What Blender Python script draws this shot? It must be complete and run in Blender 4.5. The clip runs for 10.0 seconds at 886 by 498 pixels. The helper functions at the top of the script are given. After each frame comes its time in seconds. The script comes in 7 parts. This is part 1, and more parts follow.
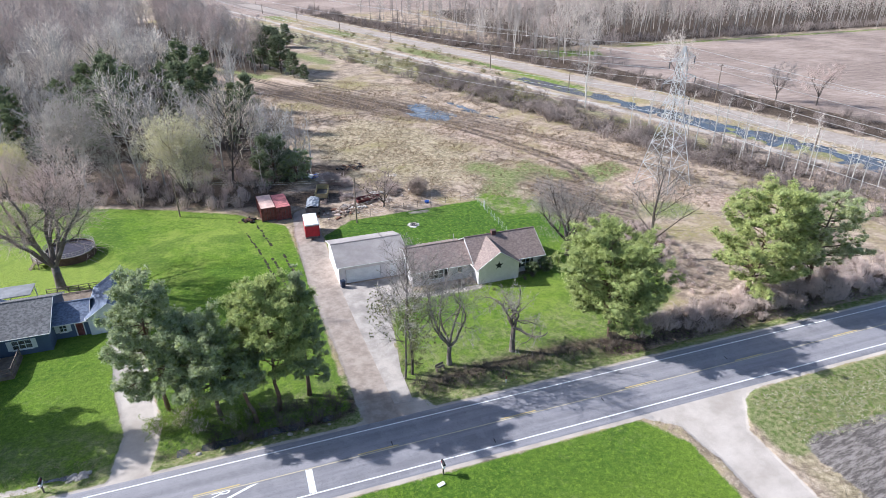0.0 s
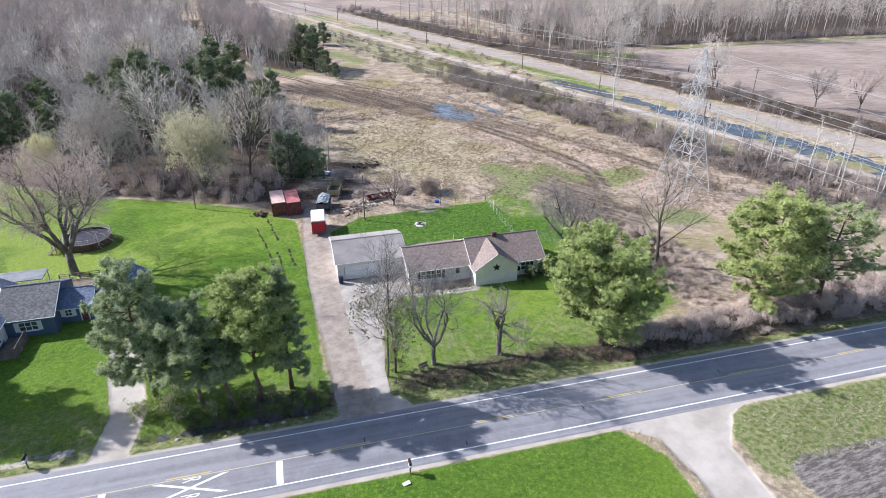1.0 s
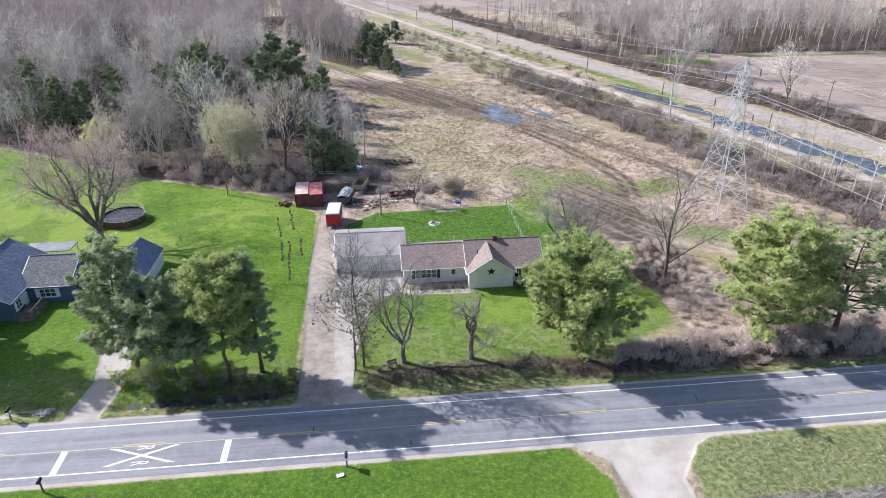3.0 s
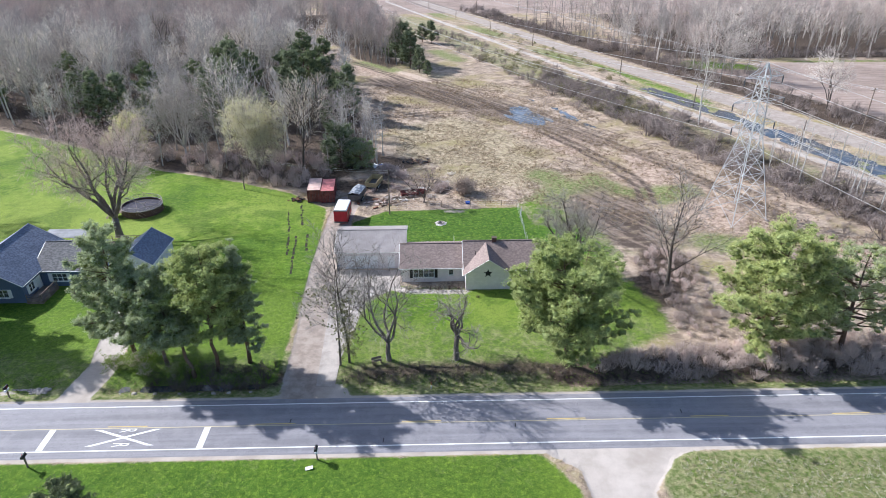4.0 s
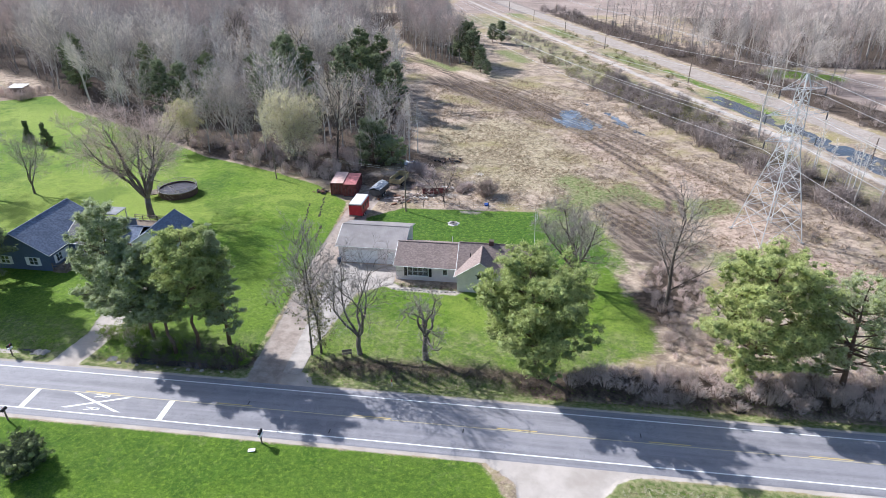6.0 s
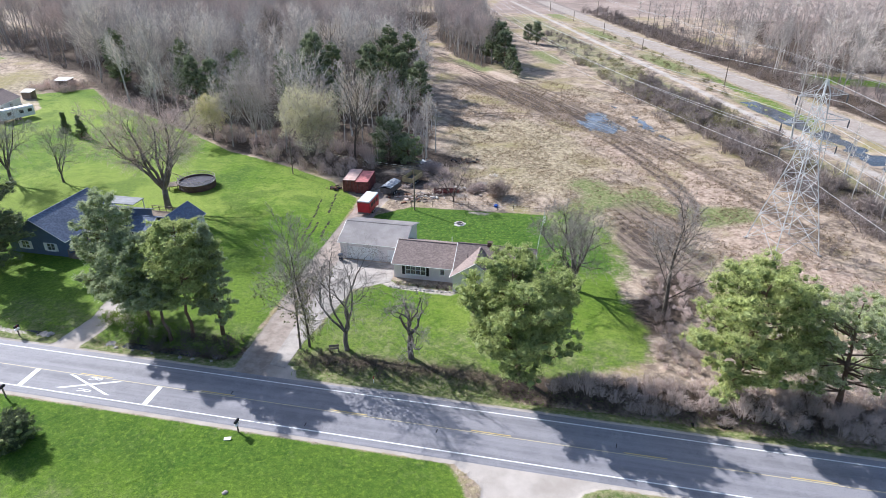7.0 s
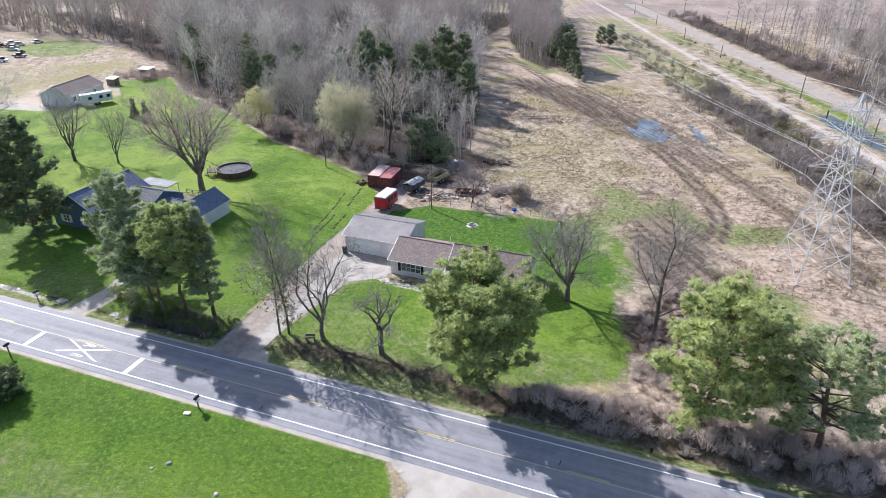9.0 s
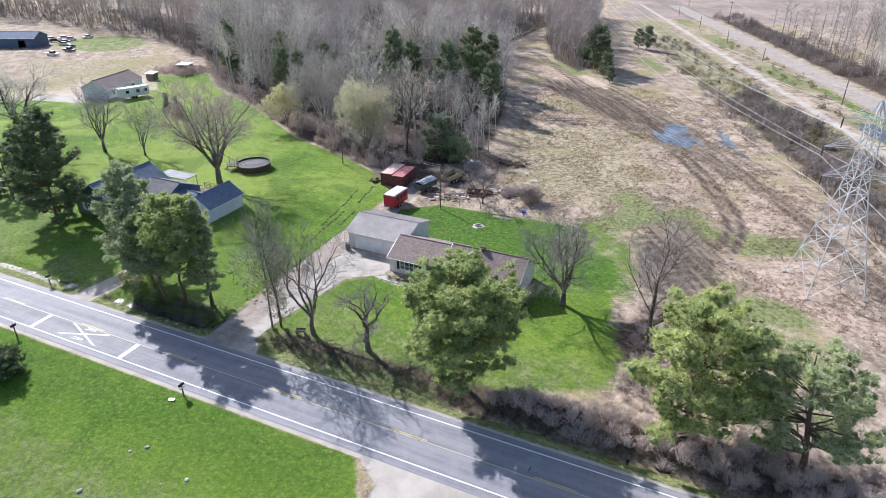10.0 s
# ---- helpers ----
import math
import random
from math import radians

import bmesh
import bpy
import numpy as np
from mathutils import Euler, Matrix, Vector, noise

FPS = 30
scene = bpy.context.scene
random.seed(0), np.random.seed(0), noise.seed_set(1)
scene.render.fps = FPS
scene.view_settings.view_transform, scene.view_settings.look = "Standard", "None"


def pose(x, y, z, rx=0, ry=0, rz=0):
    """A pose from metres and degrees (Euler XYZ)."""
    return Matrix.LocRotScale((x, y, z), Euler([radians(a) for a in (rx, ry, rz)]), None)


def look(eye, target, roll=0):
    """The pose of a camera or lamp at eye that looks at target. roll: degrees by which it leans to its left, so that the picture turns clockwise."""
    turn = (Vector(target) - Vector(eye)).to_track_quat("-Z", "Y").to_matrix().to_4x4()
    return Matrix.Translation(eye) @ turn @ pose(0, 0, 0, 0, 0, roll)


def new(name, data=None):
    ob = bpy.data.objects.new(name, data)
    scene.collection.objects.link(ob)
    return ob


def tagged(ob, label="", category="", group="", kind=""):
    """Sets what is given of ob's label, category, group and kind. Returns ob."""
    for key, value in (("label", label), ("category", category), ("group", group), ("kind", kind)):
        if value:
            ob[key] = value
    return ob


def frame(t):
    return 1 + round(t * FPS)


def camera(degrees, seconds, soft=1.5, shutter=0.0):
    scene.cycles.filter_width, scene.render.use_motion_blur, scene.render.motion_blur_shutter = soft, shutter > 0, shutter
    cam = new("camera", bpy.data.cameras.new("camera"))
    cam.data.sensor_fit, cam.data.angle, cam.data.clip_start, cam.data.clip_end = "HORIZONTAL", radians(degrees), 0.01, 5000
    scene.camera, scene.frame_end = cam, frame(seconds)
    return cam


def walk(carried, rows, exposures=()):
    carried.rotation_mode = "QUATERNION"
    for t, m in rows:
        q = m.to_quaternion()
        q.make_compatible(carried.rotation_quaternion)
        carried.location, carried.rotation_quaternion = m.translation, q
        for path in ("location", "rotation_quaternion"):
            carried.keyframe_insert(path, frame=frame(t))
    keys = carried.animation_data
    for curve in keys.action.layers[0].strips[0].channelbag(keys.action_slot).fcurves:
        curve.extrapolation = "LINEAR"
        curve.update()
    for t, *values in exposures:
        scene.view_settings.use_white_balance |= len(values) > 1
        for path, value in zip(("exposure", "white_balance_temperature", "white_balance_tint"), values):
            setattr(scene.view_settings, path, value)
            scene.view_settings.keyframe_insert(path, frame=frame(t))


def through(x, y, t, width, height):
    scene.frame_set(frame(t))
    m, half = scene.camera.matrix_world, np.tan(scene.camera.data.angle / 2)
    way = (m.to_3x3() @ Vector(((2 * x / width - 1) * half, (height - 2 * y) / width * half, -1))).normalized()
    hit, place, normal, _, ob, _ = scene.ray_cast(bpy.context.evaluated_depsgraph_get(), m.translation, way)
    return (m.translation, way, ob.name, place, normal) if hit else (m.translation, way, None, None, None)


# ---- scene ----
cam = camera(70.4, 10.0, soft=0.65)
METRES, EYE, TILT, LEAN, TURN = 64.4, 46.5, -27.5, 0.0, -19.1
ROWS = [
    (0.0, 0.0, 0.0, 0.0, 0.0, 0.0, -0.0),
    (0.5, 0.0506, 0.0013, 0.001, 1.97, -0.03, -1.01),
    (1.0, 0.1009, 0.0037, 0.0022, 3.95, -0.08, -1.99),
    (1.5, 0.1507, 0.0074, 0.0038, 5.92, -0.14, -2.98),
    (2.0, 0.1993, 0.0142, 0.0074, 7.86, -0.25, -3.97),
    (2.5, 0.2482, 0.0222, 0.0116, 9.82, -0.42, -4.98),
    (4.0, 0.3937, 0.0545, 0.0278, 15.76, -1.06, -7.99),
    (4.5, 0.4399, 0.0701, 0.0364, 17.75, -1.39, -8.99),
    (5.0, 0.4863, 0.0866, 0.0445, 19.74, -1.74, -9.96),
    (5.5, 0.5324, 0.1048, 0.0531, 21.72, -2.08, -10.91),
    (7.0, 0.6656, 0.1669, 0.0853, 27.82, -3.39, -13.63),
    (7.5, 0.7078, 0.1899, 0.0968, 29.89, -3.89, -14.5),
    (8.0, 0.7489, 0.2151, 0.1096, 31.96, -4.43, -15.36),
    (8.5, 0.7894, 0.2422, 0.1228, 34.04, -4.97, -16.2),
    (9.0, 0.8286, 0.2712, 0.1372, 36.16, -5.57, -17.04),
    (9.5, 0.8654, 0.3009, 0.1517, 38.28, -6.21, -17.83),
    (10.0, 0.9015, 0.3316, 0.1669, 40.44, -6.88, -18.6),
]
walk(cam, [(t, pose(-31, -45.4, EYE, TILT, LEAN, TURN) @ pose(METRES * x, METRES * y, METRES * z, 90 + pitch, roll, yaw)) for t, x, y, z, yaw, pitch, roll in ROWS], exposures=[(0.0, 0.68, 5800, 12)])

# ---- world and sun ----
SUN_TURN, SUN_HEIGHT = 152.8, 34.0          # degrees: bearing of the sun from +x, height over the horizon
world = bpy.data.worlds.new("sky")
scene.world = world
world.use_nodes = True
wt = world.node_tree
sky = wt.nodes.new("ShaderNodeTexSky")
sky.sky_type, sky.sun_disc = "NISHITA", False
sky.sun_elevation, sky.sun_rotation = radians(SUN_HEIGHT), radians(90 - SUN_TURN)
sky.air_density, sky.dust_density = 1.0, 1.6
wt.links.new(sky.outputs[0], wt.nodes["Background"].inputs[0])
wt.nodes["Background"].inputs[1].default_value = 0.10
sun = bpy.data.lights.new("sun", "SUN")
sun.energy, sun.angle, sun.color = 4.6, radians(0.53), (1.0, 0.95, 0.88)
sun_ob = new("sun", sun)
to_sun = Vector((math.cos(radians(SUN_TURN)) * math.cos(radians(SUN_HEIGHT)), math.sin(radians(SUN_TURN)) * math.cos(radians(SUN_HEIGHT)), math.sin(radians(SUN_HEIGHT))))
sun_ob.matrix_world = look(to_sun * 200, (0, 0, 0))

# ---- materials ----
class Nodes:
    """A small writer of shader nodes."""

    def __init__(self, name):
        self.mat = bpy.data.materials.new(name)
        self.mat.use_nodes = True
        self.tree = self.mat.node_tree
        self.bsdf = self.tree.nodes["Principled BSDF"]
        self.obj = self.tree.nodes.new("ShaderNodeTexCoord").outputs["Object"]
        self.pos = self.tree.nodes.new("ShaderNodeNewGeometry").outputs["Position"]

    def put(self, socket, value):
        if hasattr(value, "is_linked"):
            self.tree.links.new(value, socket)
        else:
            socket.default_value = value

    def noise(self, scale, detail=4.0, rough=0.6, where=None, distort=0.0):
        n = self.tree.nodes.new("ShaderNodeTexNoise")
        self.put(n.inputs["Vector"], where or self.pos)
        n.inputs["Scale"].default_value, n.inputs["Detail"].default_value = scale, detail
        n.inputs["Roughness"].default_value, n.inputs["Distortion"].default_value = rough, distort
        return n.outputs["Fac"]

    def stretch(self, sx, sy, sz, turn=0.0, where=None):
        first, n = self.tree.nodes.new("ShaderNodeMapping"), self.tree.nodes.new("ShaderNodeMapping")
        self.put(first.inputs["Vector"], where or self.pos)
        first.inputs["Rotation"].default_value = (0, 0, radians(turn))
        self.put(n.inputs["Vector"], first.outputs[0])
        n.inputs["Scale"].default_value = (sx, sy, sz)
        return n.outputs[0]

    def ramp(self, fac, lo, hi, a=0.0, b=1.0):
        n = self.tree.nodes.new("ShaderNodeMapRange")
        n.interpolation_type = "SMOOTHSTEP"
        self.put(n.inputs["Value"], fac)
        for key, v in (("From Min", lo), ("From Max", hi), ("To Min", a), ("To Max", b)):
            n.inputs[key].default_value = v
        return n.outputs["Result"]

    def mix(self, fac, a, b, blend="MIX"):
        n = self.tree.nodes.new("ShaderNodeMix")
        n.data_type, n.blend_type = "RGBA", blend
        self.put(n.inputs[0], fac)
        for i, v in ((6, a), (7, b)):
            self.put(n.inputs[i], (*v, 1.0) if isinstance(v, tuple) and len(v) == 3 else v)
        return n.outputs[2]

    def math(self, op, a, b=0.0):
        n = self.tree.nodes.new("ShaderNodeMath")
        n.operation = op
        self.put(n.inputs[0], a), self.put(n.inputs[1], b)
        return n.outputs[0]

    def random(self):
        return self.tree.nodes.new("ShaderNodeObjectInfo").outputs["Random"]

    def island(self):
        n = self.tree.nodes.new("ShaderNodeNewGeometry")
        return n.outputs["Random Per Island"]

    def attr(self, name):
        n = self.tree.nodes.new("ShaderNodeAttribute")
        n.attribute_name = name
        sep = self.tree.nodes.new("ShaderNodeSeparateColor")
        self.tree.links.new(n.outputs["Color"], sep.inputs[0])
        return sep.outputs

    def bump(self, height, strength=0.4, distance=0.05):
        n = self.tree.nodes.new("ShaderNodeBump")
        self.put(n.inputs["Height"], height)
        n.inputs["Strength"].default_value, n.inputs["Distance"].default_value = strength, distance
        self.tree.links.new(n.outputs[0], self.bsdf.inputs["Normal"])

    def done(self, colour, rough=0.8, metal=0.0, spec=0.3):
        self.put(self.bsdf.inputs["Base Color"], (*colour, 1.0) if isinstance(colour, tuple) else colour)
        self.put(self.bsdf.inputs["Roughness"], rough)
        self.bsdf.inputs["Metallic"].default_value = metal
        self.bsdf.inputs["Specular IOR Level"].default_value = spec
        return self.mat


def plain(name, colour, rough=0.7, metal=0.0, vary=0.25, scale=3.0, grain=0.3, spec=0.3):
    """A surface with stains and grain of its own."""
    n = Nodes(name)
    dark = tuple(c * (1 - vary) for c in colour)
    light = tuple(min(1.0, c * (1 + vary * 0.5)) for c in colour)
    big = n.ramp(n.noise(scale * 0.3, 5), 0.3, 0.7)
    fine = n.noise(scale * 6, 3)
    col = n.mix(big, dark, light)
    col = n.mix(n.ramp(fine, 0.3, 0.75, 0.0, 0.35), col, dark)
    n.bump(fine, grain, 0.01)
    return n.done(col, rough, metal, spec)


def bark(name, colour, pale):
    n = Nodes(name)
    lines = n.noise(2.5, 5, where=n.stretch(4, 4, 0.8))
    col = n.mix(n.ramp(lines, 0.35, 0.65), tuple(c * 0.6 for c in colour), colour)
    col = n.mix(n.ramp(n.noise(0.9, 4), 0.45, 0.7), col, pale)
    col = n.mix(n.math("MULTIPLY", n.random(), 0.5), col, tuple(c * 0.55 for c in colour))
    n.bump(lines, 0.6, 0.04)
    return n.done(col, 0.9)


def twiggy(name, colour, rough=0.9):
    """Bare twigs: every tree of a tone of its own, some warm and pale, some dusky."""
    n = Nodes(name)
    dusky = tuple(c * k for c, k in zip(colour, (0.50, 0.48, 0.50)))
    pale = tuple(min(0.9, c * k) for c, k in zip(colour, (1.22, 1.20, 1.16)))
    col = n.mix(n.ramp(n.math("ADD", n.math("MULTIPLY", n.random(), 0.55), n.math("MULTIPLY", n.noise(0.16, 3, 0.6), 0.9)), 0.40, 1.0), dusky, pale)
    col = n.mix(n.ramp(n.noise(0.6, 4, 0.7), 0.45, 0.7, 0.0, 0.5), col, dusky)
    return n.done(col, rough, spec=0.2)


def leafage(name, dark, light, through=0.2):
    """Needles and leaves: colour by clump, some light passing through."""
    n = Nodes(name)
    col = n.mix(n.island(), dark, light)
    col = n.mix(n.ramp(n.noise(0.45, 3), 0.35, 0.7), col, tuple(c * 0.75 for c in light))
    col = n.mix(n.ramp(n.noise(1.1, 3, 0.6), 0.50, 0.68, 0.0, 0.45), col, tuple(c * 0.85 for c in dark))
    mat = n.done(col, 0.65, spec=0.25)
    tr = n.tree.nodes.new("ShaderNodeBsdfTranslucent")
    n.tree.links.new(col, tr.inputs[0])
    mx = n.tree.nodes.new("ShaderNodeMixShader")
    mx.inputs[0].default_value = through
    n.tree.links.new(n.bsdf.outputs[0], mx.inputs[1])
    n.tree.links.new(tr.outputs[0], mx.inputs[2])
    n.tree.links.new(mx.outputs[0], n.tree.nodes["Material Output"].inputs[0])
    return mat


def ground_material():
    n = Nodes("ground")
    a, b, c = n.attr("zone_a"), n.attr("zone_b"), n.attr("zone_c")
    warp = n.math("SUBTRACT", n.noise(0.55, 5, 0.65), 0.5)
    warp_fine = n.math("SUBTRACT", n.noise(3.0, 4, 0.7), 0.5)
    wobble = n.math("ADD", n.math("MULTIPLY", warp, 0.55), n.math("MULTIPLY", warp_fine, 0.35))

    def mask(socket, soft=0.12):
        return n.ramp(n.math("ADD", socket, wobble), 0.5 - soft, 0.5 + soft)

    big, mid, fine = n.noise(0.035, 4), n.noise(0.22, 5, 0.65), n.noise(1.6, 5, 0.7)
    blade = n.noise(9.0, 3, 0.7)
    # dry field grass: straw, pinkish brown, olive
    streak = n.noise(1.0, 5, 0.65, where=n.stretch(0.10, 0.7, 1.0, 50))
    dry = n.mix(n.ramp(mid, 0.38, 0.60), (0.22, 0.17, 0.13), (0.51, 0.40, 0.305))
    dry = n.mix(n.ramp(streak, 0.50, 0.64, 0.0, 0.7), dry, (0.155, 0.115, 0.09))
    dry = n.mix(n.ramp(n.noise(0.05, 4, 0.6), 0.5, 0.62, 0.0, 0.6), dry, (0.49, 0.365, 0.275))
    # olive tussocks where the field is wet, pink matted reeds by the tracks, pale sand
    olive = n.mix(n.ramp(n.noise(0.8, 5, 0.7), 0.36, 0.6), (0.16, 0.135, 0.065), (0.45, 0.395, 0.225))
    dry = n.mix(n.math("MULTIPLY", mask(c[0], 0.3), 0.6), dry, olive)
    reed = n.mix(n.ramp(n.noise(0.9, 5, 0.7), 0.35, 0.62), (0.25, 0.17, 0.125), (0.60, 0.455, 0.36))
    dry = n.mix(n.math("MULTIPLY", mask(c[1], 0.3), 0.8), dry, reed)
    dry = n.mix(n.math("MULTIPLY", mask(c[2], 0.2), 0.8), dry, (0.62, 0.50, 0.40))
    dry = n.mix(n.ramp(fine, 0.48, 0.68, 0.0, 0.8), dry, (0.62, 0.505, 0.375))
    dry = n.mix(n.math("MULTIPLY", n.ramp(n.noise(0.05, 4), 0.5, 0.64), n.ramp(fine, 0.3, 0.6)), dry, (0.30, 0.265, 0.11))
    clod = n.noise(0.75, 7, 0.8)
    dry = n.mix(n.ramp(clod, 0.53, 0.64, 0.0, 0.62), dry, (0.16, 0.12, 0.09))
    dry = n.mix(n.ramp(clod, 0.46, 0.36, 0.0, 0.6), dry, (0.66, 0.545, 0.43))
    dry = n.mix(n.ramp(blade, 0.5, 0.72, 0.0, 0.45), dry, (0.13, 0.095, 0.07))
    # lawn
    lawn = n.mix(n.ramp(mid, 0.35, 0.65), (0.075, 0.16, 0.012), (0.15, 0.26, 0.018))
    lawn = n.mix(n.ramp(n.math("ADD", big, n.math("MULTIPLY", warp, 0.35)), 0.40, 0.56, 0.0, 0.9), lawn, n.mix(c[2], (0.15, 0.235, 0.026), (0.32, 0.40, 0.075)))
    lawn = n.mix(n.ramp(n.noise(0.12, 3, 0.5), 0.52, 0.64, 0.0, 0.6), lawn, (0.062, 0.125, 0.015))
    lawn = n.mix(n.ramp(n.noise(2.6, 4, 0.7), 0.52, 0.68, 0.0, 0.6), lawn, (0.235, 0.32, 0.055))
    lawn = n.mix(c[0], lawn, n.mix(n.ramp(n.noise(1.1, 5, 0.7), 0.42, 0.6), (0.028, 0.085, 0.010), (0.075, 0.175, 0.02)))
    lawn = n.mix(n.math("MULTIPLY", n.ramp(n.noise(0.09, 4, 0.6), 0.5, 0.62), n.ramp(n.noise(1.3, 5, 0.75), 0.48, 0.62, 0.0, 0.3)), lawn, (0.27, 0.32, 0.10))
    thatch = n.mix(n.ramp(n.noise(0.9, 5, 0.7), 0.4, 0.62), (0.15, 0.19, 0.06), (0.34, 0.325, 0.17))
    lawn = n.mix(n.math("MULTIPLY", mask(c[1], 0.3), n.ramp(n.noise(0.35, 5, 0.7), 0.35, 0.6, 0.1, 0.85)), lawn, thatch)
    lawn = n.mix(n.ramp(fine, 0.42, 0.75, 0.0, 0.45), lawn, (0.045, 0.10, 0.012))
    lawn = n.mix(n.ramp(n.noise(0.5, 5, 0.7), 0.58, 0.70, 0.0, 0.4), lawn, (0.25, 0.29, 0.10))
    tuft = n.noise(1.9, 6, 0.78)
    lawn = n.mix(n.ramp(tuft, 0.52, 0.64, 0.0, 0.5), lawn, (0.038, 0.095, 0.010))
    lawn = n.mix(n.ramp(tuft, 0.50, 0.38, 0.0, 0.65), lawn, (0.23, 0.345, 0.036))
    lawn = n.mix(n.ramp(blade, 0.45, 0.65, 0.0, 0.65), lawn, (0.03, 0.065, 0.007))
    lawn = n.mix(0.03, lawn, (0.20, 0.195, 0.13))
    # rough weedy grass of verges and wet ground
    weedy = n.mix(n.ramp(fine, 0.35, 0.65), (0.13, 0.185, 0.05), (0.36, 0.345, 0.18))
    weedy = n.mix(n.ramp(blade, 0.4, 0.7, 0.0, 0.5), weedy, (0.09, 0.085, 0.03))
    litter = n.mix(n.ramp(fine, 0.35, 0.65), (0.045, 0.034, 0.026), (0.135, 0.10, 0.075))
    litter = n.mix(n.ramp(blade, 0.52, 0.72, 0.0, 0.4), litter, (0.30, 0.235, 0.18))
    gravel = n.mix(n.ramp(mid, 0.3, 0.7), (0.40, 0.35, 0.305), (0.58, 0.52, 0.465))
    gravel = n.mix(c[0], gravel, n.mix(n.ramp(n.noise(0.7, 5, 0.7), 0.35, 0.65), (0.25, 0.20, 0.168), (0.40, 0.335, 0.285)))
    gravel = n.mix(n.ramp(n.noise(14.0, 3, 0.8), 0.4, 0.7, 0.0, 0.3), gravel, (0.27, 0.235, 0.20))
    mud = n.mix(n.ramp(fine, 0.35, 0.65), (0.13, 0.10, 0.08), (0.28, 0.215, 0.165))
    lines = n.noise(1.0, 4, 0.6, where=n.stretch(0.07, 1.0, 1.0, 57))
    mud = n.mix(n.ramp(lines, 0.46, 0.58), (0.105, 0.08, 0.064), n.mix(fine, mud, (0.29, 0.225, 0.175)))
    rows = n.noise(1.0, 5, 0.75, where=n.stretch(0.10, 0.9, 1.0, 3))
    patch = n.ramp(n.noise(0.03, 5, 0.65), 0.4, 0.62)
    soil = n.mix(n.ramp(rows, 0.35, 0.65), n.mix(patch, (0.20, 0.15, 0.125), (0.31, 0.235, 0.195)), n.mix(patch, (0.35, 0.275, 0.235), (0.47, 0.375, 0.32)))
    soil = n.mix(n.ramp(fine, 0.45, 0.7, 0.0, 0.6), soil, (0.45, 0.375, 0.325))
    tilled = n.mix(n.ramp(n.noise(1.0, 5, 0.8, where=n.stretch(0.5, 2.2, 1.0, -8)), 0.4, 0.62), (0.12, 0.104, 0.094), (0.32, 0.285, 0.26))
    soil = n.mix(c[0], soil, tilled)
    col = dry
    col = n.mix(mask(b[2], 0.2), col, weedy)
    col = n.mix(mask(a[1], 0.2), col, litter)
    col = n.mix(mask(b[1], 0.08), col, soil)
    col = n.mix(mask(a[0], 0.14), col, lawn)
    col = n.mix(mask(b[0], 0.25), col, mud)
    col = n.mix(mask(a[2], 0.09), col, gravel)
    hgt = n.math("ADD", n.math("MULTIPLY", fine, 1.0), n.math("MULTIPLY", blade, 0.5))
    smooth = n.math("SUBTRACT", 1.0, n.math("MULTIPLY", n.math("MAXIMUM", n.ramp(a[2], 0.05, 0.9), n.math("MULTIPLY", n.ramp(a[0], 0.1, 0.9), 0.35)), 0.85))
    n.bump(n.math("MULTIPLY", n.math("ADD", hgt, n.math("MULTIPLY", clod, 1.2)), smooth), 1.0, 0.16)
    return n.done(col, 0.95, spec=0.15)


def asphalt_material():
    n = Nodes("asphalt")
    lengthwise = n.noise(1.0, 4, 0.6, where=n.stretch(0.03, 0.9, 1.0))
    col = n.mix(n.ramp(lengthwise, 0.35, 0.65), (0.212, 0.205, 0.224), (0.306, 0.295, 0.318))
    col = n.mix(n.ramp(n.noise(0.6, 5, 0.7), 0.4, 0.75, 0.0, 0.5), col, (0.372, 0.36, 0.374))
    col = n.mix(n.ramp(n.noise(30.0, 2, 0.8), 0.45, 0.7, 0.0, 0.5), col, (0.17, 0.17, 0.172))
    crack = n.noise(0.8, 6, 0.75, distort=1.5)
    col = n.mix(n.ramp(n.math("ABSOLUTE", n.math("SUBTRACT", crack, 0.5)), 0.0, 0.006, 0.6, 0.0), col, (0.04, 0.04, 0.042))
    n.bump(n.noise(40.0, 2, 0.8), 0.4, 0.01)
    return n.done(col, 0.74, spec=0.35)


def paint_material(name, colour, worn=(0.2, 0.2, 0.2)):
    n = Nodes(name)
    wear = n.ramp(n.noise(5.0, 5, 0.75), 0.52, 0.66)
    col = n.mix(wear, colour, worn)
    return n.done(col, 0.6)


def shingle_material(name, dark, light):
    n = Nodes(name)
    tabs = n.noise(1.0, 2, 0.5, where=n.stretch(3.0, 3.0, 7.0))
    col = n.mix(n.ramp(tabs, 0.35, 0.65), dark, light)
    col = n.mix(n.ramp(n.noise(0.35, 5, 0.65), 0.4, 0.7, 0.0, 0.45), col, tuple(c * 0.7 for c in dark))
    col = n.mix(n.ramp(n.noise(18.0, 2, 0.8), 0.4, 0.7, 0.0, 0.4), col, light)
    n.bump(tabs, 0.5, 0.02)
    return n.done(col, 0.88)


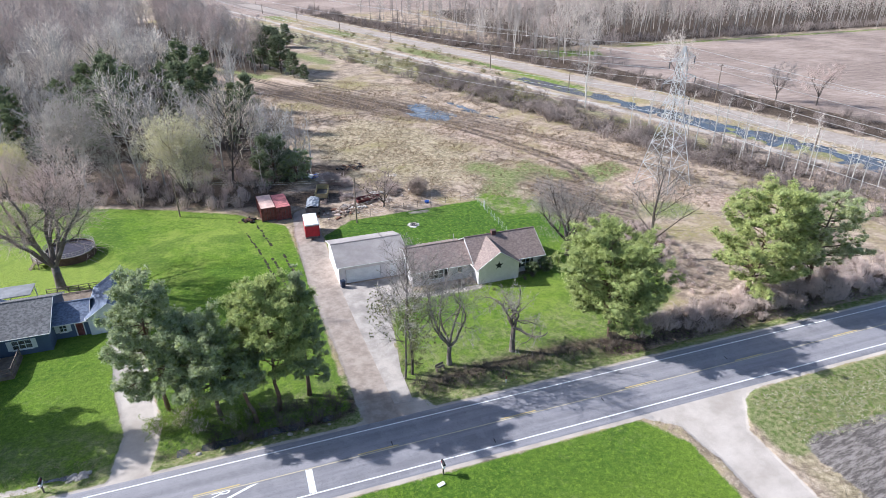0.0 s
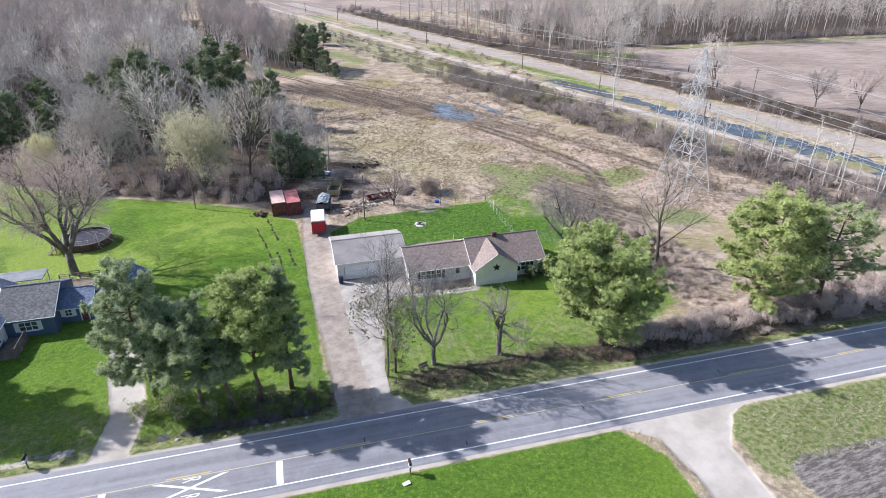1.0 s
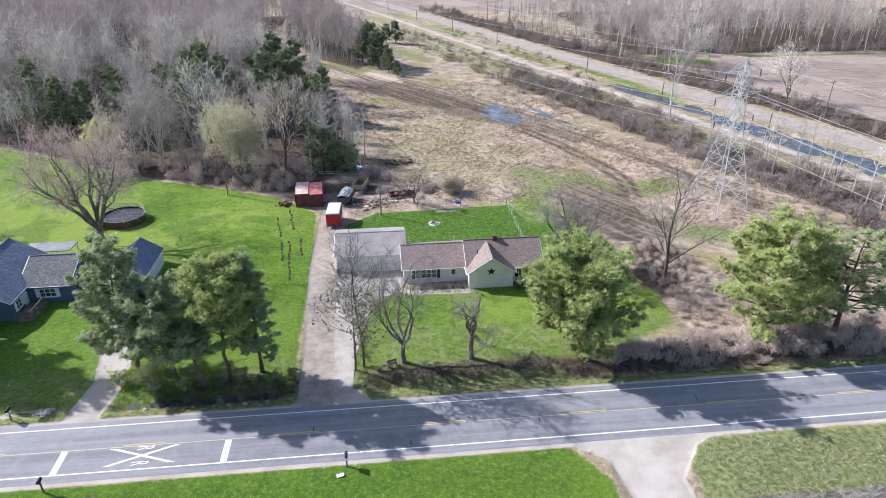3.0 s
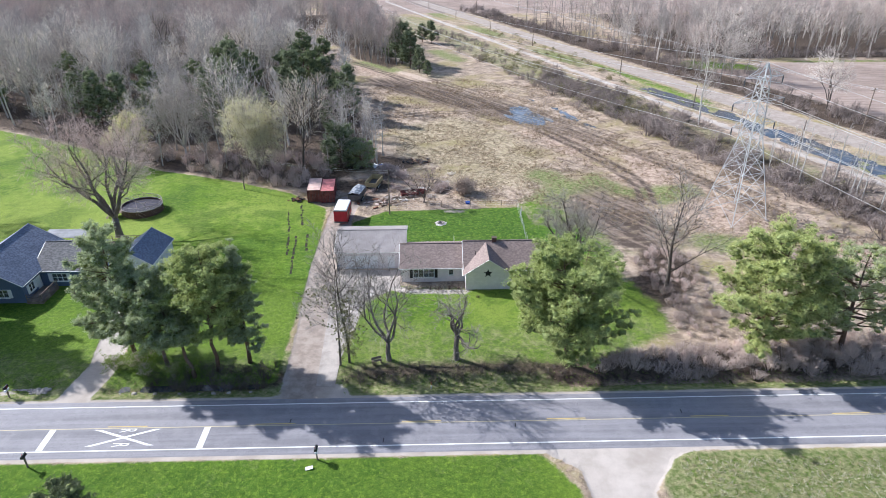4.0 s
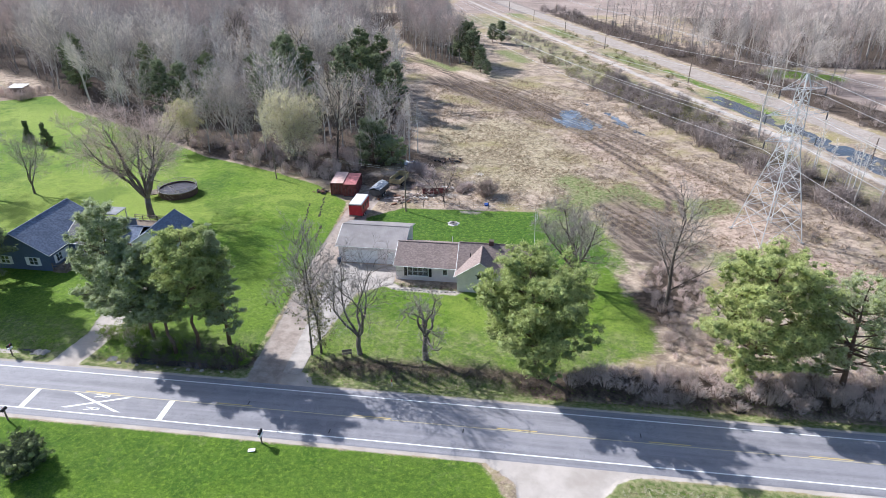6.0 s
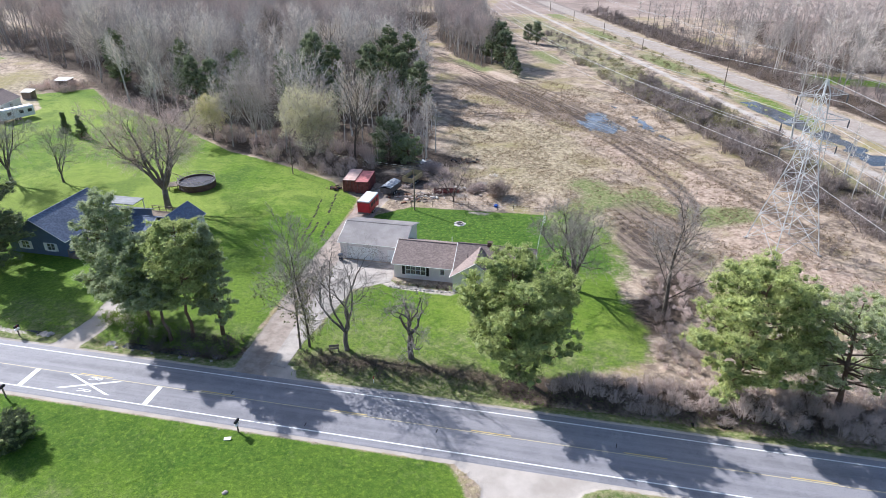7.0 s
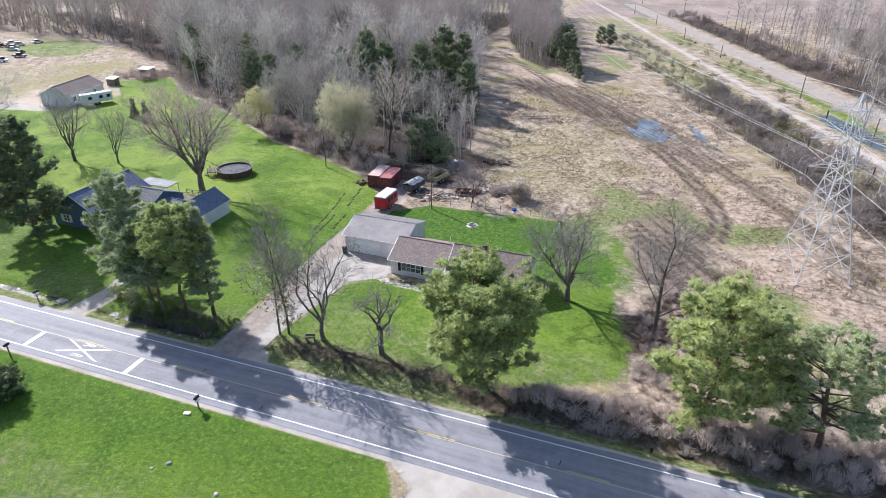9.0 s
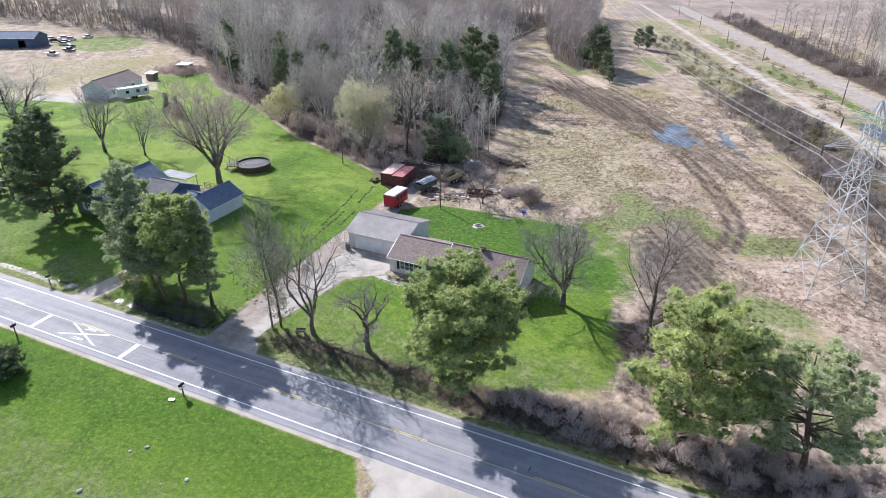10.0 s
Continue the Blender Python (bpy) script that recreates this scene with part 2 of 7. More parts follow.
def siding_material(name, colour, board=0.11):
    """Lapped boards: one shadow line a board, with dirt."""
    n = Nodes(name)
    w = n.tree.nodes.new("ShaderNodeTexWave")
    w.bands_direction, w.wave_profile = "Z", "SAW"
    n.tree.links.new(n.pos, w.inputs["Vector"])
    w.inputs["Scale"].default_value = 0.314 / board / 2
    w.inputs["Distortion"].default_value = 0.0
    col = n.mix(n.ramp(n.noise(0.8, 5, 0.7), 0.35, 0.75), tuple(c * 0.85 for c in colour), colour)
    n.bump(w.outputs["Fac"], 0.7, 0.02)
    return n.done(col, 0.6)


def water_material(name, deep, silt=0.0):
    n = Nodes(name)
    n.bump(n.noise(2.5, 3, 0.6), 0.05, 0.02)
    reeds = n.noise(1.0, 4, 0.6, where=n.stretch(0.15, 1.2, 1.0, 49))
    col = n.mix(n.ramp(n.noise(0.3, 4), 0.4, 0.7), deep, tuple(c * 2.2 for c in deep))
    col = n.mix(n.ramp(reeds, 0.5, 0.62, 0.0, silt), col, (0.20, 0.18, 0.14))
    return n.done(col, n.math("ADD", n.math("MULTIPLY", n.ramp(reeds, 0.5, 0.62), 0.3 * silt), 0.10), spec=1.0 - 0.45 * silt)


def glass_material():
    n = Nodes("window_glass")
    n.bsdf.inputs["Transmission Weight"].default_value = 0.7
    return n.done((0.35, 0.38, 0.40), 0.04, spec=0.6)


M_GROUND = ground_material()
M_ASPHALT = asphalt_material()
M_WHITE_LINE = paint_material("white_road_paint", (0.82, 0.82, 0.80), (0.55, 0.55, 0.54))
M_OLD_LINE = paint_material("faded_road_paint", (0.56, 0.49, 0.32), (0.34, 0.32, 0.29))
M_YELLOW = paint_material("yellow_road_paint", (0.58, 0.45, 0.18), (0.38, 0.34, 0.26))
M_TAR = plain("tar", (0.075, 0.072, 0.075), 0.8, vary=0.4, scale=6.0)
M_CONCRETE = plain("concrete", (0.44, 0.395, 0.355), 0.9, vary=0.35, scale=1.6, grain=0.5)
M_ROOF_BROWN = shingle_material("brown_shingles", (0.215, 0.165, 0.148), (0.325, 0.255, 0.23))
M_ROOF_GREY = shingle_material("grey_shingles", (0.10, 0.10, 0.105), (0.22, 0.22, 0.225))
M_ROOF_SLATE = shingle_material("blue_grey_shingles", (0.125, 0.15, 0.215), (0.23, 0.27, 0.36))
M_METAL_ROOF = plain("weathered_roof_metal", (0.40, 0.362, 0.345), 0.65, 0.05, 0.22, 1.5)
M_SIDING = siding_material("cream_siding", (0.82, 0.765, 0.765))
M_SIDING_BLUE = siding_material("slate_blue_siding", (0.11, 0.15, 0.24))
M_SIDING_PALE = siding_material("pale_siding", (0.76, 0.78, 0.81))
M_TRIM = plain("white_trim_paint", (0.80, 0.80, 0.78), 0.5, vary=0.12)
M_BLACK = plain("black_paint", (0.022, 0.022, 0.025), 0.6, vary=0.3)
M_GLASS = glass_material()
M_STEEL = plain("galvanised_steel", (0.62, 0.63, 0.64), 0.45, 0.35, 0.2, 1.0)
M_PORCH_ROOF = plain("weathered_grey_membrane", (0.26, 0.27, 0.29), 0.7, vary=0.35, scale=2.0)
M_WIRE = plain("aluminium_cable", (0.78, 0.78, 0.78), 0.45, 0.2)
M_WOOD = plain("weathered_wood", (0.24, 0.19, 0.15), 0.9, vary=0.4, scale=5.0)
M_RED = plain("red_paint", (0.42, 0.02, 0.035), 0.45, vary=0.25)
M_RED_FADED = plain("faded_red_paint", (0.66, 0.24, 0.23), 0.65, vary=0.4, scale=4.0)
M_MAROON = plain("rusty_maroon_paint", (0.22, 0.075, 0.07), 0.75, vary=0.5, scale=5.0)
M_TAN_ROOF = plain("sun_bleached_pink_paint", (0.78, 0.54, 0.46), 0.75, vary=0.25)
M_GREY_METAL = plain("dark_grey_metal", (0.11, 0.115, 0.125), 0.5, 0.3, 0.3)
M_RUBBER = plain("tyre_rubber", (0.025, 0.025, 0.026), 0.85)
M_WHITE = plain("white_paint", (0.82, 0.82, 0.83), 0.45, vary=0.15)
M_OLIVE = plain("olive_canvas", (0.42, 0.355, 0.20), 0.85, vary=0.35, scale=5.0)
M_BLUE = plain("blue_plastic", (0.03, 0.10, 0.42), 0.5)
M_ASH = plain("pale_ash", (0.60, 0.57, 0.53), 0.95, vary=0.3, scale=6.0)
M_BRICK = plain("chimney_brick", (0.16, 0.085, 0.075), 0.9, vary=0.3, scale=8.0)
M_RUST = plain("rusty_metal", (0.19, 0.095, 0.06), 0.8, 0.2, 0.5, 6.0)
M_WATER = water_material("canal_water", (0.05, 0.055, 0.065), 0.45)
M_POND = water_material("shallow_pond_water", (0.10, 0.115, 0.14), 0.9)
M_BARK = bark("grey_brown_bark", (0.20, 0.165, 0.14), (0.30, 0.275, 0.245))
M_BARK_DARK = bark("dark_bark", (0.13, 0.105, 0.09), (0.20, 0.175, 0.15))
M_BARK_PINE = bark("reddish_pine_bark", (0.20, 0.125, 0.085), (0.24, 0.20, 0.17))
M_BARK_WOOD = bark("pale_grey_forest_bark", (0.50, 0.46, 0.42), (0.64, 0.60, 0.56))
M_BARK_WHITE = bark("pale_birch_bark", (0.66, 0.63, 0.58), (0.74, 0.71, 0.66))
M_TWIG = twiggy("grey_twigs", (0.74, 0.68, 0.62))
M_TWIG_PALE = twiggy("pale_twigs", (0.74, 0.685, 0.62))
M_TWIG_RED = twiggy("reddish_twigs", (0.58, 0.47, 0.43))
M_BRUSH_DARK = plain("grey_brush_stems", (0.36, 0.30, 0.27), 0.95, vary=0.4, scale=0.4)
# brown stems darkened to paint in the shade beneath roadside trees
M_BRUSH_SHADE = plain("brown_brush_in_shade", (0.17, 0.14, 0.115), 0.95, vary=0.45, scale=0.8)
M_SHRUB_BROWN = plain("brown_shrub_stems", (0.42, 0.34, 0.29), 0.95, vary=0.4, scale=1.2)
M_BRUSH = plain("brown_brush_stems", (0.68, 0.56, 0.50), 0.95, vary=0.4, scale=0.6)
M_NEEDLE = leafage("pine_needles", (0.20, 0.27, 0.085), (0.66, 0.72, 0.30), 0.45)
M_NEEDLE_BLUE = leafage("blue_green_needles", (0.19, 0.245, 0.135), (0.62, 0.68, 0.42), 0.45)
M_NEEDLE_SUN = leafage("bright_pine_needles", (0.29, 0.355, 0.12), (0.79, 0.83, 0.37), 0.5)
M_NEEDLE_GREY = leafage("grey_green_needles", (0.30, 0.345, 0.19), (0.76, 0.80, 0.49), 0.5)
M_NEEDLE_DARK = leafage("dark_needles", (0.10, 0.135, 0.065), (0.29, 0.345, 0.16), 0.3)
M_NEEDLE_WOOD = leafage("dull_green_needles", (0.15, 0.185, 0.11), (0.38, 0.43, 0.25), 0.35)
# needles of the low bush; in pine hearts, crown shade put into the colour
M_HEART_DARK = leafage("dark_needles_shaded_hearts", (0.07, 0.09, 0.045), (0.17, 0.205, 0.105), 0.2)
M_BUD = leafage("yellow_green_buds", (0.55, 0.52, 0.24), (0.80, 0.76, 0.44), 0.4)
M_BUD_PALE = leafage("pale_buds", (0.48, 0.45, 0.27), (0.80, 0.75, 0.50), 0.42)
M_BUD_TAN = leafage("tan_buds", (0.30, 0.25, 0.19), (0.52, 0.46, 0.37), 0.35)
M_BUD_ROSE = leafage("rosy_buds", (0.30, 0.22, 0.20), (0.50, 0.40, 0.37), 0.35)
M_IVY_LEAF = leafage("olive_brown_leaves", (0.09, 0.10, 0.045), (0.27, 0.27, 0.13), 0.3)
M_BROWN_LEAF = leafage("brown_dead_leaves", (0.16, 0.11, 0.07), (0.34, 0.25, 0.16), 0.25)
M_STRAW = leafage("dry_grass_blades", (0.26, 0.19, 0.12), (0.55, 0.43, 0.29), 0.2)
M_STUBBLE = leafage("pale_stubble", (0.40, 0.37, 0.25), (0.72, 0.69, 0.52), 0.3)
M_GRASS = leafage("grass_blades", (0.10, 0.195, 0.016), (0.22, 0.345, 0.035), 0.4)
M_LEAF = leafage("young_leaves", (0.12, 0.20, 0.03), (0.30, 0.40, 0.08), 0.35)
M_TWIG_FAR = twiggy("distant_grey_twigs", (0.58, 0.53, 0.485))
M_STEM_FAR = plain("distant_pale_stems", (0.45, 0.41, 0.375), 0.9, vary=0.4, scale=0.12)
M_TWIG_FAR_RED = twiggy("distant_rosy_twigs", (0.53, 0.445, 0.41))
M_TWIG_FAR_PALE = twiggy("distant_pale_twigs", (0.60, 0.56, 0.51))
M_TWIG_NEAR = plain("grey_brown_twigs", (0.37, 0.33, 0.30), 0.9, vary=0.35, scale=0.5)
M_TWIG_WARM = twiggy("tan_budding_twigs", (0.70, 0.62, 0.50))
# hearts of the clumps: shade inside the crown is painted into this tone
M_NEEDLE_HEART = leafage("shaded_inner_needles", (0.15, 0.20, 0.065), (0.42, 0.48, 0.18), 0.3)
M_OLIVE_BUD = leafage("olive_buds", (0.19, 0.17, 0.085), (0.38, 0.35, 0.19), 0.3)
M_RUT = plain("wet_rut_mud", (0.045, 0.042, 0.025), 0.95, vary=0.5, scale=6.0, grain=0.8)
# wet mud, blackened further for the shade of overhanging brush
M_DITCH = plain("wet_mud_and_brush_shade", (0.022, 0.019, 0.016), 0.5, vary=0.5, scale=2.0, grain=0.6)
M_SHRUB_DARK = plain("dark_dead_stems", (0.13, 0.10, 0.085), 0.95, vary=0.4, scale=2.0)
M_POOL_WALL = plain("reddish_brown_boards", (0.12, 0.07, 0.058), 0.8, vary=0.4, scale=4.0)

# ---- mesh helpers ----
class Shape:
    """Corners and faces of one mesh, gathered piece by piece."""

    def __init__(self):
        self.v, self.f = [], []

    def add(self, verts, faces):
        k = len(self.v)
        self.v.extend(tuple(p) for p in verts)
        self.f.extend(tuple(i + k for i in f) for f in faces)
        return self

    def box(self, x0, y0, z0, x1, y1, z1, m=None):
        p = [Vector((x, y, z)) for x in (x0, x1) for y in (y0, y1) for z in (z0, z1)]
        if m:
            p = [m @ q for q in p]
        return self.add(p, [(0, 1, 3, 2), (4, 6, 7, 5), (0, 4, 5, 1), (2, 3, 7, 6), (0, 2, 6, 4), (1, 5, 7, 3)])

    def prism(self, outline, way):
        """A closed outline pushed along way; the outline turns left seen against way."""
        n, w = len(outline), Vector(way)
        a = [Vector(p) for p in outline]
        sides = [(i, (i + 1) % n, n + (i + 1) % n, n + i) for i in range(n)]
        return self.add(a + [p + w for p in a], [tuple(range(n - 1, -1, -1)), tuple(range(n, 2 * n))] + sides)

    def tube(self, points, radii, sides=6, cap=True):
        pts = [Vector(p) for p in points]
        k, last = len(self.v), len(pts) - 1
        ref = Vector((0.31, 0.47, 0.83))
        for i, p in enumerate(pts):
            d = (pts[min(i + 1, last)] - pts[max(i - 1, 0)]).normalized()
            u = d.cross(ref).normalized() if abs(d.dot(ref)) < 0.97 else d.cross(Vector((1, 0, 0))).normalized()
            w = d.cross(u)
            for j in range(sides):
                t = 2 * math.pi * j / sides
                self.v.append(tuple(p + (u * math.cos(t) + w * math.sin(t)) * radii[i]))
        for i in range(last):
            for j in range(sides):
                a, b = k + i * sides + j, k + i * sides + (j + 1) % sides
                self.f.append((a, b, b + sides, a + sides))
        if cap:
            self.f.append(tuple(k + j for j in range(sides - 1, -1, -1)))
            self.f.append(tuple(k + last * sides + j for j in range(sides)))
        return self

    def bar(self, p, q, r, sides=4):
        return self.tube([p, q], [r, r], sides)

    def mesh(self, name):
        me = bpy.data.meshes.new(name)
        me.from_pydata(self.v, [], self.f)
        return me


def part(name, shape, material, parent=None, label="", smooth=False):
    """Links a shape as one mesh object, under a thing or a part when one is given."""
    me = shape if isinstance(shape, bpy.types.Mesh) else shape.mesh(name)
    if not me.materials:
        me.materials.append(material)
    if smooth:
        me.shade_smooth()
    ob = new(name, me)
    ob.parent = parent
    return tagged(ob, label=label)


def thing(name, label, category, group="", kind="", at=None):
    ob = new(name)
    ob.empty_display_size = 0.3
    if at:
        ob.matrix_world = at
    return tagged(ob, label, category, group, kind)


# ---- ground ----
ALONG, ACROSS = Vector((0.333, -0.943)), Vector((0.943, 0.333))     # the canal runs along ALONG


def graded(core_a, core_b, step, mid_a, mid_b, mid_step, far):
    core = list(np.arange(core_a, core_b + 0.01, step))
    left = list(np.arange(core_a - mid_step, mid_a, -mid_step))[::-1]
    right = list(np.arange(core_b + mid_step, mid_b, mid_step))
    out, d = [], mid_step * 2
    while True:
        d *= 1.7
        out.append(d)
        if d > far:
            break
    return np.array([left[0] - q for q in out[::-1]] + left + core + right + [right[-1] + q for q in out])


gx = graded(-72, 72, 0.75, -270, 270, 2.2, 2500)
gy = graded(-20, 168, 0.8, -60, 400, 2.2, 2500)
PX, PY = np.meshgrid(gx, gy)
C_AX = PX * ACROSS.x + PY * ACROSS.y
S_AX = PX * ALONG.x + PY * ALONG.y


def inside(poly, soft=1.5, x=None, y=None):
    """1 inside an outline, 0 outside, gliding over soft metres on both sides of the edge."""
    x, y = (PX, PY) if x is None else (x, y)
    d2, odd = np.full(np.shape(x), 1e12), np.zeros(np.shape(x), bool)
    for (ax, ay), (bx, by) in zip(poly, poly[1:] + poly[:1]):
        ex, ey = bx - ax, by - ay
        t = np.clip(((x - ax) * ex + (y - ay) * ey) / (ex * ex + ey * ey), 0, 1)
        d2 = np.minimum(d2, (x - ax - t * ex) ** 2 + (y - ay - t * ey) ** 2)
        if ay != by:
            odd ^= ((ay > y) != (by > y)) & (x < (y - ay) * ex / (by - ay) + ax)
    d = np.sqrt(d2) * np.where(odd, 1, -1)
    return np.clip(0.5 + d / (2 * soft), 0, 1)


def line(points, width, soft=0.8):
    d2 = np.full(PX.shape, 1e12)
    for (ax, ay), (bx, by) in zip(points, points[1:]):
        ex, ey = bx - ax, by - ay
        t = np.clip(((PX - ax) * ex + (PY - ay) * ey) / (ex * ex + ey * ey), 0, 1)
        d2 = np.minimum(d2, (PX - ax - t * ex) ** 2 + (PY - ay - t * ey) ** 2)
    return np.clip(0.5 + (width / 2 - np.sqrt(d2)) / (2 * soft), 0, 1)


def band(v, lo, hi, soft=1.0):
    return np.clip(0.5 + np.minimum(v - lo, hi - v) / (2 * soft), 0, 1)


WOODS = [(-27, 66), (-44, 73), (-62, 79), (-88, 96), (-118, 112), (-134, 126), (-170, 160), (-215, 215), (-215, 330), (-60, 330), (-60, 225), (-44, 176), (-28, 131), (-19, 99), (-17, 82)]
GROVE = [(-33, 200), (-19, 181), (-16, 188), (-26, 235), (-45, 330), (-60, 330), (-52, 250)]
GREEN_PATCH = [(85, 186), (93, 196), (117, 184), (114, 172), (88, 176)]
LAWN_WEST = [(-23.4, 7), (-23.6, 40), (-24.4, 56), (-33, 64), (-44, 70), (-62, 77), (-88, 94), (-118, 110), (-134, 124), (-147, 114), (-132, 100), (-130, 84), (-150, 76), (-175, 70), (-175, 5)]
LAWN_FRONT = [(-16.8, 9.4), (-15.5, 18), (-14.5, 24.4), (-10, 27.6), (-0.6, 27), (11, 28), (12, 36), (22, 37), (23, 30), (25.5, 22), (25.5, 16), (18, 11.5), (8, 9.6), (-6, 9.2)]
BACK_LAWN = [(-19, 41), (-19, 50), (-13.4, 54.5), (11, 56), (12.5, 48), (20, 46), (22, 37), (12, 35), (-8, 36)]
SLAB = [(-18.7, 6.2), (-16.6, 6.0), (-16.5, 11.4), (-15.4, 18), (-14.6, 24.5), (-10.0, 27.6), (-9.9, 32.9), (-19.6, 32.9), (-19.4, 24)]
lawn = np.maximum.reduce([inside(LAWN_WEST, 1.0), inside(LAWN_FRONT, 3.0), inside(BACK_LAWN, 0.8), 0.56 * inside([(15, 34), (26, 33), (27, 44), (22, 54), (13, 62), (8, 56)], 3.0),
                          inside([(-150, -4.6), (5.0, -4.6), (8.0, -9), (7, -900), (-900, -900), (-900, -4.6)], 0.8),
                          0.54 * inside([(-243, 160), (-228, 175), (-199, 163), (-196, 143), (-209, 134), (-240, 140)], 3.0),
                          0.62 * inside(GREEN_PATCH, 4.0), 0.56 * band(C_AX, 112.5, 117.5, 1.2) * band(S_AX, -160, -92, 4),
                          0.6 * band(PY, 186, 192, 2.5) * band(PX, 128, 400, 3)])
litter = np.maximum.reduce([inside(WOODS, 2.5), 0.8 * line(WOODS[:8], 3.0, 2.0), inside(GROVE, 3.0), band(PY, 196, 330, 4) * band(PX, 90, 420, 8),
                            0.8 * line([(10, 8.8), (22, 9.6), (60, 10)], 6, 2), 0.9 * line([(-41, 8.0), (-24, 7.8)], 3.5, 1.5), 0.9 * line([(24, 24), (30, 30), (31, 36)], 8, 2),
                            0.6 * band(C_AX, 79, 95, 3) * band(PY, 40, 165, 8), band(C_AX, 130, 146, 3) * band(PY, -20, 340, 5),
                            0.66 * line([(-13, 8.8), (0, 9.4), (12, 9.2)], 4.5, 2.0), line([(-26, 67), (-16, 68)], 6, 3), line([(-12, 80), (-22, 84)], 8, 3), line([(-160, 158), (-210, 190), (-300, 240)], 24, 6)])
gravel = np.maximum.reduce([line([(-20.2, 3), (-20.8, 18), (-21.6, 34), (-21.4, 52), (-20.6, 60)], 4.4, 0.6),
                            line([(-45.2, 4), (-44.2, 11), (-45.8, 18), (-47.0, 26), (-48.0, 31)], 3.6, 0.6),
                            line([(-19, 4.4), (-17, 4.4)], 4.5, 0.6), band(np.abs(PY), -1, 4.55, 0.5),
                            inside([(4.2, -3.6), (8.4, -6.6), (9.2, -12), (9.0, -24), (8.0, -900), (14, -900), (14.6, -18), (15.0, -9.5), (18, -5.6), (22, -3.6)], 0.5),
                            0.86 * band(C_AX, 117.8, 127.2, 1.8) * band(PY, -60, 400, 2), 0.68 * band(C_AX, 99.8, 104.2, 2.0) * band(PY, 30, 400, 2),
                            0.8 * line([(-11, 27.6), (-9, 26.6), (-0.6, 26.2)], 1.6, 0.5), 0.75 * line([(-157, 78), (-140, 81)], 7, 1.0), 0.58 * inside([(-4.6, 53.4), (-3.2, 55.4), (2.3, 55.8), (1.0, 52.8)], 1.0), 0.8 * line([(-70, 6.6), (-59.3, 6.8), (-53, 6.3)], 1.3, 0.5)])
def ruts(points, apart, width, strength):
    """Two wheel tracks side by side."""
    out = []
    for side in (-apart / 2, apart / 2):
        moved = []
        for k, p in enumerate(points):
            a, b = Vector(points[max(k - 1, 0)]), Vector(points[min(k + 1, len(points) - 1)])
            d = (b - a).normalized()
            moved.append((p[0] - d.y * side, p[1] + d.x * side))
        out.append(strength * line(moved, width, 0.75))
    return np.maximum(*out)


TRACK_A = [(-40, 205), (-25, 181), (-14, 163.8), (0.3, 145.6), (13.5, 119.7), (23.1, 104.3), (30, 89.4), (34.7, 75.5), (36.7, 65.7), (35.4, 57)]
TRACK_B = [(-4.7, 163.3), (10.4, 142.7), (24.3, 121.5), (32.9, 102), (40.6, 87), (45.6, 78.6), (51, 66), (57, 52)]
TRACK_C = [(-22, 152), (-6.7, 150), (7.1, 130), (16.1, 121.5), (28.8, 104), (36, 92)]
TRACK_D = [(-12, 118), (-4, 122), (6, 121), (16, 112)]
CHURNED = [(22.1, 60.7), (26.9, 64.2), (36.2, 59.9), (35.2, 48.8), (39.2, 46.1), (37.8, 40.4), (29.1, 37.1), (23.6, 39.8), (22.0, 49.1)]
churned = inside(CHURNED, 2.0)
ring_far = np.hypot(PX - 27.7, PY - 50.3)
rings = 0.5 + 0.5 * np.sin(2 * math.pi * ring_far / 1.9)
mud = np.maximum.reduce([ruts(TRACK_A, 2.3, 1.5, 0.90), ruts(TRACK_B, 2.3, 1.4, 0.82), ruts(TRACK_C, 2.2, 1.4, 0.85), ruts(TRACK_D, 2.2, 1.2, 0.78), ruts([(x + 5.5, y + 6) for x, y in TRACK_C], 2.2, 1.1, 0.78), ruts([(-26, 166), (-13, 158), (2, 138), (12, 126)], 2.0, 1.0, 0.75),
                         0.80 * inside([(-30, 168), (-16, 164), (-2, 156), (10, 140), (24, 120), (19, 110), (8, 118), (-8, 136), (-22, 150)], 4.0), 0.66 * inside([(20, 124), (31, 106), (38, 92), (33, 88), (24, 102), (15, 112)], 4.0),
                         0.5 * line(TRACK_A[5:], 5.0, 2.5), 0.48 * line(TRACK_B[2:], 5.0, 2.5),
                         0.86 * inside([(25.4, 57.5), (28.4, 53), (29.2, 44), (25, 42.6), (24.6, 50.7)], 1.6), 0.55 * inside([(20, 62), (23, 46), (31, 44), (33, 58), (31, 68), (25, 68)], 3.0),
                         0.62 * line([(-22, 60), (-16, 61)], 5, 2), churned * (0.56 + 0.27 * rings)])
olive = np.maximum.reduce([0.8 * inside(BACK_LAWN, 1.5), band(PY, -900, -9.0, 1.5) * band(PX, 16, 900, 1.5), 0.45 * band(PY, -11.5, -4.6, 2.0) * band(PX, -300, 5, 2), 0.72 * inside([(-212, 112), (-172, 149), (-145, 124), (-158, 114), (-161, 99), (-157, 81), (-171, 83)], 5.0), 0.6 * band(C_AX, 115, 129, 1.0), 0.9 * line([(-20.2, 3), (-20.8, 18), (-21.6, 34), (-21.4, 52), (-20.6, 60)], 5.0, 1.0), 0.9 * inside([(-15, 106), (1, 118), (12, 108), (22, 86), (14, 64), (2, 66), (-8, 72), (-14, 90)], 5.0), 0.7 * line([(-24, 190), (-2, 168), (20, 148)], 10, 5)])
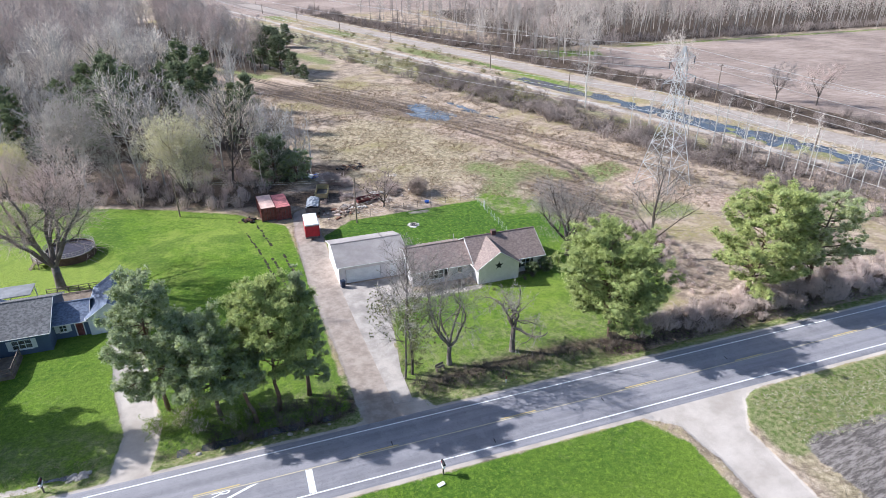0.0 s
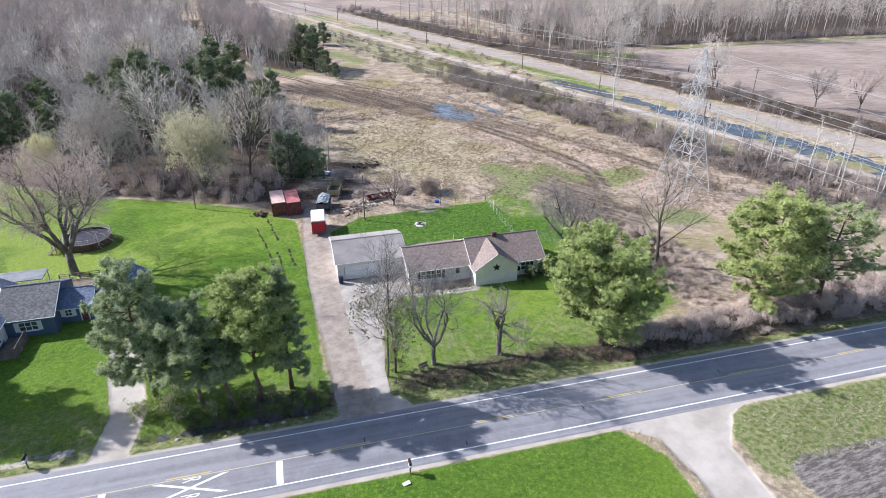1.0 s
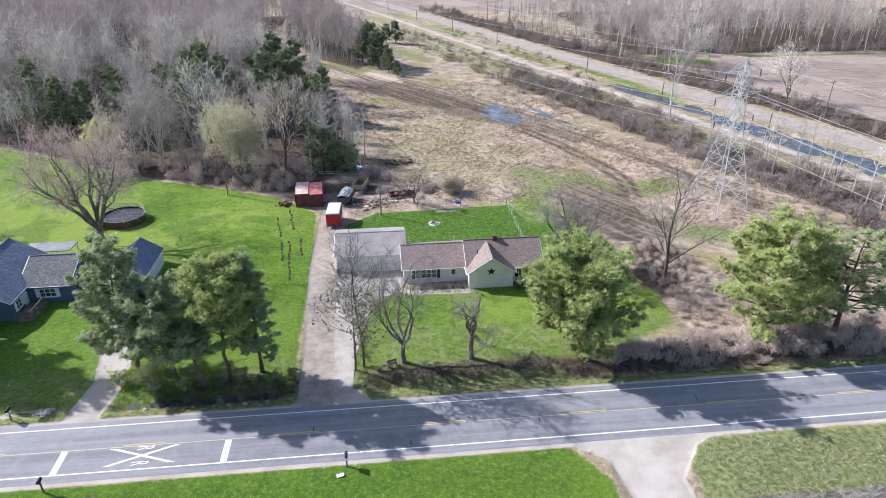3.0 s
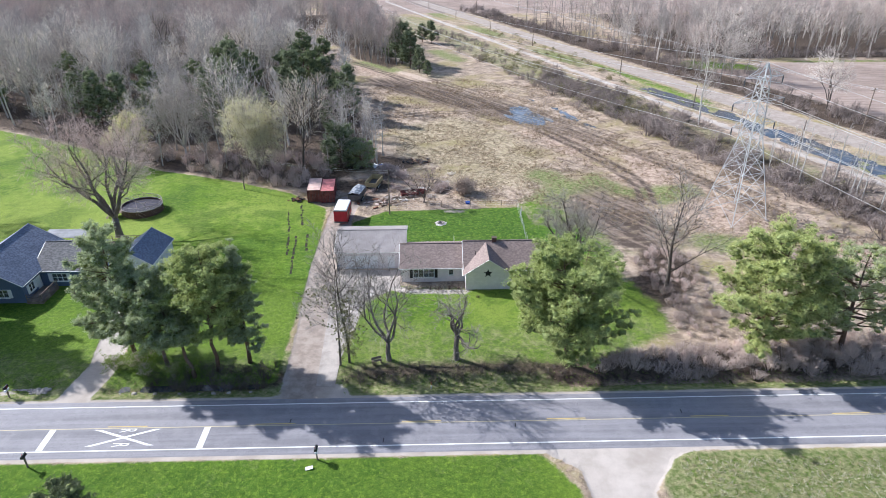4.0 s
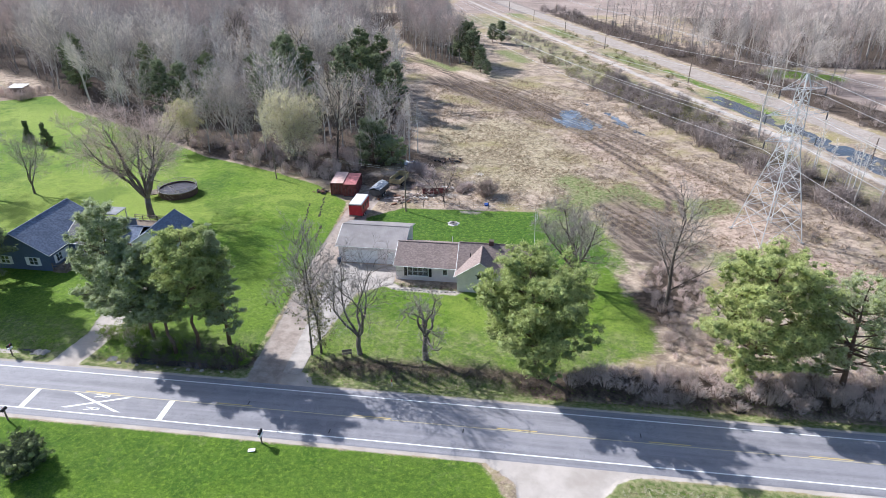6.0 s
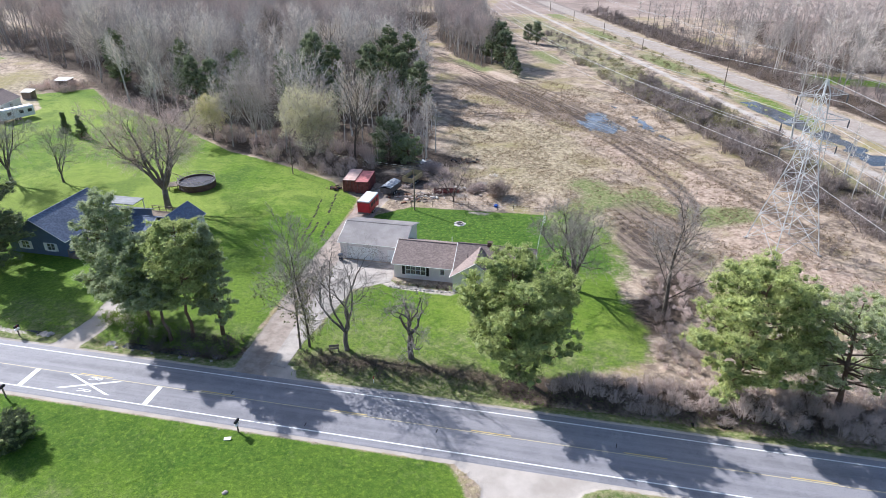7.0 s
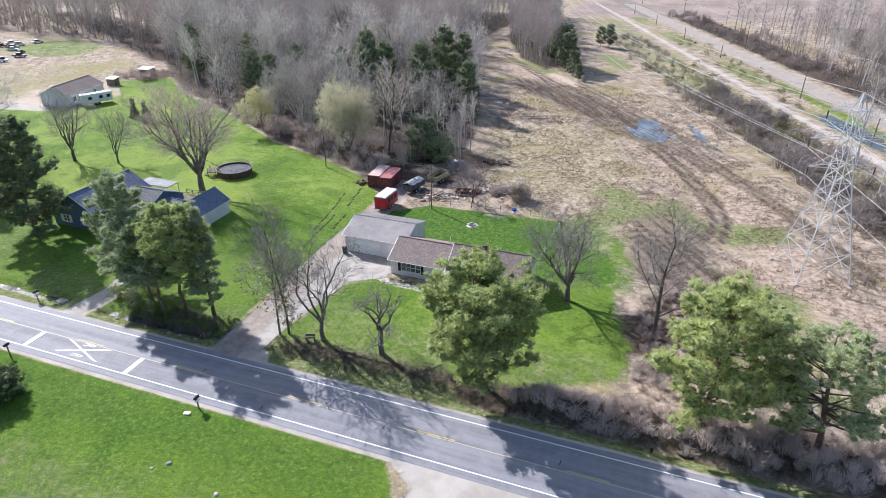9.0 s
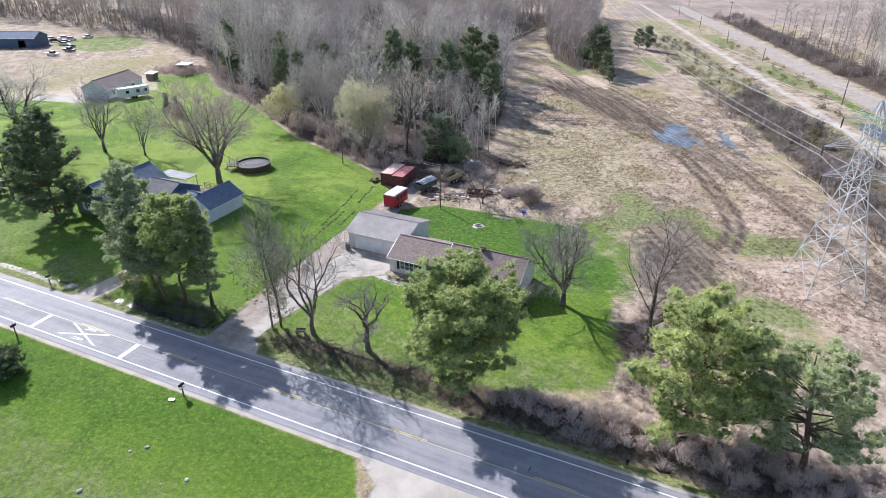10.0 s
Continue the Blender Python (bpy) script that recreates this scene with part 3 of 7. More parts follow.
reedy = np.maximum.reduce([0.75 * inside([(-16, 9), (-15, 22), (-4, 18), (10, 19), (26, 20), (24, 12), (8, 8)], 3.0), 0.75 * inside([(-14, 8), (-14, 13), (8, 13), (14, 9)], 2.0), 0.66 * band(PY, -900, -13.5, 4.0) * band(PX, -900, 4, 3), 0.7 * inside([(-60, 5), (-60, 14), (-24, 14), (-24, 5)], 3.0), 0.6 * inside([(-175, 5), (-175, 34), (-74, 26), (-60, 5)], 4.0), 0.95 * inside([(16, 106), (30, 103), (40, 92), (48, 72), (52, 50), (72, 30), (42, 40), (36, 62), (27, 82)], 4.0), 0.8 * line([(-40, 190), (-14, 168)], 14, 6)])
sandy = np.maximum.reduce([0.66 * line([(-14, 60), (-8, 66), (-2, 72)], 4, 3), 0.6 * line([(-12, 84), (-4, 78)], 5, 3), 0.7 * line([(2, 52.5), (8, 53.5)], 2.5, 1.2), 0.75 * inside([(-12, 13), (-12, 25), (10, 25.5), (24, 24), (25, 17), (16, 12.5)], 3.0), inside([(-175, 30), (-26, 34), (-25, 56), (-62, 76), (-118, 110), (-147, 114), (-175, 80)], 6.0), 0.85 * line([(-62, 238), (-36, 202.4), (-16.9, 176.7), (2.8, 150.8), (12.3, 140.2)], 4.0, 2.0), 0.66 * line([(26, 103), (34, 94), (38, 84)], 4, 2.5)])
soil = np.maximum.reduce([band(C_AX, 146, 900, 2) * band(PY, -200, 187, 1.5), band(PY, -900, -12.2, 1.8) * band(PX, 18.6, 900, 1.6),
                          band(PY, 335, 900, 3) * band(PX, -40, 900, 8)])
weedy = np.maximum.reduce([band(PY, 4.4, np.where(PX > 10, 6.5, 13.0), 0.8) * band(PX, -400, 400, 2), band(PY, -14, -4.6, 0.8) * band(PX, 16, 400, 1),
                           (0.35 + 0.35 * np.sin(S_AX * 0.045) ** 2) * band(C_AX, 105, 115.5, 2.5) * band(PY, 20, 400, 2), 0.85 * inside([(18, 62), (29, 74), (34, 65), (48, 67), (48, 60), (38, 56), (26, 60)], 2.5),
                           0.8 * line([(16, 58), (22, 66), (18, 72)], 9, 4), 0.9 * line([(28, 40), (36, 42), (44, 40)], 7, 3), 0.8 * line([(-30, 192), (-18, 178)], 9, 4),
                           0.75 * line([(-2, 215), (6, 196)], 10, 5), 0.50 * band(C_AX, 78, 99, 3) * band(PY, 100, 330, 12), 0.5 * band(C_AX, 84, 99, 3) * band(PY, 60, 110, 5), 0.50 * line([(-128, 88), (-140, 104), (-150, 118)], 10, 4), 0.7 * line([(22, 50), (24, 60)], 7, 3)])
weedy = np.maximum(weedy * (1 - 0.6 * churned), 0.62 * churned * band(PX, 31, 60, 3) * band(PY, 20, 54, 3))
lawn = lawn * (1 - 0.6 * churned * band(PX, 26, 60, 2))
lawn = lawn * (1 - 0.3 * band(PX, -15.5, 8, 3) * band(PY, 8, 13.5, 2.5)) * (1 - 0.42 * band(PX, -175, -86, 8) * band(PY, 5, 40, 6))
lawn = lawn * (1 - 0.8 * line([(-45.2, 4), (-44.2, 11), (-45.8, 18)], 4, 0.6))
culvert = np.maximum(band(PX, -24.5, -14.5, 0.8), band(PX, -48.5, -42.0, 0.8))
ditch = np.exp(-((PY - 6.9) / 1.15) ** 2) * (1 - culvert) * np.where(PX > 10, 1.25, 0.8)
bumps = np.array([noise.noise((x * 0.11, y * 0.11, 0.0)) for x, y in zip(PX.ravel(), PY.ravel())]).reshape(PX.shape)
small = np.array([noise.noise((x * 0.6, y * 0.6, 5.0)) for x, y in zip(PX.ravel(), PY.ravel())]).reshape(PX.shape)
streaks = np.array([noise.noise((c * 0.35, s * 0.07, 9.0)) for c, s in zip(C_AX.ravel(), S_AX.ravel())]).reshape(PX.shape)
streaks = 0.6 * streaks + 0.5 * np.array([noise.noise((c * 0.9, s * 0.2, 4.0)) for c, s in zip(C_AX.ravel(), S_AX.ravel())]).reshape(PX.shape)
calm = np.clip(np.maximum.reduce([lawn * 0.75, gravel, inside(SLAB, 1.5), inside([(-74, 23), (-44, 23), (-44, 44), (-74, 44)], 2), inside([(-11, 26), (12, 26), (12, 38), (-21, 42), (-21, 33)], 2), band(np.abs(PY), -1, 6, 1)]), 0, 1)
pond = np.maximum(np.exp(-(((PX - 21 - 0.25 * (118 - PY)) / 6) ** 2 + ((PY - 118) / 12) ** 2) ** 2), np.exp(-(((C_AX - 70.0 - 0.03 * (S_AX + 105)) / 2.8) ** 2 + ((S_AX + 105) / 20) ** 2) ** 2))
canal = band(C_AX, 106.6 - np.clip((S_AX + 90) * 0.03, 0, 1.8), 113.6 + np.clip((S_AX + 90) * 0.03, 0, 2.0), 1.6) * band(PY, 20, 166, 3)
side_pool = np.exp(-(((C_AX - 95) / 3) ** 2 + ((S_AX + 120) / 8) ** 2) ** 2)
HZ = 0.22 * bumps * (1 - calm) + 0.10 * small * (1 - calm) - (0.75 + 0.35 * small) * ditch - (0.53 + 0.85 * streaks) * canal - (0.32 + 0.55 * streaks + 0.25 * small) * pond - (0.3 + 0.5 * streaks) * side_pool - 0.12 * mud * (1 - calm) - 0.20 * churned * rings
HZ = HZ - 0.10 * np.clip(1 - calm, 0, 1) * 0.3
ground_mesh = bpy.data.meshes.new("ground")
nx, ny = len(gx), len(gy)
quads = (np.arange(ny - 1)[:, None] * nx + np.arange(nx - 1)[None, :]).ravel()
ground_mesh.from_pydata(np.stack([PX.ravel(), PY.ravel(), HZ.ravel()], 1).tolist(), [], np.stack([quads, quads + 1, quads + nx + 1, quads + nx], 1).tolist())
for key, (r, g, b) in (("zone_a", (lawn, litter, gravel)), ("zone_b", (mud, soil, weedy)), ("zone_c", (olive, reedy, sandy))):
    layer = ground_mesh.color_attributes.new(key, "FLOAT_COLOR", "POINT")
    layer.data.foreach_set("color", np.stack([r.ravel(), g.ravel(), b.ravel(), np.ones(r.size)], 1).astype(np.float32).ravel())
ground = part("ground", ground_mesh, M_GROUND, smooth=True)
tagged(ground, "green lawns, dry tan field, gravel drives and leaf litter", "ground", kind="structure")


def height(x, y):
    """The ground's height at a place."""
    i, j = min(max(int(np.searchsorted(gx, x)) - 1, 0), nx - 2), min(max(int(np.searchsorted(gy, y)) - 1, 0), ny - 2)
    u, w = (x - gx[i]) / (gx[i + 1] - gx[i]), (y - gy[j]) / (gy[j + 1] - gy[j])
    return float((HZ[j, i] * (1 - u) + HZ[j, i + 1] * u) * (1 - w) + (HZ[j + 1, i] * (1 - u) + HZ[j + 1, i + 1] * u) * w)


def at_canal(c, s):
    return Vector((ACROSS.x * c + ALONG.x * s, ACROSS.y * c + ALONG.y * s))


def water_sheet(c0, c1, s0, s1, z, label, mat=None):
    p = [at_canal(*q) for q in ((c0, s0), (c1, s0), (c1, s1), (c0, s1))]
    w = part("water", Shape().add([(q.x, q.y, z) for q in p], [(0, 1, 2, 3)]), mat or M_WATER)
    tagged(w, label, "water", kind="structure")


ditch_a = part("water", Shape().add([(-80, 6.0, -0.54), (-50, 6.0, -0.54), (-50, 7.8, -0.54), (-80, 7.8, -0.54)], [(0, 1, 2, 3)]), M_WATER)
tagged(ditch_a, "water standing in the roadside ditch", "water", kind="structure")
ditch_b = part("water", Shape().add([(-41, 6.0, -0.54), (-25, 6.0, -0.54), (-25, 7.8, -0.54), (-41, 7.8, -0.54)], [(0, 1, 2, 3)]), M_WATER)
tagged(ditch_b, "water standing in the roadside ditch", "water", kind="structure")
# mud sheet whose black also paints the brush's shade in the ditch
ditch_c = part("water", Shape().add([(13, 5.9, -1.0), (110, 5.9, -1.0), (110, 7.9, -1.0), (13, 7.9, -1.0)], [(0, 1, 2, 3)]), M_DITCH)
tagged(ditch_c, "black wet mud with painted brush shade in the deep ditch", "water", kind="structure")
water_sheet(104.5, 115.5, -120, 40, -0.42, "still dark blue canal water between weedy banks")
water_sheet(89, 101, -132, -106, -0.36, "flooded pool beside the canal track")
pond_water = part("water", Shape().add([(8, 103, -0.34), (31, 103, -0.34), (31, 138, -0.34), (8, 138, -0.34)], [(0, 1, 2, 3)]), M_POND)
tagged(pond_water, "shallow puddle of water in the muddy field", "water", kind="structure")
water_sheet(64, 77, -132, -80, -0.33, "shallow flooded grass in the field", M_POND)

# ---- road ----
road_shape = Shape()
prof = [(-4.05, 0.0), (-3.9, 0.035), (-1.6, 0.075), (0.0, 0.095), (1.6, 0.075), (3.95, 0.035), (4.15, 0.0)]
cuts = list(range(-420, 421, 20))
road_shape.add([(x, y, z) for x in cuts for y, z in prof], [(i * 7 + j, (i + 1) * 7 + j, (i + 1) * 7 + j + 1, i * 7 + j + 1) for i in range(len(cuts) - 1) for j in range(6)])
road = part("road", road_shape, M_ASPHALT)
tagged(road, "two-lane grey asphalt country road with worn markings", "road", kind="structure")


def crown(y):
    return float(np.interp(y, [p[0] for p in prof], [p[1] for p in prof])) + 0.006


def stripe(name, x0, x1, y, w, material, label):
    s = Shape()
    n = max(1, int((x1 - x0) / 10))
    for i in range(n):
        a, b = x0 + (x1 - x0) * i / n, x0 + (x1 - x0) * (i + 1) / n
        s.add([(a, y - w / 2, crown(y - w / 2)), (b, y - w / 2, crown(y - w / 2)), (b, y + w / 2, crown(y + w / 2)), (a, y + w / 2, crown(y + w / 2))], [(0, 1, 2, 3)])
    ob = part(name, s, material)
    return tagged(ob, label, "road marking", kind="structure")


def flat_mark(name, corners, label, material=None):
    ob = part(name, Shape().add([(x, y, crown(y) + 0.002) for x, y in corners], [tuple(range(len(corners)))]), material or M_WHITE_LINE)
    return tagged(ob, label, "road marking", kind="structure")


stripe("edge_line", -420, 420, 3.28, 0.14, M_WHITE_LINE, "solid white edge line on the asphalt")
stripe("edge_line", -420, 420, -3.1, 0.15, M_WHITE_LINE, "solid white edge line on the asphalt")
stripe("centre_line", -420, 420, -0.02, 0.10, M_OLD_LINE, "worn faded centre line of the road")
for i in range(-20, 24):
    a = -8.8 + 15.24 * i
    stripe("centre_dash", a, a + 4.1, 0.2, 0.14, M_YELLOW, "broken yellow centre line dash")
for x in (-28.9, -44.7):
    stripe_y = [(x - 0.32, -2.98), (x + 0.32, -2.98), (x + 0.32, -0.1), (x - 0.32, -0.1)]
    flat_mark("crossing_bar", stripe_y, "broad white bar across one lane")
for s in (1, -1):
    cx, cy, hx, hy, w = -37.0, -1.35, 3.1, 1.15 * s, 0.36
    flat_mark("crossing_cross", [(cx - hx - w, cy - hy), (cx - hx + w, cy - hy), (cx + hx + w, cy + hy), (cx + hx - w, cy + hy)][::s], "white diagonal of a rail crossing mark")
for y in (-0.35, -2.35):
    font = bpy.data.curves.new("letter", "FONT")
    font.body, font.align_x, font.align_y = "R", "CENTER", "CENTER"
    tmp = bpy.data.objects.new("letter", font)
    scene.collection.objects.link(tmp)
    me = bpy.data.meshes.new_from_object(tmp.evaluated_get(bpy.context.evaluated_depsgraph_get()))
    bpy.data.objects.remove(tmp)
    me.materials.clear()
    ob = part("road_letter", me, M_WHITE_LINE, label="white painted letter R on the asphalt")
    ob.matrix_world = Matrix.Translation((-37.0, y, crown(y) + 0.005)) @ Matrix.Rotation(radians(-90), 4, "Z") @ Matrix.Diagonal((1.0, 2.4, 1, 1))
    tagged(ob, category="road marking", kind="structure")

for x, y in ((-10.6, -2.4), (3.0, -0.6), (21.0, 1.0), (-20.5, 0.6)):
    flat_mark("tar_patch", [(x - 0.06, y - 0.3), (x + 0.05, y - 0.26), (x + 0.08, y + 0.26), (x - 0.04, y + 0.3)], "small dark tar patch on the asphalt", M_TAR)

# concrete apron before the garage, and the drive's pale half
apron = Shape()
apron.prism([(x, y, -0.1) for x, y in SLAB], (0, 0, 0.13))
tagged(part("driveway_slab", apron, M_CONCRETE), "pale worn concrete drive in front of the garage", "driveway", kind="structure")

# deep wheel ruts torn into the west lawn
rut_rng = random.Random(77)
for foot, head in (((-29.4, 46.5), (-31.2, 55.2)), ((-27.7, 49.0), (-29.2, 57.8)), ((-26.5, 32.0), (-27.9, 45.0)), ((-25.4, 39.5), (-26.2, 45.5)), ((-28.1, 38.0), (-29.2, 45.5))):
    a, b = Vector(foot), Vector(head)
    across = Vector((b.y - a.y, a.x - b.x)).normalized()
    rut_shape, step, n_step = Shape(), 0.0, (b - a).length
    while step < n_step:
        span = rut_rng.uniform(0.5, 1.6)
        p, q = a.lerp(b, step / n_step), a.lerp(b, min(1.0, (step + span) / n_step))
        o = across * rut_rng.uniform(-0.12, 0.12)
        w0, w1 = rut_rng.uniform(0.10, 0.2), rut_rng.uniform(0.05, 0.2)
        ring = [p + o - across * w0, p.lerp(q, 0.5) + o - across * (w0 + w1) * 0.6, q + o - across * w1, q + o + across * w1, p.lerp(q, 0.4) + o + across * (w0 + w1) * 0.6, p + o + across * w0]
        rut_shape.add([(v.x, v.y, height(v.x, v.y) + 0.02) for v in ring], [(0, 5, 4, 1), (1, 4, 3, 2)])
        step += span + rut_rng.choice((0.05, 0.1, 0.4))
    tagged(part("wheel_rut", rut_shape, M_RUT), "broken dark mud rut torn into the lawn", "rut", kind="structure")

# ---- buildings ----
def wall(shape, p, q, h, holes=(), thick=0.16, z0=0.0):
    """An upright wall from p to q, its body to the left of p>q, with holes of (from, to, sill, head) along it."""
    p, q = Vector((*p, 0)), Vector((*q, 0))
    d = (q - p)
    length = d.length
    d.normalize()
    nrm = Vector((-d.y, d.x, 0))
    m = Matrix(((d.x, nrm.x, 0, p.x), (d.y, nrm.y, 0, p.y), (0, 0, 1, z0), (0, 0, 0, 1)))
    store, shape = shape, Shape()
    store.append(shape)
    xs = sorted({0.0, length, *[v for o in holes for v in o[:2]]})
    for a, b in zip(xs, xs[1:]):
        z = 0.0
        for o in sorted((o for o in holes if o[0] <= a + 1e-6 and o[1] >= b - 1e-6), key=lambda o: o[2]):
            if o[2] > z:
                shape.box(a, 0, z, b, thick, o[2], m)
            z = o[3]
        if z < h:
            shape.box(a, 0, z, b, thick, h, m)
    return m


def walls_up(shapes, material, parent):
    for shape in shapes:
        part("wall", shape, material, parent)


def slope(shape, a, b, c, d, thick=0.14):
    """A roof slab with the corners a b (eave) and c d (ridge), thickened downward."""
    q = [Vector(p) for p in (a, b, c, d)]
    n = (q[1] - q[0]).cross(q[3] - q[0]).normalized()
    if n.z < 0:
        n = -n
    shape.add(q + [p - n * thick for p in q], [(0, 1, 2, 3), (7, 6, 5, 4), (0, 4, 5, 1), (1, 5, 6, 2), (2, 6, 7, 3), (3, 7, 4, 0)])


def gable(parent, x0, x1, y0, y1, ze, zr, along, roof_mat, wall_mat, over=0.4, side=0.3, label="", trim=True, ends=(True, True)):
    """Roof over a rectangle: two slabs, ridge cap, gable triangles and white barge boards."""
    roof = Shape()
    if along == "x":
        ym, run = (y0 + y1) / 2, (y1 - y0) / 2
        drop = (zr - ze) / run * over
        slope(roof, (x0 - side, y0 - over, ze - drop), (x1 + side, y0 - over, ze - drop), (x1 + side, ym, zr), (x0 - side, ym, zr))
        slope(roof, (x1 + side, y1 + over, ze - drop), (x0 - side, y1 + over, ze - drop), (x0 - side, ym, zr), (x1 + side, ym, zr))
        tri = lambda x: [(x, y0 + 0.1, ze), (x, y1 - 0.1, ze), (x, ym, zr - 0.16)]
        ends_at, push = ((x0, (0.16, 0, 0)), (x1 - 0.16, (0.16, 0, 0))), None
        cap_line = ((x0 - side, ym, zr + 0.01), (x1 + side, ym, zr + 0.01))
        rakes = [((x, y, ze - drop - 0.06), (x, ym, zr - 0.06)) for x in (x0 - side - 0.03, x1 + side + 0.03) for y in (y0 - over, y1 + over)]
        eaves = [((x0 - side, y, ze - drop - 0.07), (x1 + side, y, ze - drop - 0.07)) for y in (y0 - over - 0.03, y1 + over + 0.03)]
    else:
        xm, run = (x0 + x1) / 2, (x1 - x0) / 2
        drop = (zr - ze) / run * over
        slope(roof, (x1 + over, y0 - side, ze - drop), (x1 + over, y1 + side, ze - drop), (xm, y1 + side, zr), (xm, y0 - side, zr))
        slope(roof, (x0 - over, y1 + side, ze - drop), (x0 - over, y0 - side, ze - drop), (xm, y0 - side, zr), (xm, y1 + side, zr))
        tri = lambda y: [(x0 + 0.1, y, ze), (xm, y, zr - 0.16), (x1 - 0.1, y, ze)]
        ends_at = ((y0, (0, 0.16, 0)), (y1 - 0.16, (0, 0.16, 0)))
        cap_line = ((xm, y0 - side, zr + 0.01), (xm, y1 + side, zr + 0.01))
        rakes = [((x, y, ze - drop - 0.06), (xm, y, zr - 0.06)) for y in (y0 - side - 0.03, y1 + side + 0.03) for x in (x0 - over, x1 + over)]
        eaves = [((x, y0 - side, ze - drop - 0.07), (x, y1 + side, ze - drop - 0.07)) for x in (x0 - over - 0.03, x1 + over + 0.03)]
    r = part("roof", roof, roof_mat, parent, label)
    part("ridge_cap", Shape().bar(*cap_line, 0.09, 5), roof_mat, r)
    for (pos, w), on in zip(ends_at, ends):
        if on:
            part("gable_wall", Shape().prism(tri(pos), w), wall_mat, parent)
    if trim:
        for a, b in rakes:
            part("barge_board", Shape().bar(a, b, 0.055, 4), M_TRIM, r)
        for a, b in eaves:
            part("gutter", Shape().bar(a, b, 0.055, 5), M_TRIM, r)
    return r


def window(parent, m, a, b, sill, head, panes=2, shutters=None, sill_board=True):
    """A framed window in the hole (a, b, sill, head) of the wall whose matrix is m."""
    frame_shape = Shape()
    t = 0.07
    for box in ((a - t, -0.04, sill - t, a + 0.03, 0.1, head + t), (b - 0.03, -0.04, sill - t, b + t, 0.1, head + t), (a, -0.04, head - 0.03, b, 0.1, head + t), (a, -0.04, sill - t, b, 0.1, sill + 0.03)):
        frame_shape.box(*box, m)
    for i in range(1, panes):
        x = a + (b - a) * i / panes
        frame_shape.box(x - 0.035, -0.02, sill, x + 0.035, 0.08, head, m)
    if head - sill > 0.9:
        frame_shape.box(a, -0.015, (sill + head) / 2 - 0.025, b, 0.07, (sill + head) / 2 + 0.025, m)
    w = part("window", frame_shape, M_TRIM, parent, "white framed window")
    for i in range(panes):
        x0, x1 = a + (b - a) * i / panes + 0.04, a + (b - a) * (i + 1) / panes - 0.04
        pane = part("pane", Shape().box(x0, 0.03, sill + 0.03, x1, 0.05, head - 0.03, m), M_GLASS, w)
        pane.visible_shadow = False
    if sill_board:
        part("sill", Shape().box(a - 0.1, -0.1, sill - 0.13, b + 0.1, 0.02, sill - 0.075, m), M_TRIM, w)
    if shutters:
        for x0, x1 in ((a - 0.09 - 0.42, a - 0.09), (b + 0.09, b + 0.09 + 0.42)):
            s = Shape().box(x0, -0.07, sill - 0.06, x1, -0.005, head + 0.06, m)
            for k in range(7):
                z = sill + (head - sill) * (k + 0.3) / 7
                s.box(x0 + 0.05, -0.085, z, x1 - 0.05, -0.07, z + 0.06, m)
            part("shutter", s, shutters, w)
    return w


def door(parent, m, a, b, head, material, label):
    d = part("door", Shape().box(a + 0.04, 0.03, 0.02, b - 0.04, 0.08, head - 0.03, m).box(a + 0.16, 0.015, 0.2, b - 0.16, 0.03, head * 0.45, m).box(a + 0.16, 0.015, head * 0.52, b - 0.16, 0.03, head - 0.2, m), material, parent, label)
    f = Shape()
    for box in ((a - 0.08, -0.03, 0, a + 0.04, 0.1, head + 0.08), (b - 0.04, -0.03, 0, b + 0.08, 0.1, head + 0.08), (a, -0.03, head - 0.04, b, 0.1, head + 0.08)):
        f.box(*box, m)
    part("door_frame", f, M_TRIM, parent)
    part("door_handle", Shape().bar(m @ Vector((b - 0.18, 0.02, 1.0)), m @ Vector((b - 0.18, -0.06, 1.0)), 0.03, 6), M_STEEL, d)


def garage_building():
    g = thing("garage", "detached cream garage with a ribbed grey metal roof", "garage")
    x0, x1, y0, y1, h = -19.5, -9.45, 33.3, 41.9, 3.05
    s = []
    m = wall(s, (x0, y0), (x1, y0), h, [(0.95, 6.1, 0, 2.2), (7.6, 8.5, 0, 2.05)])
    wall(s, (x1, y0 + 0.16), (x1, y1 - 0.16), h), wall(s, (x1, y1), (x0, y1), h), wall(s, (x0, y1 - 0.16), (x0, y0 + 0.16), h)
    walls_up(s, M_SIDING, g)
    r = gable(g, x0, x1, y0, y1, h, 4.45, "x", M_METAL_ROOF, M_SIDING, 0.35, 0.3, "ribbed grey metal roof")
    n = 38
    for i in range(n + 1):
        x = x0 - 0.28 + (x1 - x0 + 0.56) * i / n
        for sgn in (-1, 1):
            run = (y1 - y0) / 2
            drop = (4.45 - h) / run * 0.35
            ye = y0 - 0.35 if sgn < 0 else y1 + 0.35
            part("roof_rib", Shape().bar((x, ye, h - drop + 0.012), (x, (y0 + y1) / 2, 4.462), 0.022, 4), M_METAL_ROOF, r)
    panel_door = part("garage_door", Shape().box(1.0, 0.05, 0.02, 6.05, 0.09, 2.17, m), M_WHITE, g, "wide white sectional door")
    for k in range(4):
        z = 0.06 + k * 0.53
        part("door_panel", Shape().box(1.05, 0.03, z, 6.0, 0.05, z + 0.49, m), M_WHITE, panel_door)
    door(g, m, 7.6, 8.5, 2.05, M_WHITE, "white side door")
    part("floor", Shape().box(x0 + 0.1, y0 + 0.1, -0.1, x1 - 0.1, y1 - 0.1, 0.05), M_CONCRETE, g)


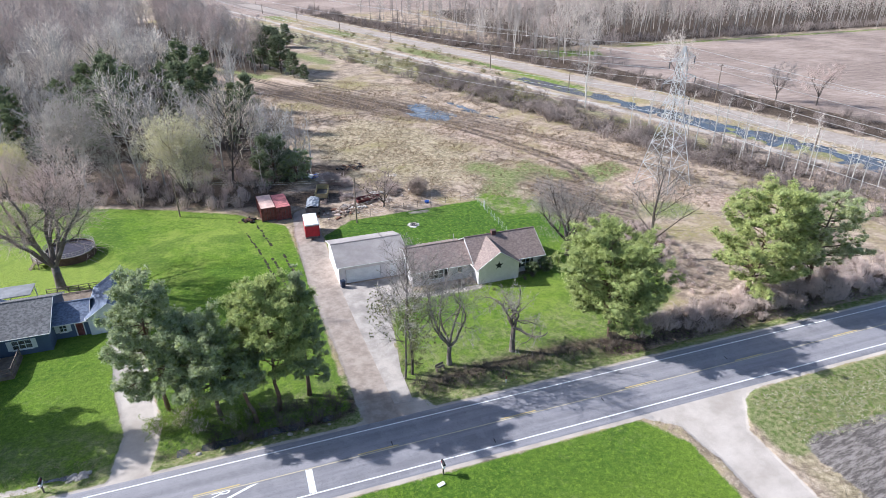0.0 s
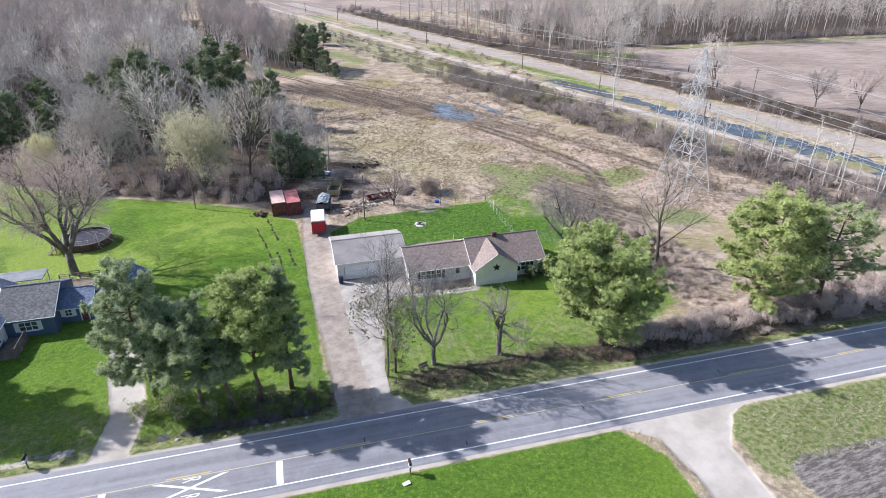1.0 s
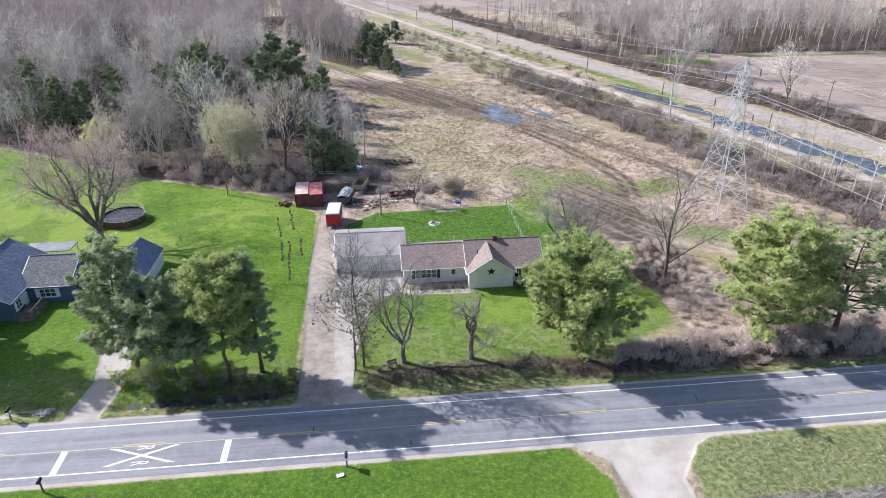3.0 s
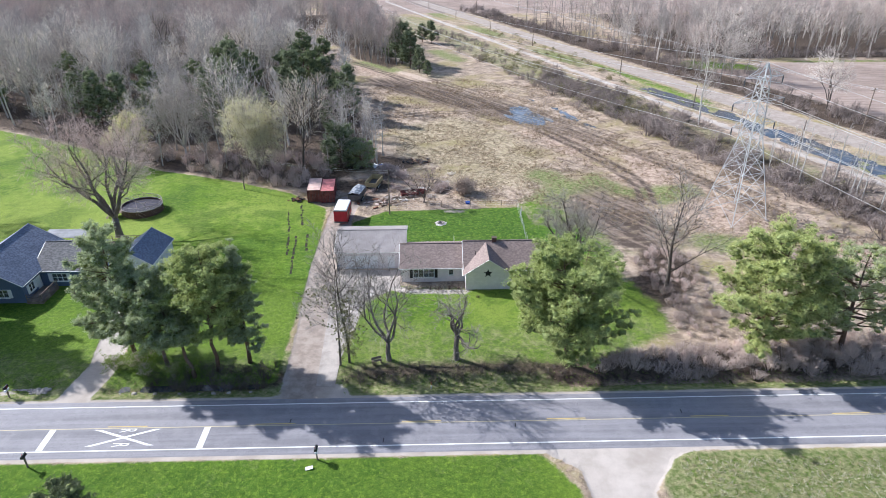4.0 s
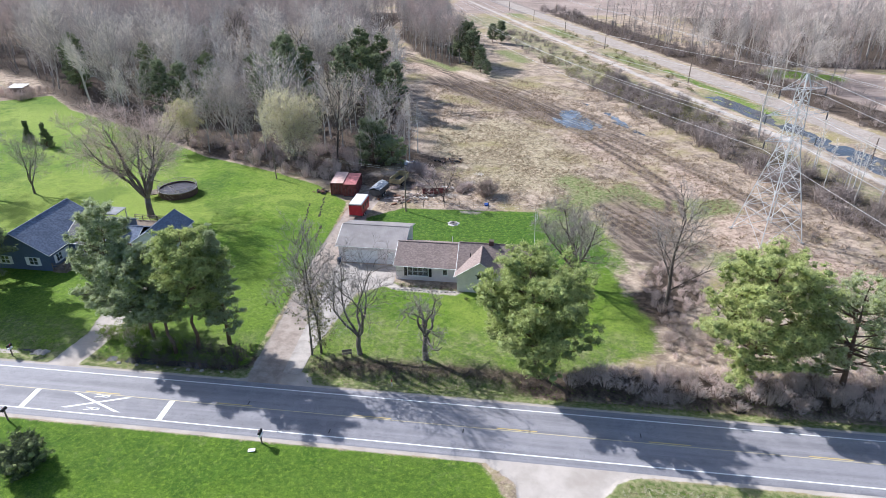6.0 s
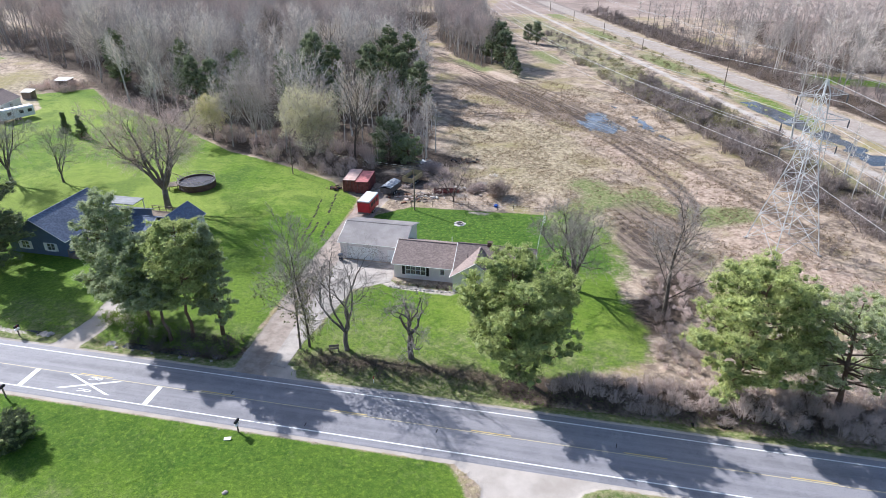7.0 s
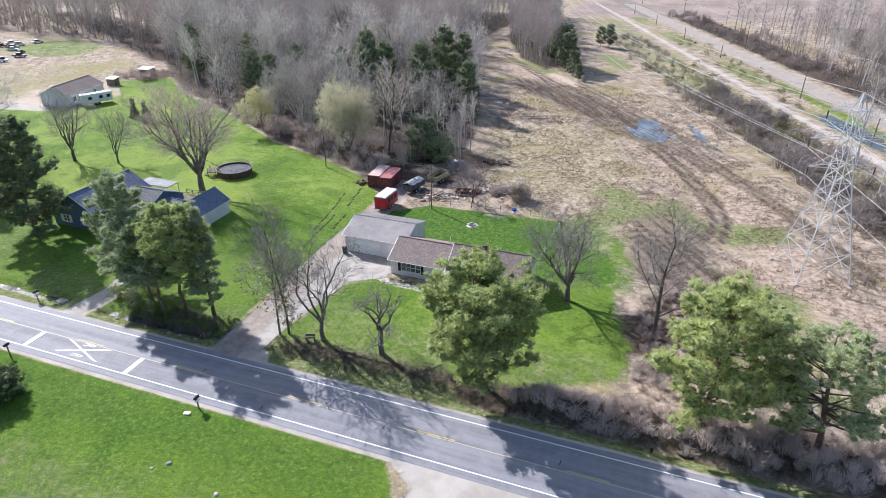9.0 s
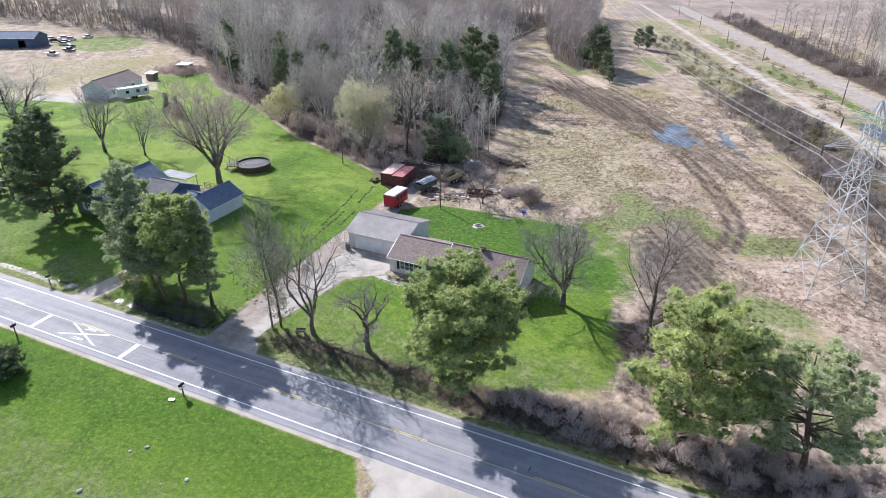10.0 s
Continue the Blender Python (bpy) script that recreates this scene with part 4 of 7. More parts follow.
def main_house():
    g = thing("house", "cream ranch house with brown shingle roofs and a star", "house")
    # living wing
    h = 2.6
    s = []
    m = wall(s, (-9.8, 29.2), (-0.6, 29.2), h, [(1.75, 4.75, 0.75, 2.15), (6.9, 7.55, 1.1, 2.0)])
    wall(s, (-0.6, 37.0), (-9.8, 37.0), h), wall(s, (-9.8, 36.84), (-9.8, 29.36), h)
    walls_up(s, M_SIDING, g)
    gable(g, -9.8, -0.6, 29.2, 37.0, h, 4.3, "x", M_ROOF_BROWN, M_SIDING, 0.4, 0.25, "weathered brown shingle roof", ends=(True, False))
    window(g, m, 1.75, 4.75, 0.75, 2.15, 4, M_BLACK)
    window(g, m, 6.9, 7.55, 1.1, 2.0, 1)
    # sleeping wing
    h2 = 2.75
    s = []
    m2 = wall(s, (5.75, 28.3), (10.3, 28.3), h2, [(1.1, 2.5, 0.8, 2.05)])
    m3 = wall(s, (10.3, 28.46), (10.3, 36.0), h2, [(1.4, 2.3, 1.0, 2.0)])
    wall(s, (10.3, 36.16), (-0.6, 36.16), h2), wall(s, (-0.6, 36.0), (-0.6, 29.36), h2)
    walls_up(s, M_SIDING, g)
    gable(g, -0.6, 10.3, 28.3, 36.16, h2, 5.1, "x", M_ROOF_BROWN, M_SIDING, 0.45, 0.25, "weathered brown shingle roof")
    window(g, m2, 1.1, 2.5, 0.8, 2.05, 2, M_BLACK)
    window(g, m3, 1.4, 2.3, 1.0, 2.0, 2)
    # front gable
    s = []
    wall(s, (-0.6, 26.8), (5.75, 26.8), h2), wall(s, (5.75, 26.96), (5.75, 28.3), h2), wall(s, (-0.6, 29.2), (-0.6, 26.96), h2)
    walls_up(s, M_SIDING, g)
    gable(g, -0.6, 5.75, 26.8, 31.4, h2, 4.95, "y", M_ROOF_BROWN, M_SIDING, 0.4, 0.3, "brown shingle gable roof", ends=(True, False))
    star = []
    for k in range(10):
        r = 0.70 if k % 2 == 0 else 0.28
        a = math.pi / 2 + k * math.pi / 5
        star.append((2.55 + r * math.cos(a), 26.79, 2.62 + r * math.sin(a)))
    st = Shape().add(star + [(2.55, 26.70, 2.62)], [((k + 1) % 10, k, 10) for k in range(10)] + [tuple(range(10))])
    tagged(part("star_ornament", st, M_BLACK), "black five-pointed metal star on the gable", "ornament")
    # chimney, vents, foundation
    ch = part("chimney", Shape().box(3.5, 31.9, 4.5, 4.15, 32.5, 5.6), M_BRICK, g, "short brick chimney")
    part("chimney_cap", Shape().box(3.46, 31.86, 5.6, 4.19, 32.54, 5.66), M_SHRUB_DARK, ch)
    part("vent_pipe", Shape().bar((-2.0, 33.6, 4.0), (-2.0, 33.6, 5.2), 0.05, 8), M_STEEL, g)
    part("vent_pipe", Shape().bar((1.0, 30.0, 3.9), (1.0, 30.0, 4.5), 0.06, 8), M_BLACK, g)
    part("foundation", Shape().box(-9.7, 29.3, -0.3, 10.2, 36.0, 0.12).box(-0.5, 26.9, -0.3, 5.65, 29.3, 0.12), M_CONCRETE, g)


def blue_house():
    g = thing("house", "slate-blue house with white trim and shuttered windows", "house")
    # forward wing, ridge front to back
    s = []
    h = 3.0
    ma = wall(s, (-71.5, 24.9), (-61.2, 24.9), h, [(2.2, 3.6, 0.9, 2.1), (6.8, 8.2, 0.9, 2.1)])
    mb = wall(s, (-61.2, 25.06), (-61.2, 37.4), h, [(1.2, 2.4, 0.9, 2.1), (3.1, 4.0, 0.05, 2.1)])
    wall(s, (-61.2, 37.56), (-71.5, 37.56), h), wall(s, (-71.5, 37.4), (-71.5, 25.06), h)
    walls_up(s, M_SIDING_BLUE, g)
    gable(g, -71.5, -61.2, 24.9, 37.56, h, 6.1, "y", M_ROOF_SLATE, M_SIDING_BLUE, 0.35, 0.3, "blue-grey shingle roof")
    window(g, ma, 2.2, 3.6, 0.9, 2.1, 2, M_TRIM), window(g, ma, 6.8, 8.2, 0.9, 2.1, 2, M_TRIM), window(g, mb, 1.2, 2.4, 0.9, 2.1, 2, M_TRIM)
    door(g, mb, 3.1, 4.0, 2.1, M_TRIM, "white storm door")
    # middle wing
    s = []
    mc = wall(s, (-61.2, 29.4), (-55.6, 29.4), 2.8, [(1.5, 3.6, 0.85, 2.05)])
    wall(s, (-55.6, 29.56), (-55.6, 38.6), 2.8), wall(s, (-55.6, 38.76), (-61.2, 38.76), 2.8)
    walls_up(s, M_SIDING_BLUE, g)
    gable(g, -61.9, -55.6, 29.4, 38.76, 2.8, 4.9, "x", M_ROOF_GREY, M_SIDING_BLUE, 0.35, 0.25, "grey shingle roof", ends=(False, True))
    window(g, mc, 1.5, 3.6, 0.85, 2.05, 3, M_TRIM)
    # low link
    s = []
    md = wall(s, (-55.6, 31.6), (-51.6, 31.6), 2.3, [(0.6, 1.4, 0.95, 1.85), (2.4, 3.3, 0.02, 2.0)])
    wall(s, (-51.6, 37.0), (-55.6, 37.0), 2.3)
    walls_up(s, M_SIDING_BLUE, g)
    gable(g, -55.6, -51.6, 31.6, 37.0, 2.3, 3.6, "x", M_ROOF_SLATE, M_SIDING_BLUE, 0.3, 0.1, "blue-grey shingle roof", ends=(False, False))
    window(g, md, 0.6, 1.4, 0.95, 1.85, 2, M_TRIM)
    door(g, md, 2.4, 3.3, 2.0, M_MAROON, "dark red door")
    # side wing
    s = []
    me = wall(s, (-51.6, 31.2), (-46.2, 31.2), 2.6, [(1.0, 4.2, 0.0, 2.1)])
    wall(s, (-46.2, 31.36), (-46.2, 39.2), 2.6), wall(s, (-46.2, 39.36), (-51.6, 39.36), 2.6), wall(s, (-51.6, 39.2), (-51.6, 31.36), 2.6)
    walls_up(s, M_SIDING_PALE, g)
    gable(g, -51.6, -46.2, 31.2, 39.36, 2.6, 4.4, "y", M_ROOF_SLATE, M_SIDING_PALE, 0.3, 0.25, "blue-grey shingle roof")
    gd = part("garage_door", Shape().box(1.02, 0.05, 0.02, 4.18, 0.09, 2.08, me), M_WHITE, g, "white sectional door")
    for k in range(4):
        part("door_panel", Shape().box(1.08, 0.03, 0.05 + k * 0.51, 4.12, 0.05, 0.5 + k * 0.51, me), M_WHITE, gd)
    # back porch with a flat grey roof
    part("porch_roof", Shape().box(-66.2, 38.9, 3.0, -59.2, 42.0, 3.12), M_PORCH_ROOF, g, "flat grey porch roof")
    for x in (-66.0, -62.6, -59.4):
        part("porch_post", Shape().box(x - 0.06, 41.8, 0, x + 0.06, 41.92, 3.0), M_TRIM, g)
    part("foundation", Shape().box(-71.4, 25.0, -0.3, -61.3, 37.5, 0.05).box(-61.3, 29.5, -0.3, -55.7, 38.7, 0.05).box(-55.7, 31.7, -0.3, -46.3, 39.2, 0.04), M_CONCRETE, g)
    # entry deck with rails
    deck = thing("entry_deck", "small dark wooden entry deck with railings", "deck")
    part("platform", Shape().box(-61.0, 24.6, 0.0, -58.8, 28.8, 0.45), M_WOOD, deck)
    for x, y in ((-58.9, 24.7), (-58.9, 26.7), (-58.9, 28.7), (-60.9, 24.7)):
        part("post", Shape().box(x - 0.05, y - 0.05, 0.0, x + 0.05, y + 0.05, 1.4), M_WOOD, deck)
    for z in (0.8, 1.1, 1.38):
        part("rail", Shape().box(-58.94, 24.65, z, -58.86, 28.75, z + 0.06), M_WOOD, deck)
        part("rail", Shape().box(-60.95, 24.66, z, -58.9, 24.74, z + 0.06), M_WOOD, deck)
    back = thing("back_deck", "weathered wooden deck with rails behind the house", "deck")
    part("platform", Shape().box(-58.6, 39.6, 0.0, -51.8, 42.8, 0.5), M_WOOD, back)
    for i in range(6):
        part("post", Shape().box(-58.55 + i * 1.33, 42.7, 0.5, -58.45 + i * 1.33, 42.8, 1.5), M_WOOD, back)
    for z in (0.8, 1.1, 1.45):
        part("rail", Shape().box(-58.6, 42.68, z, -51.8, 42.76, z + 0.06), M_WOOD, back)


def far_houses():
    g = thing("house", "long pale house with a dark roof among lawns", "house")
    m0 = Matrix.Translation((-140.8, 91.5, 0)) @ Matrix.Rotation(radians(12), 4, "Z")
    s = []
    ma = wall(s, (-4.2, -8.0), (4.2, -8.0), 3.2, [(1.0, 3.6, 0, 2.2)])
    mb = wall(s, (4.2, -7.84), (4.2, 8.0), 3.2, [(2, 3.2, 1, 2.2), (7, 8.2, 1, 2.2), (11, 12.2, 1, 2.2)])
    wall(s, (4.2, 8.16), (-4.2, 8.16), 3.2), wall(s, (-4.2, 8.0), (-4.2, -7.84), 3.2)
    walls_up(s, M_SIDING_PALE, g)
    gable(g, -4.2, 4.2, -8.0, 8.16, 3.2, 5.3, "y", M_ROOF_BROWN, M_SIDING_PALE, 0.35, 0.3, "dark shingle roof")
    for a in (2, 7, 11):
        window(g, mb, a, a + 1.2, 1, 2.2, 2)
    part("garage_door", Shape().box(1.0, 0.04, 0.02, 3.6, 0.09, 2.18, ma), M_WHITE, g)
    g.matrix_world = m0
    t = thing("travel_trailer", "long white travel trailer parked beside a house", "trailer")
    body = Shape().prism([(-1.25, -4.2, 0.7), (1.25, -4.2, 0.7), (1.25, -4.2, 3.0), (1.0, -4.2, 3.2), (-1.0, -4.2, 3.2), (-1.25, -4.2, 3.0)], (0, 8.4, 0))
    part("body", body, M_WHITE, t)
    for y in (-2.5, 0.5, 2.6):
        part("window", Shape().box(1.24, y, 1.7, 1.27, y + 1.0, 2.5), M_BLACK, t)
    for y in (-0.7, 0.25):
        for x in (-1.1, 1.1):
            part("wheel", Shape().tube([(x - 0.12, y, 0.35), (x + 0.12, y, 0.35)], [0.35, 0.35], 12), M_RUBBER, t)
    part("hitch", Shape().bar((0, -4.2, 0.6), (0, -5.5, 0.6), 0.07), M_GREY_METAL, t)
    part("jack", Shape().bar((0, -5.2, 0.0), (0, -5.2, 0.7), 0.05), M_GREY_METAL, t)
    t.matrix_world = Matrix.Translation((-130.2, 89.6, 0)) @ Matrix.Rotation(radians(-22), 4, "Z")
    for x, y, w, d, h, lab in ((-144.2, 109.5, 2.8, 2.4, 2.2, "small dark garden shed with a pale roof"), (-144.5, 124.5, 4.2, 3.2, 2.4, "old brown shed at the wood's edge")):
        sh = thing("shed", lab, "shed")
        s = []
        wall(s, (-w / 2, -d / 2), (w / 2, -d / 2), h, [(w / 2 - 0.4, w / 2 + 0.4, 0, 1.8)], 0.1), wall(s, (w / 2, -d / 2 + 0.1), (w / 2, d / 2 - 0.1), h, (), 0.1)
        wall(s, (w / 2, d / 2), (-w / 2, d / 2), h, (), 0.1), wall(s, (-w / 2, d / 2 - 0.1), (-w / 2, -d / 2 + 0.1), h, (), 0.1)
        walls_up(s, M_WOOD, sh)
        rf = Shape()
        slope(rf, (-w / 2 - 0.2, -d / 2 - 0.2, h + 0.02), (w / 2 + 0.2, -d / 2 - 0.2, h + 0.02), (w / 2 + 0.2, d / 2 + 0.2, h + 0.4), (-w / 2 - 0.2, d / 2 + 0.2, h + 0.4), 0.1)
        part("roof", rf, M_WHITE, sh)
        part("door", Shape().box(-0.38, -d / 2 + 0.02, 0, 0.38, -d / 2 + 0.06, 1.78), M_WOOD, sh)
        sh.matrix_world = pose(x, y, height(x, y), 0, 0, 8)
    b = thing("barn", "long dark blue outbuilding beyond the rough grass", "barn")
    s = []
    wall(s, (-9, -5), (9, -5), 4.0, [(11, 14, 0, 3)]), wall(s, (9, -4.84), (9, 4.84), 4.0), wall(s, (9, 5), (-9, 5), 4.0), wall(s, (-9, 4.84), (-9, -4.84), 4.0)
    walls_up(s, M_SIDING_BLUE, b)
    gable(b, -9, 9, -5, 5, 4.0, 6.0, "x", M_ROOF_SLATE, M_SIDING_BLUE, 0.4, 0.3, "dark roof")
    b.matrix_world = pose(-246, 134, 0, 0, 0, 25)


garage_building()
main_house()
blue_house()
far_houses()

# ---- pylon, poles and wires ----
def pylon(at, turn):
    """A lattice tower: four splayed legs, braced panels, waist and three pairs of arms."""
    g = thing("transmission_tower", "tall galvanised steel lattice power tower", "power tower")
    levels = [(0.0, 3.9), (4.6, 3.05), (8.6, 2.32), (12.0, 1.70), (14.6, 1.25), (16.6, 1.05), (18.6, 0.95), (20.6, 0.85), (22.6, 0.75), (24.4, 0.65), (26.6, 0.12)]

    def corner(i, k):
        z, w = levels[i]
        return Vector(((1, -1, -1, 1)[k] * w, (1, 1, -1, -1)[k] * w, z))

    for k in range(4):
        part("leg", Shape().tube([corner(i, k) - Vector((0, 0, 0.4 if i == 0 else 0)) for i in range(len(levels))], [0.085] * 5 + [0.065] * 6, 4), M_STEEL, g)
        part("footing", Shape().box(-0.25, -0.25, -0.5, 0.25, 0.25, 0.12, Matrix.Translation(corner(0, k))), M_CONCRETE, g)
    for i in range(len(levels) - 1):
        for k in range(4):
            a, b, c, d = corner(i, k), corner(i, (k + 1) % 4), corner(i + 1, k), corner(i + 1, (k + 1) % 4)
            s = Shape().bar(a, d, 0.045).bar(b, c, 0.045)
            if i:
                s.bar(a, b, 0.04)
            if i < 3:
                m = (a + d + b + c) / 4
                s.bar((a + c) / 2, m, 0.03).bar((b + d) / 2, m, 0.03)
            part("brace", s, M_STEEL, g)
    ends = []
    for z, reach in ((16.6, 4.6), (20.6, 5.4), (24.4, 4.0)):
        for sgn in (-1, 1):
            w = np.interp(z, [l[0] for l in levels], [l[1] for l in levels])
            tip = Vector((sgn * reach, 0, z))
            s = Shape()
            for y in (-w, w):
                s.bar((sgn * w, y, z), tip, 0.045).bar((sgn * w, y, z + 1.3), tip, 0.04)
                for f in (0.35, 0.65):
                    p = Vector((sgn * w, y, z)).lerp(tip, f)
                    q = Vector((sgn * w, y, z + 1.3)).lerp(tip, f)
                    s.bar(p, q, 0.03)
            part("cross_arm", s, M_STEEL, g)
            part("insulator", Shape().tube([tip, tip - Vector((0, 0, 0.4)), tip - Vector((0, 0, 0.8)), tip - Vector((0, 0, 1.3))], [0.05, 0.11, 0.11, 0.06], 8), M_GREY_METAL, g)
            ends.append(tip - Vector((0, 0, 1.3)))
    g.matrix_world = Matrix.Translation(at) @ Matrix.Rotation(turn, 4, "Z")
    return [g.matrix_world @ e for e in ends] + [g.matrix_world @ Vector((0, 0, 26.7))]


PYLON = Vector((48.7, 51.2, height(48.7, 51.2)))
turn = math.atan2(ACROSS.y, ACROSS.x)
hooks = pylon(PYLON, turn)


def cable(a, b, sag, r=0.03, n=22):
    pts = [Vector(a).lerp(Vector(b), i / n) - Vector((0, 0, sag * 4 * (i / n) * (1 - i / n))) for i in range(n + 1)]
    return Shape().tube(pts, [r] * (n + 1), 3)


for e in hooks:
    far = e - Vector((ALONG.x, ALONG.y, 0)) * 330
    near = e + Vector((ALONG.x, ALONG.y, 0)) * 260
    w = part("power_line", cable(far, e, 7.0, 0.032).add(*(lambda c: (c.v, c.f))(cable(e, near, 6.0, 0.032))), M_WIRE)
    tagged(w, "thin sagging overhead power cable on the tower", "cable", group="tower cables")


def wood_pole(x, y, h, arm=True, turn=0.0, r=0.14, lean=0.0, label="weathered wooden utility pole", wire_h=None):
    g = thing("utility_pole", label, "utility pole")
    part("pole", Shape().tube([(0, 0, -0.5), (0, 0, h * 0.5), (lean, 0, h)], [r * 1.15, r, r * 0.75], 8), M_WOOD, g)
    if arm:
        part("cross_arm", Shape().box(-1.1, -0.06, h - 0.6, 1.1, 0.06, h - 0.46), M_WOOD, g)
        for q in (-1.0, -0.35, 0.35, 1.0):
            part("insulator", Shape().tube([(q, 0, h - 0.46), (q, 0, h - 0.3)], [0.05, 0.04], 6), M_GREY_METAL, g)
    g.matrix_world = Matrix.Translation((x, y, height(x, y))) @ Matrix.Rotation(turn, 4, "Z")
    return g


# short old poles along the canal and taller ones beyond the track
for s in (-330, -287, -243, -200, -137, -100, -62, -24, 14):
    p = at_canal(112.4, s)
    wood_pole(p.x, p.y, 5.0 if s != -137 else 9.0, s == -137, turn, 0.15, 0.1 if s % 3 else -0.15, "short weathered wooden pole beside the canal track")
high = [at_canal(130, s) for s in (-380, -300, -220, -140, -60, 20, 100)]
for p in high:
    wood_pole(p.x, p.y, 11.0, True, turn)
for a, b in zip(high, high[1:]):
    for q in (-1.0, 0.35, 1.0):
        o = Vector((ACROSS.x * q, ACROSS.y * q, 0))
        w = part("power_line", cable(Vector((a.x, a.y, 10.7)) + o, Vector((b.x, b.y, 10.7)) + o, 0.9, 0.026, 10), M_WIRE)
        tagged(w, "thin overhead cable between wooden poles", "cable", group="pole cables")
yard = wood_pole(-12.7, 53.3, 8.4, False, 0, 0.11, 0.05, "thin wooden pole on the back lawn")
edge = wood_pole(-41.9, 66.2, 7.0, False, 0, 0.11, 0.0, "thin wooden pole at the wood's edge")
for z in (0.0, 0.35):
    w = part("power_line", cable((-41.9, 66.2, 6.9 - z), (-12.65, 53.3, 8.3 - z), 0.7, 0.011, 12), M_WIRE)
    tagged(w, "service cable strung between two yard poles", "cable")

# ---- trees and brush ----
def tri_mesh(name, tris, material, second=None, split=0):
    """A mesh of loose triangles from an array of shape (n, 3, 3); those from split on take the second material."""
    tris = np.ascontiguousarray(tris, dtype=np.float32)
    n = len(tris)
    me = bpy.data.meshes.new(name)
    me.vertices.add(n * 3), me.loops.add(n * 3), me.polygons.add(n)
    me.vertices.foreach_set("co", tris.ravel())
    me.loops.foreach_set("vertex_index", np.arange(n * 3, dtype=np.int32))
    me.polygons.foreach_set("loop_start", np.arange(0, n * 3, 3, dtype=np.int32))
    me.update(calc_edges=True)
    me.materials.append(material)
    if second:
        me.materials.append(second)
        me.polygons.foreach_set("material_index", (np.arange(n) >= split).astype(np.int32))
    return me


def shape_tris(shape):
    v = np.array(shape.v, dtype=np.float32)
    idx = [(f[0], f[k], f[k + 1]) for f in shape.f for k in range(1, len(f) - 1)]
    return v[np.array(idx)]


def unit(a):
    return a / np.maximum(np.linalg.norm(a, axis=-1, keepdims=True), 1e-9)


def cones(rods):
    """Three-sided tapered rods, from rows of start, end and radius."""
    rods = np.array(rods, dtype=np.float64)
    a, b, r = rods[:, :3], rods[:, 3:6], rods[:, 6:7]
    d = unit(b - a)
    u = unit(np.cross(d, np.array([0.31, 0.47, 0.83])))
    w = np.cross(d, u)
    ring = [a + r * (math.cos(t) * u + math.sin(t) * w) for t in (0.0, 2.094, 4.189)]
    return np.concatenate([np.stack([ring[i], ring[(i + 1) % 3], b], 1) for i in range(3)])


def blades(rods, wide=1.35):
    """Fine twigs as single tapered blades, for the many that stand far off."""
    rods = np.array(rods, dtype=np.float64)
    a, b, r = rods[:, :3], rods[:, 3:6], rods[:, 6:7]
    side = unit(np.cross(unit(b - a), np.random.default_rng(len(rods)).normal(size=a.shape))) * r * wide
    return np.stack([a - side, a + side, b], 1)


def puffs(centres, sizes, per, length, width, rng, flat=0.65, rise=0.35, inner=1.0, low=0.05):
    """Clumps of pointed blades: per blades round every centre."""
    c = np.repeat(np.array(centres), per, 0)
    s = np.repeat(np.array(sizes), per)[:, None]
    n = len(c)
    d = rng.normal(size=(n, 3))
    d[:, 2] = d[:, 2] * flat + rise
    d = unit(d)
    start = c + d * s * rng.uniform(low, inner, (n, 1)) * np.array([1, 1, flat])
    way = unit(d + rng.normal(size=(n, 3)) * 0.42)
    tip = start + way * length * rng.uniform(0.6, 1.2, (n, 1))
    side = unit(np.cross(way, rng.normal(size=(n, 3)))) * width
    return np.stack([start - side, start + side, tip], 1)


ICO = [(0, 0, 1)] + [(0.894 * math.cos(1.2566 * i), 0.894 * math.sin(1.2566 * i), 0.447) for i in range(5)] + [(0.894 * math.cos(1.2566 * i + 0.628), 0.894 * math.sin(1.2566 * i + 0.628), -0.447) for i in range(5)] + [(0, 0, -1)]
ICO_F = [(0, 1 + i, 1 + (i + 1) % 5) for i in range(5)] + [(1 + i, 6 + i, 1 + (i + 1) % 5) for i in range(5)] + [(1 + (i + 1) % 5, 6 + i, 6 + (i + 1) % 5) for i in range(5)] + [(11, 6 + (i + 1) % 5, 6 + i) for i in range(5)]


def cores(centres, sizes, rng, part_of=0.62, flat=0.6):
    """The dense hearts of needle clumps: small jagged lumps, coloured darker as the crown's inner shade."""
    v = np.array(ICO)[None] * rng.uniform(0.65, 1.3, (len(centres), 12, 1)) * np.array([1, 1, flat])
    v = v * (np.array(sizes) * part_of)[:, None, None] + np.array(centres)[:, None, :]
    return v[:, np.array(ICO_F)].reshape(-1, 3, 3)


def needle_clumps(centres, sizes, rng, subs, per, length, width):
    """Cauliflower clumps: every clump splits into tufts on its upper side, each a burst of needles, round a heart for
    the shade colour.
    """
    c, s = np.array(centres), np.array(sizes)
    d = rng.normal(size=(len(c), subs, 3))
    d[:, :, 2] = d[:, :, 2] * 0.7 + 0.35
    tufts = (c[:, None] + unit(d) * (s[:, None, None] * rng.uniform(0.45, 0.95, (len(c), subs, 1))) * np.array([1, 1, 0.8])).reshape(-1, 3)
    radius = np.repeat(s, subs) * rng.uniform(0.28, 0.5, len(tufts))
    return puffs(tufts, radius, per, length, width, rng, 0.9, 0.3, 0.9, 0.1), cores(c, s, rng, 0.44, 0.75)


